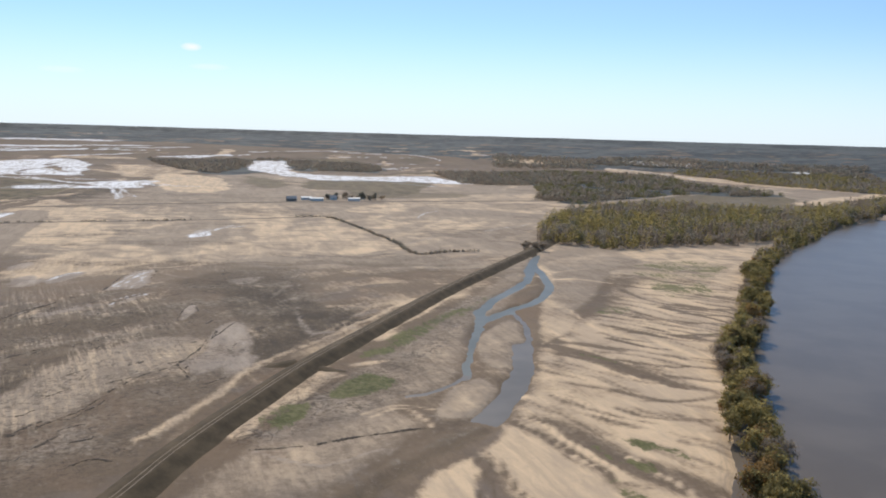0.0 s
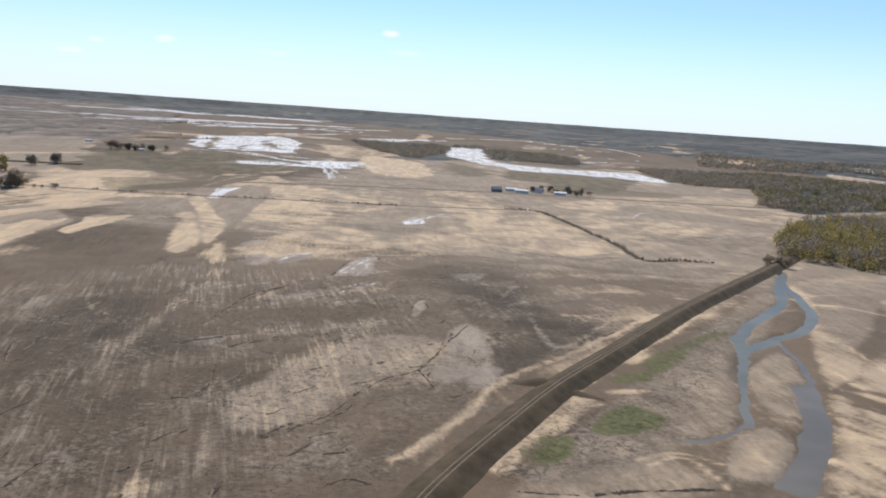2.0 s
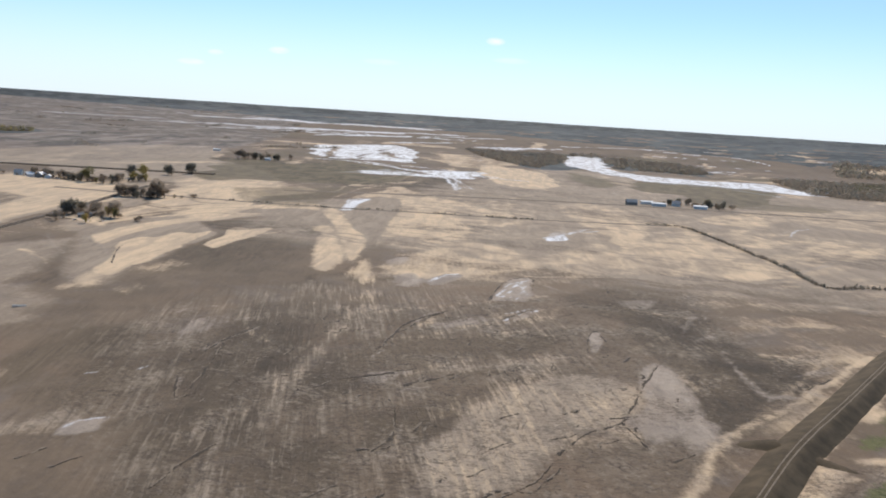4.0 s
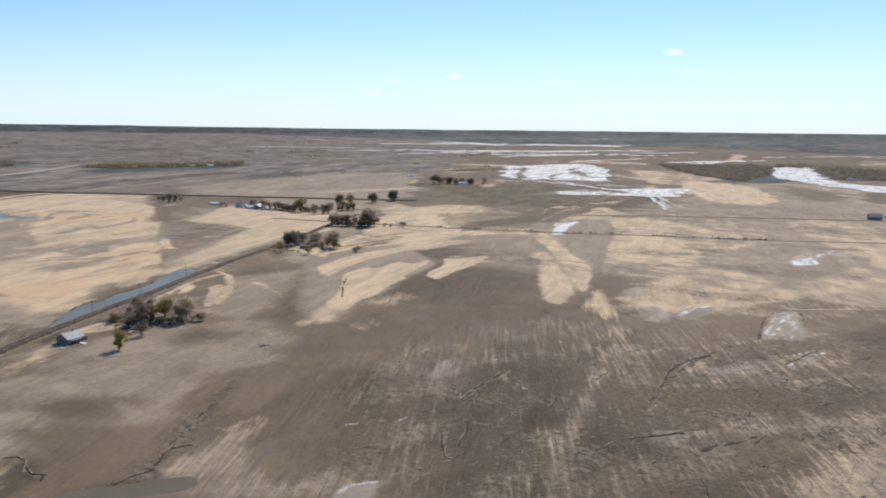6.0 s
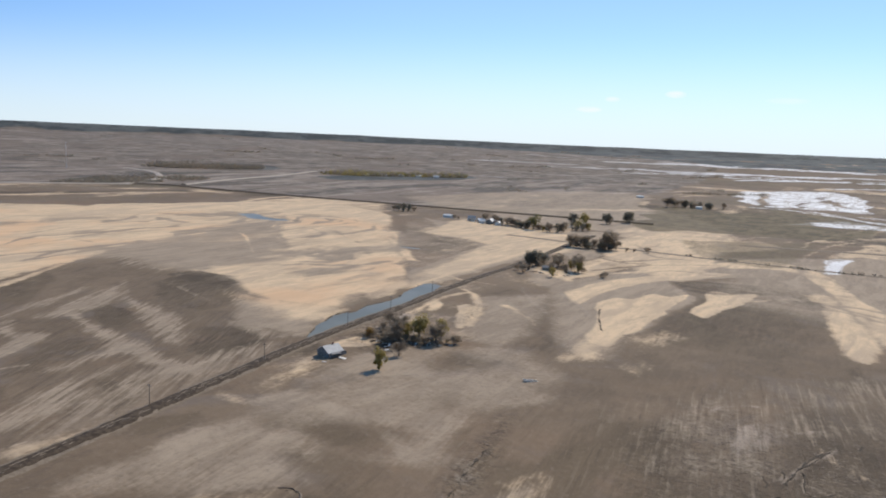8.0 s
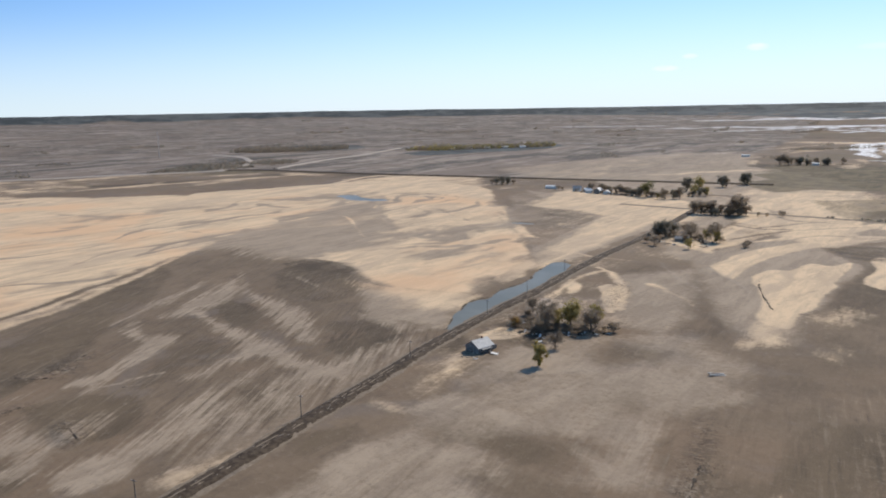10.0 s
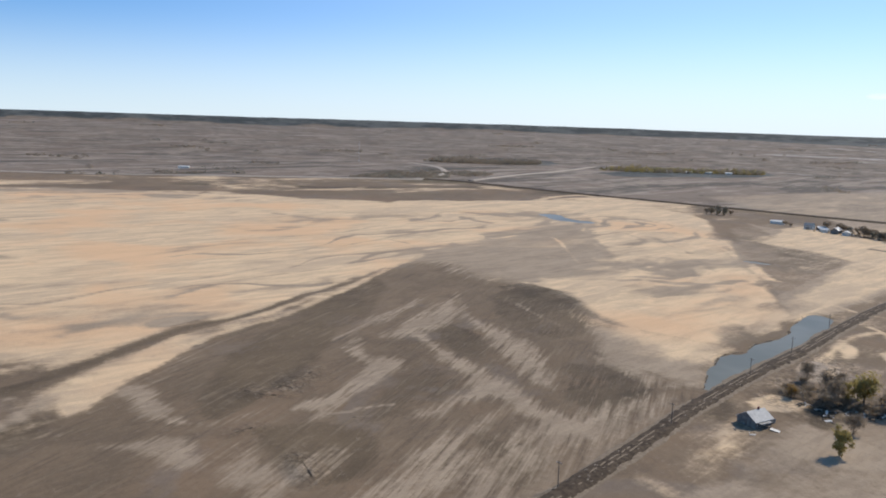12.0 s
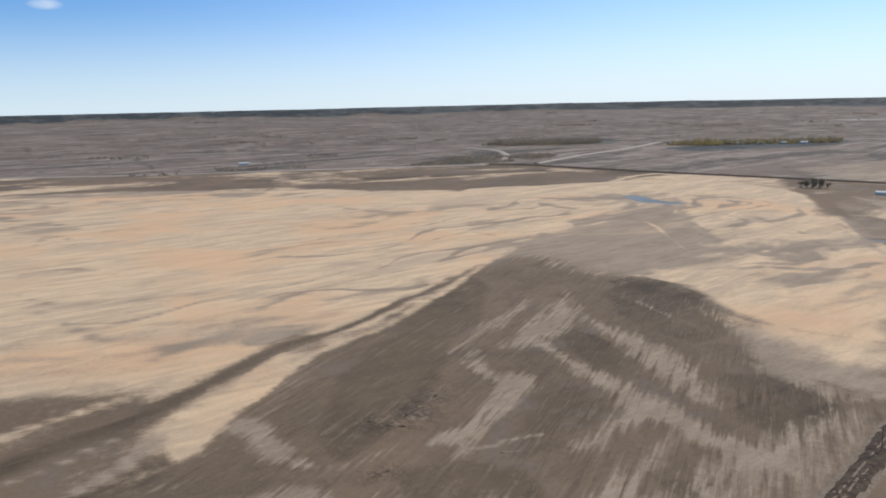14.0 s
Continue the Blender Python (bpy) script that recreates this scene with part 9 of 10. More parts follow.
for kind, x, y, tall in (("green", -929, 880, 23), ("dark", -935, 873, 15), ("bare", -944, 884, 18), ("bare", -952, 880, 15), ("olive", -904, 871, 13), ("bare", -898, 878, 14), ("bare", -886, 891, 14), ("dark", -891, 886, 12), ("dark", -936, 970, 20), ("olive", -925, 982, 19), ("olive", -883, 939, 19), ("dark", -888, 934, 15),
                         ("olive", -893, 928, 15), ("bare", -900, 950, 14), ("bare", -915, 930, 14), ("bare", -965, 888, 13), ("bare", -978, 884, 12), ("bare", -990, 890, 14), ("bare", -1004, 884, 12), ("bare", -1016, 890, 11), ("bare", -1030, 884, 12), ("shrub", -1040, 864, 5), ("dark", -960, 878, 10),
                         ("dark", -935, 1046, 21), ("bare", -931, 1050, 18), ("dark", -933, 1092, 21), ("dark", -929, 1096, 19), ("dark", -1205, 858, 13), ("dark", -1198, 863, 13), ("dark", -1191, 869, 13), ("bare", -1184, 874, 12), ("bare", -1210, 853, 10), ("shrub", -1078, 866, 6), ("shrub", -1070, 868, 6)):
    plant(kind, x, y, tall, group="trees of the middle farmyard")
for i in range(26):
    s = i / 25
    plant(trng.choice(("shrub", "bare", "shrub", "dark")), -1010 + 128 * s + trng.uniform(-6, 6), 876 + 14 * s + 45 * max(0.0, s - 0.75) * 4 + trng.uniform(-8, 10), trng.uniform(5, 10), group="brush of the middle farmyard")
for i in range(16):
    plant(trng.choice(("shrub", "bare", "shrub")), -722 + 62 * i / 15 + trng.uniform(-5, 5), 640 + 10 * i / 15 + trng.uniform(-12, 14), trng.uniform(3.5, 7), group="brush of the near farmyard")
for i in range(16):
    plant(trng.choice(("shrub", "bare", "dark")), -792 + 48 * i / 15 + trng.uniform(-4, 4), 794 + 22 * i / 15 + trng.uniform(-5, 5), trng.uniform(4, 9), group="brush of the windbreak")
# the far farms
for i in range(24):
    plant(trng.choice(("bare", "bare", "shrub", "dark")), trng.uniform(-222, -105), trng.uniform(1338, 1385), trng.uniform(7, 13), group="trees behind the white barns")
plant("dark", -148, 1372, 15)
for i in range(18):
    plant(trng.choice(("dark", "bare", "bare")), -1100 + 92 * i / 21 + trng.uniform(-7, 7), 1455 + 85 * i / 21 + trng.uniform(-14, 14), trng.uniform(11, 19) * (1.25 if i < 7 else 0.9), group="windbreak of the distant farm")
# along the river
bank, side = smooth_line((108, 215, 117, 262, 128, 300, 148, 358, 164, 412, 184, 462, 222, 530, 268, 648, 352, 818, 450, 960, 560, 1110, 720, 1300, 880, 1460), 5.2)
for k in range(len(bank) * 2 // 5):
    far = k / len(bank)
    for row in range(2):
        kind = trng.choice(("olive", "olive", "bare", "bare", "olive", "olive", "olive", "rust") if far < 0.5 else ("olive", "green", "bare", "green"))
        o = trng.uniform(-12, 9) * (1 if row else 0.7)
        if trng.random() < (0.93 if far < 0.2 else 0.62):
            x, y = bank[k] + side[k] * o + np.array((trng.uniform(-2, 2), trng.uniform(-2, 2)))
            plant(kind, x, y, trng.uniform(8.5, 15), group="trees along the river bank", at=max(height(x, y), -1.6))
for x, y in ((96, 806), (104, 800), (90, 812), (85, 800)):
    plant("bare", x, y, 10, group="scrub at the forest corner")


# ---- woods ----
def woods(name, label, seed, spacing, tall, per, leaf, mats, pts, gaps=0.0):
    """A wood inside an outline: crowns of leaf sprays over thin trunks, in a few joined meshes of one stuff."""
    r = np.random.default_rng(seed)
    p = np.array(pts, float).reshape(-1, 2)
    lo, hi = p.min(0), p.max(0)
    gx, gy = np.meshgrid(np.arange(lo[0], hi[0], spacing), np.arange(lo[1], hi[1], spacing))
    gx, gy = gx + r.uniform(-0.5, 0.5, gx.shape) * spacing, gy + r.uniform(-0.5, 0.5, gx.shape) * spacing
    keep = inside(gx + waves(gx, gy, 50, 12) * spacing * 1.5, gy + waves(gx, gy, 50, 13) * spacing * 1.5, pts) & (waves(gx, gy, spacing * 6, seed) > -1 + 2 * gaps)
    gx, gy = gx[keep], gy[keep]
    kind = np.clip(((waves(gx, gy, spacing * 5, 14) + r.normal(0, 0.35, gx.shape)) * 1.4 + 0.5) * len(mats), 0, len(mats) - 1).astype(int)
    if not len(gx):
        return None
    hold = root(name, pose(0, 0, 0), label, "woods", kind="stuff")
    for k, mat in enumerate(mats):
        x, y = gx[kind == k], gy[kind == k]
        if not len(x):
            continue
        z = np.array([height(a, b) for a, b in zip(x, y)])
        h = tall * np.clip(r.uniform(0.45, 1.3, len(x)) + 0.5 * waves(x, y, 45, 15), 0.3, 1.6)
        n = len(x)
        way = r.normal(0, 1, (n, per, 3))
        way[..., 2] = np.abs(way[..., 2])
        way /= np.linalg.norm(way, axis=-1)[..., None]
        wide = spacing * r.uniform(0.45, 0.75, (n, 1, 1))
        c = np.stack([x, y, z], 1)[:, None, :] + way * r.uniform(0.7, 1.0, (n, per, 1)) * np.concatenate([wide, wide, h[:, None, None] * 0.85], -1) + np.stack([np.zeros(n), np.zeros(n), h * 0.12], -1)[:, None, :]
        part("canopy", quads_mesh("canopy", c.reshape(-1, 3), r.uniform(0.6, 1.4, n * per) * leaf, mat, r, out=way.reshape(-1, 3)), hold)
        trunk = np.stack([x, y, z + h * 0.3], 1)
        q = np.stack([trunk + np.array(o) * np.stack([np.ones(n), np.ones(n), h * 0.3], 1) for o in ((-0.25, 0, -1), (0.25, 0, -1), (0.12, 0, 1), (-0.12, 0, 1))], 1)
        part("trunks", mesh("trunks", q.reshape(-1, 3), np.arange(n * 4).reshape(-1, 4), BARK), hold)
    return hold


woods("riverside_forest", "mixed green and brown bottomland forest on the river bend", 1, 9.0, 18, 110, 1.35, (TWIG, LEAF_OLIVE, LEAF_DARK, LEAF_GREEN, LEAF_OLIVE),
      (112, 868, 180, 825, 223, 829, 275, 868, 339, 893, 410, 925, 530, 1072, 655, 1202, 885, 1478, 1093, 1758, 1166, 1878, 924, 1622, 708, 1397, 548, 1261, 478, 1297, 383, 1329, 259, 1296, 186, 1187, 159, 1089, 119, 967))


def belt(name, label, seed, step, wide, tall, per, leaf, mats, pts, gaps=0.0):
    """A narrow belt of growth along a line."""
    p, side = smooth_line(pts, step * 2)
    outline = np.vstack([p + side * wide / 2, (p - side * wide / 2)[::-1]])
    return woods(name, label, seed, step, tall, per, leaf, mats, outline.ravel(), gaps)


belt("riverside_forest", "line of spring-leaved trees along the river bank", 51, 6.5, 20, 12, 60, 1.5, (TWIG, LEAF_OLIVE, LEAF_GREEN, LEAF_OLIVE), tuple(bank[len(bank) * 2 // 5::8].ravel()))
belt("hedgerow", "ragged line of brown shrubs on the fence line", 52, 2.3, 4, 3.6, 18, 0.8, (TWIG, LEAF_DARK), (-206, 1058, -159, 1055, -101, 948, -51, 825, -25, 759, 3, 775, 38, 785), 0.2)
belt("hedgerow", "sparse brown shrubs along the farm lane", 53, 2.6, 4, 3.0, 16, 0.8, (TWIG, LEAF_DARK), (-691, 852, -652, 866, -594, 882, -538, 898, -484, 927, -366, 969, -322, 990), 0.45)
woods("far_woods", "grey-brown wooded belt behind the bottomland forest", 2, 11, 12, 34, 2.2, (TWIG, LEAF_DARK, TWIG, LEAF_GREEN),
      (181, 1473, 224, 1368, 314, 1464, 417, 1574, 545, 1689, 639, 1645, 752, 1710, 709, 1900, 624, 2031, 691, 2363, 565, 2491, 396, 2576, 176, 2365, 139, 2062, 222, 1872), 0.4)
woods("far_woods", "grey-green woodland beyond the sandy channel", 3, 13, 12, 30, 2.6, (TWIG, LEAF_DARK, LEAF_OLIVE), (749, 2591, 840, 2399, 844, 2141, 949, 1967, 1045, 1839, 1166, 1878, 1342, 2402, 1198, 2541, 1012, 2631, 886, 2721), 0.22)
woods("far_woods", "grey-green woodland spreading to the horizon", 10, 18, 13, 24, 3.6, (TWIG, LEAF_DARK, TWIG, LEAF_DARK), (176, 2698, 527, 2728, 540, 2895, 648, 2784, 914, 2760, 1149, 2667, 1356, 2435, 1479, 2742, 1034, 2962, 954, 3072, 642, 3121, 550, 3043, 201, 3200), 0.3)
woods("far_woods", "dark thicket beside pale flooded flats", 4, 13, 11, 26, 2.6, (TWIG, LEAF_DARK, TWIG), (-1004, 2634, -866, 2658, -728, 2745, -523, 2735, -351, 2742, -228, 2615, -187, 2227, -309, 2244, -433, 2233, -576, 2835, -677, 2787, -601, 2360, -586, 1990, -744, 2162), 0.34)
woods("far_woods", "dark wooded belt along the pale flats", 5, 11, 12, 30, 2.3, (TWIG, LEAF_DARK, TWIG), (-28, 2231, 92, 2353, 224, 2389, 393, 2352, 285, 1797, 225, 1855, 112, 1810, 37, 1850), 0.25)
woods("far_woods", "bare trees at the corner of the fields", 6, 9, 12, 34, 1.8, (TWIG, LEAF_DARK, TWIG), (165, 1416, 209, 1406, 246, 1596, 187, 1580), 0.2)
woods("far_woods", "olive tree belt on the distant plain", 7, 10, 14, 30, 2.2, (LEAF_OLIVE, TWIG, LEAF_GREEN, TWIG), (-2200, 1325, -2100, 1400, -2000, 1740, -2060, 1780, -2140, 1620, -2240, 1400), 0.05)
woods("far_woods", "dark trees round a distant farmstead", 8, 10, 15, 30, 2.4, (TWIG, LEAF_DARK, TWIG), (-2590, 930, -2470, 1000, -2430, 1250, -2520, 1300, -2650, 1060), 0.1)
woods("far_woods", "low dark scrub round the slip roads", 9, 9, 5, 18, 1.8, (TWIG, TWIG, LEAF_DARK), (-1860, 640, -1900, 500, -2060, 640, -2180, 800, -2080, 960, -1950, 850), 0.45)
for k, (x, y, n, w) in enumerate(((-2010, -20, 90, 8), (-1350, 1900, 90, 30), (-1300, 2010, 120, 25), (-2160, 250, 60, 10), (-3100, 217, 90, 30), (-2420, 380, 70, 18), (-2750, 1800, 150, 25), (-2300, 2200, 160, 25), (-3000, 700, 140, 25), (-3250, 300, 110, 25), (-1750, 2500, 160, 25), (-2700, -150, 130, 18), (-3100, 1400, 160, 30))):
    woods("far_woods", "small distant clump of bare trees", 30 + k, 12, 9, 22, 2.0, (TWIG, TWIG, LEAF_DARK), (x, y, x + w, y - 10, x + w + 0.45 * n, y + n, x + 0.45 * n - 5, y + n + 12), 0.15)


wrng = random.Random(9)
for k in range(46):
    a, d = radians(wrng.uniform(28, 106)), wrng.uniform(1750, 4100)
    x, y = -200 - d * math.sin(a), 100 + d * math.cos(a)
    n, w = wrng.uniform(20, 150), wrng.uniform(10, 26)
    t = wrng.choice((0.15, 1.72)) + wrng.uniform(-0.1, 0.1)
    ex, ey, ox, oy = n * math.cos(t), n * math.sin(t), -w * math.sin(t), w * math.cos(t)
    woods("far_woods", "thin line of bare trees on the distant plain", 60 + k, 12, 9, 20, 2.0, (TWIG, TWIG, LEAF_DARK), (x, y, x + ex, y + ey, x + ex + ox, y + ey + oy, x + ox, y + oy), 0.2)


# ---- buildings ----
def box(x0, x1, y0, y1, z0, z1):
    v = [(x, y, z) for z in (z0, z1) for y in (y0, y1) for x in (x0, x1)]
    return v, [(0, 2, 3, 1), (4, 5, 7, 6), (0, 1, 5, 4), (1, 3, 7, 5), (3, 2, 6, 7), (2, 0, 4, 6)]


def gable_house(name, label, category, x, y, turn, long, wide, eaves, ridge, wall, roof, windows=True, chimney=False, group="", hip=0.0):
    """A building with its ridge along its own x axis: walls with gables, an overhanging roof of two slabs, door and windows."""
    ob = root(name, pose(x, y, height(x, y), 0, 0, turn), label, category, group)
    a, b = long / 2, wide / 2
    v = [(-a, -b, -0.5), (a, -b, -0.5), (a, b, -0.5), (-a, b, -0.5), (-a, -b, eaves), (a, -b, eaves), (a, b, eaves), (-a, b, eaves), (-a + hip, 0, ridge), (a - hip, 0, ridge)]
    part("wall", mesh("wall", v, [(0, 1, 5, 4), (1, 2, 6, 9, 5), (2, 3, 7, 6), (3, 0, 4, 8, 7), (0, 3, 2, 1)], wall), ob)
    o, t = 0.5, 0.22
    drop = (ridge - eaves) / b * o
    for s in (-1, 1):
        low = [(-a - o, s * (b + o), eaves - drop + 0.05), (a + o, s * (b + o), eaves - drop + 0.05), (a + o - hip, 0, ridge + 0.05), (-a - o + hip, 0, ridge + 0.05)]
        vv = low + [(p, q, r + t) for p, q, r in low]
        part("roof", mesh("roof", vv, [(0, 1, 2, 3), (4, 7, 6, 5), (0, 4, 5, 1), (1, 5, 6, 2), (3, 2, 6, 7), (0, 3, 7, 4)], roof), ob)
    if chimney:
        part("chimney", mesh("chimney", *box(a * 0.3, a * 0.3 + 0.7, -0.35, 0.35, ridge - 0.8, ridge + 1.1), RED_WALL), ob)
    if windows:
        n = max(2, int(long / 3.2))
        for s in (-1, 1):
            for k in range(n):
                px = -a + long * (k + 0.5) / n
                w = part("window", mesh("window", *box(px - 0.6, px + 0.6, s * b - 0.06, s * b + 0.06, eaves * 0.35, eaves * 0.35 + 1.35), WHITE_WALL), ob)
                part("pane", mesh("pane", *box(px - 0.48, px + 0.48, s * b - 0.08, s * b + 0.08, eaves * 0.35 + 0.12, eaves * 0.35 + 1.23), GLASS), w)
        for s in (-1, 1):
            part("door", mesh("door", *box(s * a - 0.07, s * a + 0.07, -0.5, 0.5, 0.0, 2.1), WOOD), ob, "grey wooden door")
    else:
        part("door", mesh("door", *box(a - 0.08, a + 0.09, -wide * 0.28, wide * 0.28, 0.0, eaves * 0.85), STEEL), ob, "wide sliding metal door")
    return ob


PALE_ROOF = simple("weathered_pale_roof", (0.34, 0.33, 0.315), (0.50, 0.485, 0.46), 0.9, 0.6, vary=0.2)
# house siding kept dark in its colour to stand for the shaded gable
SHADE_WALL = simple("shade_grey_siding", (0.13, 0.12, 0.11), (0.26, 0.245, 0.225), 0.7, 0.8)
lone = gable_house("house", "small flood-stranded house with a pale roof on bare sand", "house", -557, 320, 98, 10.0, 9.0, 2.8, 5.6, SHADE_WALL, PALE_ROOF, True, True)
part("lean_to", mesh("lean_to", [(4.75, -3.6, -0.3), (8.4, -3.6, -0.3), (8.4, 2.6, -0.3), (4.75, 2.6, -0.3), (4.75, -3.6, 2.5), (8.4, -3.6, 1.7), (8.4, 2.6, 1.9), (4.75, 2.6, 2.7)],
                     [(0, 1, 5, 4), (1, 2, 6, 5), (2, 3, 7, 6), (3, 0, 4, 7), (4, 5, 6, 7), (3, 2, 1, 0)], GREY_WALL), lone, "sagging grey lean-to")
part("porch", mesh("porch", *box(-3.5, 2.5, -6.2, -4.05, -0.2, 0.45), WOOD), lone, "low broken wooden porch")
part("porch_roof", mesh("porch_roof", *box(-3.7, 2.7, -6.4, -4.05, 2.2, 2.35), SHINGLE), lone, "flat grey porch roof")
for px in (-3.5, -0.6, 2.3):
    part("post", mesh("post", *box(px, px + 0.15, -6.2, -6.05, 0.45, 2.2), WOOD), lone)
slab_wreck = root("wreckage", pose(-548, 322, height(-548, 322), 3, 8, 35), "white torn wall panel lying beside the house", "debris")
part("panel", mesh("panel", *box(-1.8, 1.8, -1.0, 1.0, 0.1, 0.35), WHITE_WALL), slab_wreck)
part("beam", mesh("beam", *box(-2.2, 1.4, -1.25, -1.05, 0.0, 0.3), WOOD), slab_wreck)

BARN = "white farm shed with a pale metal roof"
for name, label, x, y, turn, lng, wid, ev, rg, wall, roof, win in (
        ("barn", "dark weathered barn at the far farm", -254, 1284, 20, 16, 12, 5, 9, GREY_WALL, SHINGLE, False),
        ("shed", BARN, -236, 1322, 20, 18, 9, 4, 5.3, WHITE_WALL, METAL_ROOF, False),
        ("shed", BARN, -216, 1308, 15, 22, 11, 4, 5.3, WHITE_WALL, METAL_ROOF, False),
        ("shed", BARN, -155, 1326, 12, 20, 11, 4, 5.3, WHITE_WALL, METAL_ROOF, False),
        ("house", "white farmhouse among bare trees", -192, 1336, 10, 12, 9, 5, 8, WHITE_WALL, SHINGLE, True),
        ("shed", BARN, -1096, 872, 28, 17, 8, 3.2, 4.5, WHITE_WALL, METAL_ROOF, False),
        ("house", "white farmhouse by the middle farmyard", -1043, 870, 25, 11, 8, 4.5, 7.5, WHITE_WALL, SHINGLE, True),
        ("shed", "grey farm shed with a low roof", -1032, 878, 60, 10, 7, 3, 4.6, GREY_WALL, METAL_ROOF, False),
        ("shed", "small white farm shed", -1018, 868, 20, 9, 6, 3, 4.3, WHITE_WALL, METAL_ROOF, False),
        ("barn", "old barn with grey walls and metal roof", -1005, 872, 115, 14, 9, 4, 7, GREY_WALL, METAL_ROOF, False),
        ("shed", BARN, -990, 873, 120, 15, 8, 3.4, 4.7, WHITE_WALL, METAL_ROOF, False),
        ("house", "low grey farmhouse beside big dark trees", -690, 646, 60, 7, 5, 2.6, 3.9, GREY_WALL, SHINGLE, True),
        ("shed", "small grey shed in the near farmyard", -690, 640, 30, 7, 5, 2.6, 4, GREY_WALL, SHINGLE, False),
        ("shed", "long white shed on the open plain", -1290, 1632, 20, 16, 8, 3.5, 4.8, WHITE_WALL, METAL_ROOF, False),
        ("shed", BARN, -1050, 1490, 30, 12, 8, 3.5, 4.8, WHITE_WALL, METAL_ROOF, False),
        ("shed", "long white shed by the far road", -2190, 205, 70, 24, 9, 4, 5.3, WHITE_WALL, METAL_ROOF, False),
        ("house", "white house on the distant plain", -2600, 1040, 40, 16, 10, 5, 6.3, WHITE_WALL, METAL_ROOF, True),
        ("barn", "white barn on the distant plain", -2560, 1200, 60, 20, 12, 5, 6.3, WHITE_WALL, METAL_ROOF, False)):
    gable_house(name, label, name, x, y, turn, lng, wid, ev, rg, wall, roof, win, group="farm buildings")
for k in range(5):
    gable_house("house", "white house along the olive tree belt", "house", -2130 + 24 * k, 1440 + 48 * k, 60, 17, 9, 4, 6, WHITE_WALL, METAL_ROOF, True, group="houses by the tree belt")


# ---- utility poles along the road ----
def make_pole():
    ob = new("utility_pole")
    tagged(ob, "weathered wooden utility pole with a crossarm", "utility pole", "poles along the road")
    v, f = [], []
    limb(v, f, (0, 0, -0.5), (0, 0, 9.5), 0.19, 0.13, 8)
    part("pole", mesh("pole", v, f, WOOD, True), ob)
    part("crossarm", mesh("crossarm", *box(-1.2, 1.2, -0.06, 0.06, 8.7, 8.85), WOOD), ob)
    for px in (-1.0, -0.4, 0.4, 1.0):
        part("insulator", mesh("insulator", *box(px - 0.05, px + 0.05, -0.05, 0.05, 8.85, 9.05), STEEL), ob)
    return ob


pole = make_pole()
for k, (x, y) in enumerate(((-566, 286), (-533, 215), (-605, 363), (-629, 414), (-500, 146), (-664, 480))):
    m = pose(x, y, max(height(x, y), -0.9), 0, 0, 27)
    if k:
        copy_thing(pole, m)
    else:
        pole.matrix_basis = m

# lattice mast and far stacks
mast = root("radio_mast", pose(-2433, 685, height(-2433, 685)), "tall thin steel lattice radio mast on the plain", "mast")
v, f = [], []
for k in range(3):
    t = 2 * math.pi * k / 3
    limb(v, f, (1.1 * math.cos(t), 1.1 * math.sin(t), 0), (0.5 * math.cos(t), 0.5 * math.sin(t), 72), 0.12, 0.08, 4)
part("legs", mesh("legs", v, f, STEEL), mast)
v, f = [], []
for j in range(24):
    for k in range(3):
        t, u, r0 = 2 * math.pi * k / 3, 2 * math.pi * (k + 1) / 3, 1.1 - 0.6 * j / 24
        limb(v, f, (r0 * math.cos(t), r0 * math.sin(t), 3 * j), (r0 * math.cos(u), r0 * math.sin(u), 3 * j + 3), 0.05, 0.05, 3)
part("bracing", mesh("bracing", v, f, STEEL), mast)

# ---- flood debris ----
wreck = root("trailer_wreck", pose(-465, 378, height(-465, 378), 4, 6, 62), "long pale overturned trailer bed stranded on mud", "debris")
part("bed", mesh("bed", *box(-3.6, 3.6, -0.9, 0.9, 0.2, 0.4), WOOD), wreck)
part("side_rail", mesh("side_rail", *box(-3.7, 3.7, -1.0, -0.8, 0.2, 0.6), WHITE_WALL), wreck)
part("side_rail", mesh("side_rail", *box(-3.7, 3.7, 0.88, 1.1, 0.2, 0.6), WHITE_WALL), wreck)
part("axle", mesh("axle", *box(-0.2, 0.2, -1.1, 1.1, 0.05, 0.35), STEEL), wreck)
drng = random.Random(3)
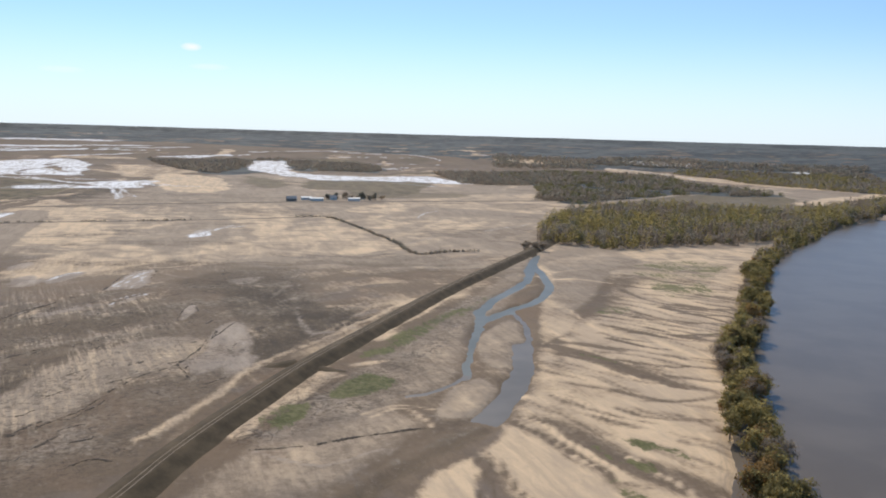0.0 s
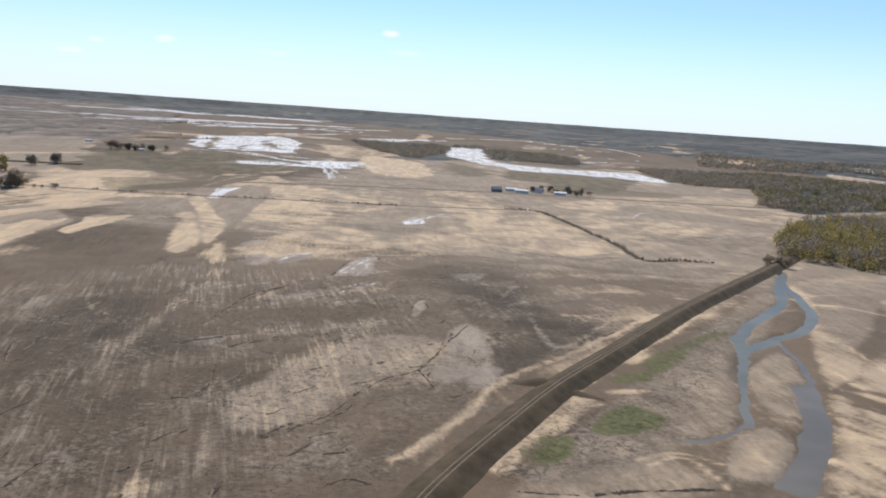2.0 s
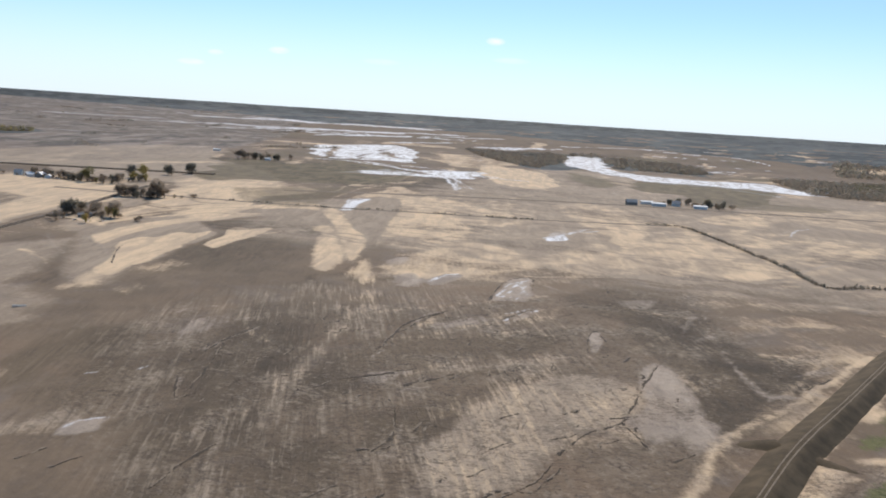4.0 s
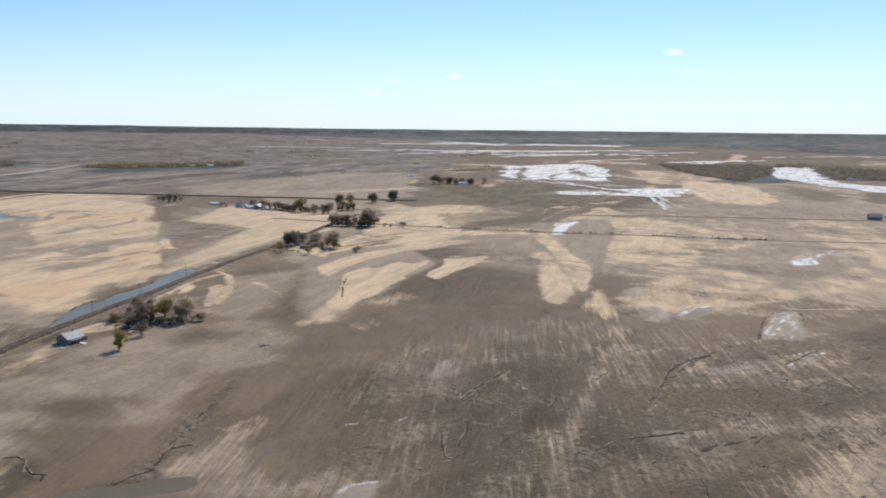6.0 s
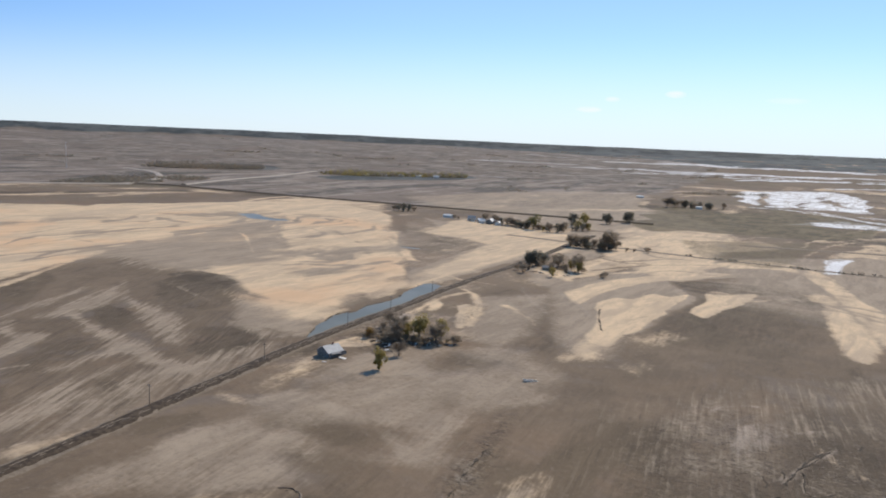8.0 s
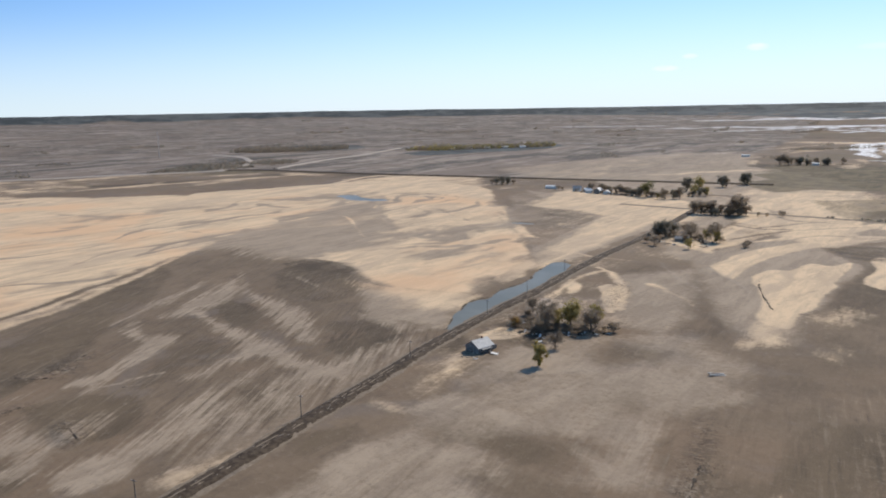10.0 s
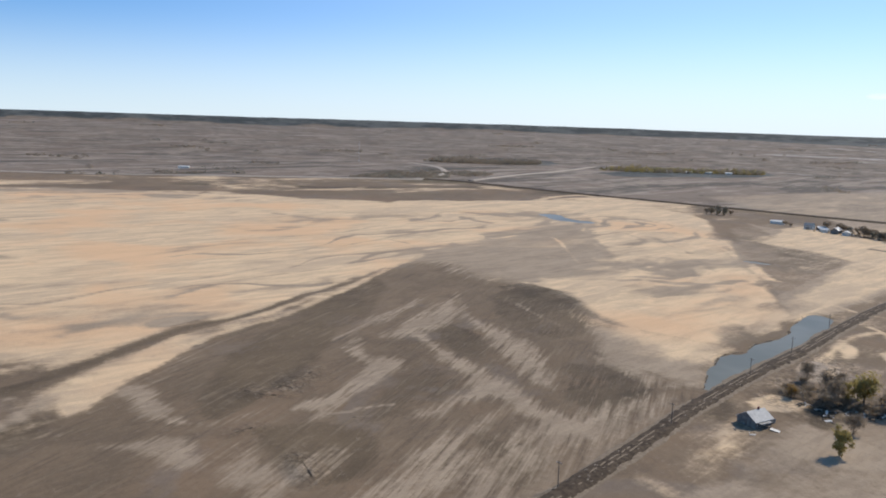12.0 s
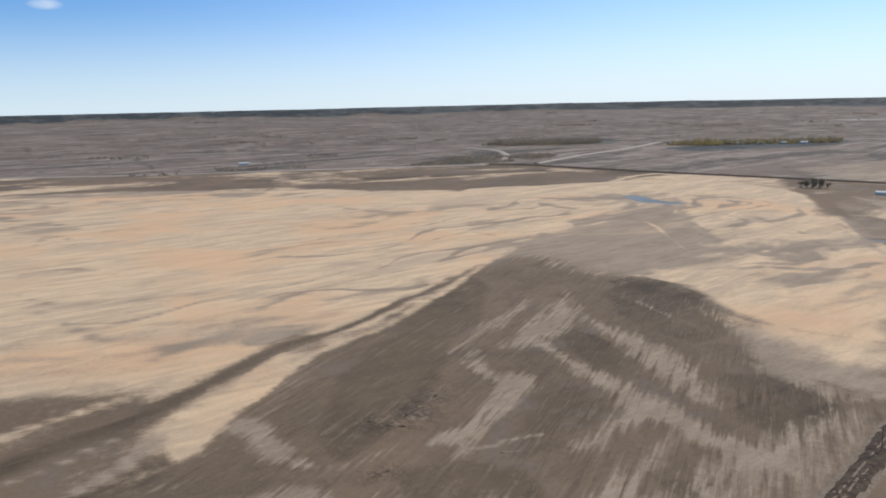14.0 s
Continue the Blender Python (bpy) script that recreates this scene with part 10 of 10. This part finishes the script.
for i in range(26):
    x, y = drng.choice(((-551, 313), (-550, 316), (-575, 366), (-560, 372), (-545, 380), (-690, 625), (-676, 632), (-1010, 868)))
    x, y = x + drng.gauss(0, 5), y + drng.gauss(0, 5)
    w = drng.uniform(0.4, 1.3)
    v, f = box(-w, w, -w * 0.3, w * 0.3, -0.1, 0.18)
    v = [(p + drng.uniform(-0.1, 0.1), q + drng.uniform(-0.1, 0.1), r + drng.uniform(-0.05, 0.05)) for p, q, r in v]
    ob = new("board", mesh("board", v, f, drng.choice((WOOD, WHITE_WALL, WOOD))))
    ob.matrix_basis = pose(x, y, height(x, y), drng.uniform(-6, 6), drng.uniform(-6, 6), drng.uniform(0, 180))
    tagged(ob, "loose board of flood debris lying on sand", "debris", "scattered flood debris")


BURNT = simple("wet_black_timber", (0.03, 0.026, 0.022), (0.075, 0.062, 0.05), 2.0, bump=0.3)
plank = []
for mat in (WOOD, BURNT, BURNT, WHITE_WALL):
    v, f = box(-1.0, 1.0, -0.14, 0.14, -0.06, 0.06)
    plank.append(mesh("board", [(p + drng.uniform(-0.1, 0.1), q + drng.uniform(-0.05, 0.05), r + drng.uniform(-0.02, 0.02)) for p, q, r in v], f, mat))


def debris_heap(x, y, wide, label, group):
    """A low jumbled heap of boards and limbs dropped by the water."""
    heap = root("debris_heap", pose(x, y, height(x, y), 0, 0, drng.uniform(0, 180)), label, "debris", group)
    for i in range(9):
        k = drng.uniform(0.6, 1.7)
        part("board", drng.choice(plank), heap, m=pose(drng.gauss(0, wide), drng.gauss(0, wide * 0.4), drng.uniform(0.05, 0.5), drng.uniform(-25, 25), drng.uniform(-20, 20), drng.gauss(0, 50)) @ Matrix.Diagonal((k, k * 2.2, k * 1.6, 1)))


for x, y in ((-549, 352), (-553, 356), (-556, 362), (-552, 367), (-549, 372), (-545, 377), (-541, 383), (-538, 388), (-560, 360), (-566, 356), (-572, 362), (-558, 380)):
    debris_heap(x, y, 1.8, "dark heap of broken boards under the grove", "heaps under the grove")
for x, y in ((-702, 628), (-690, 622), (-680, 622), (-668, 626), (-658, 632), (-672, 646)):
    debris_heap(x, y, 2.5, "heap of broken boards in the flooded farmyard", "heaps in the farmyard")
for i in range(14):
    debris_heap(-1030 + 9 * i + drng.uniform(-3, 3), 858 + 2.2 * i + drng.uniform(-6, 10), 3.0, "grey and white wreckage beside the farm sheds", "wreckage by the sheds")
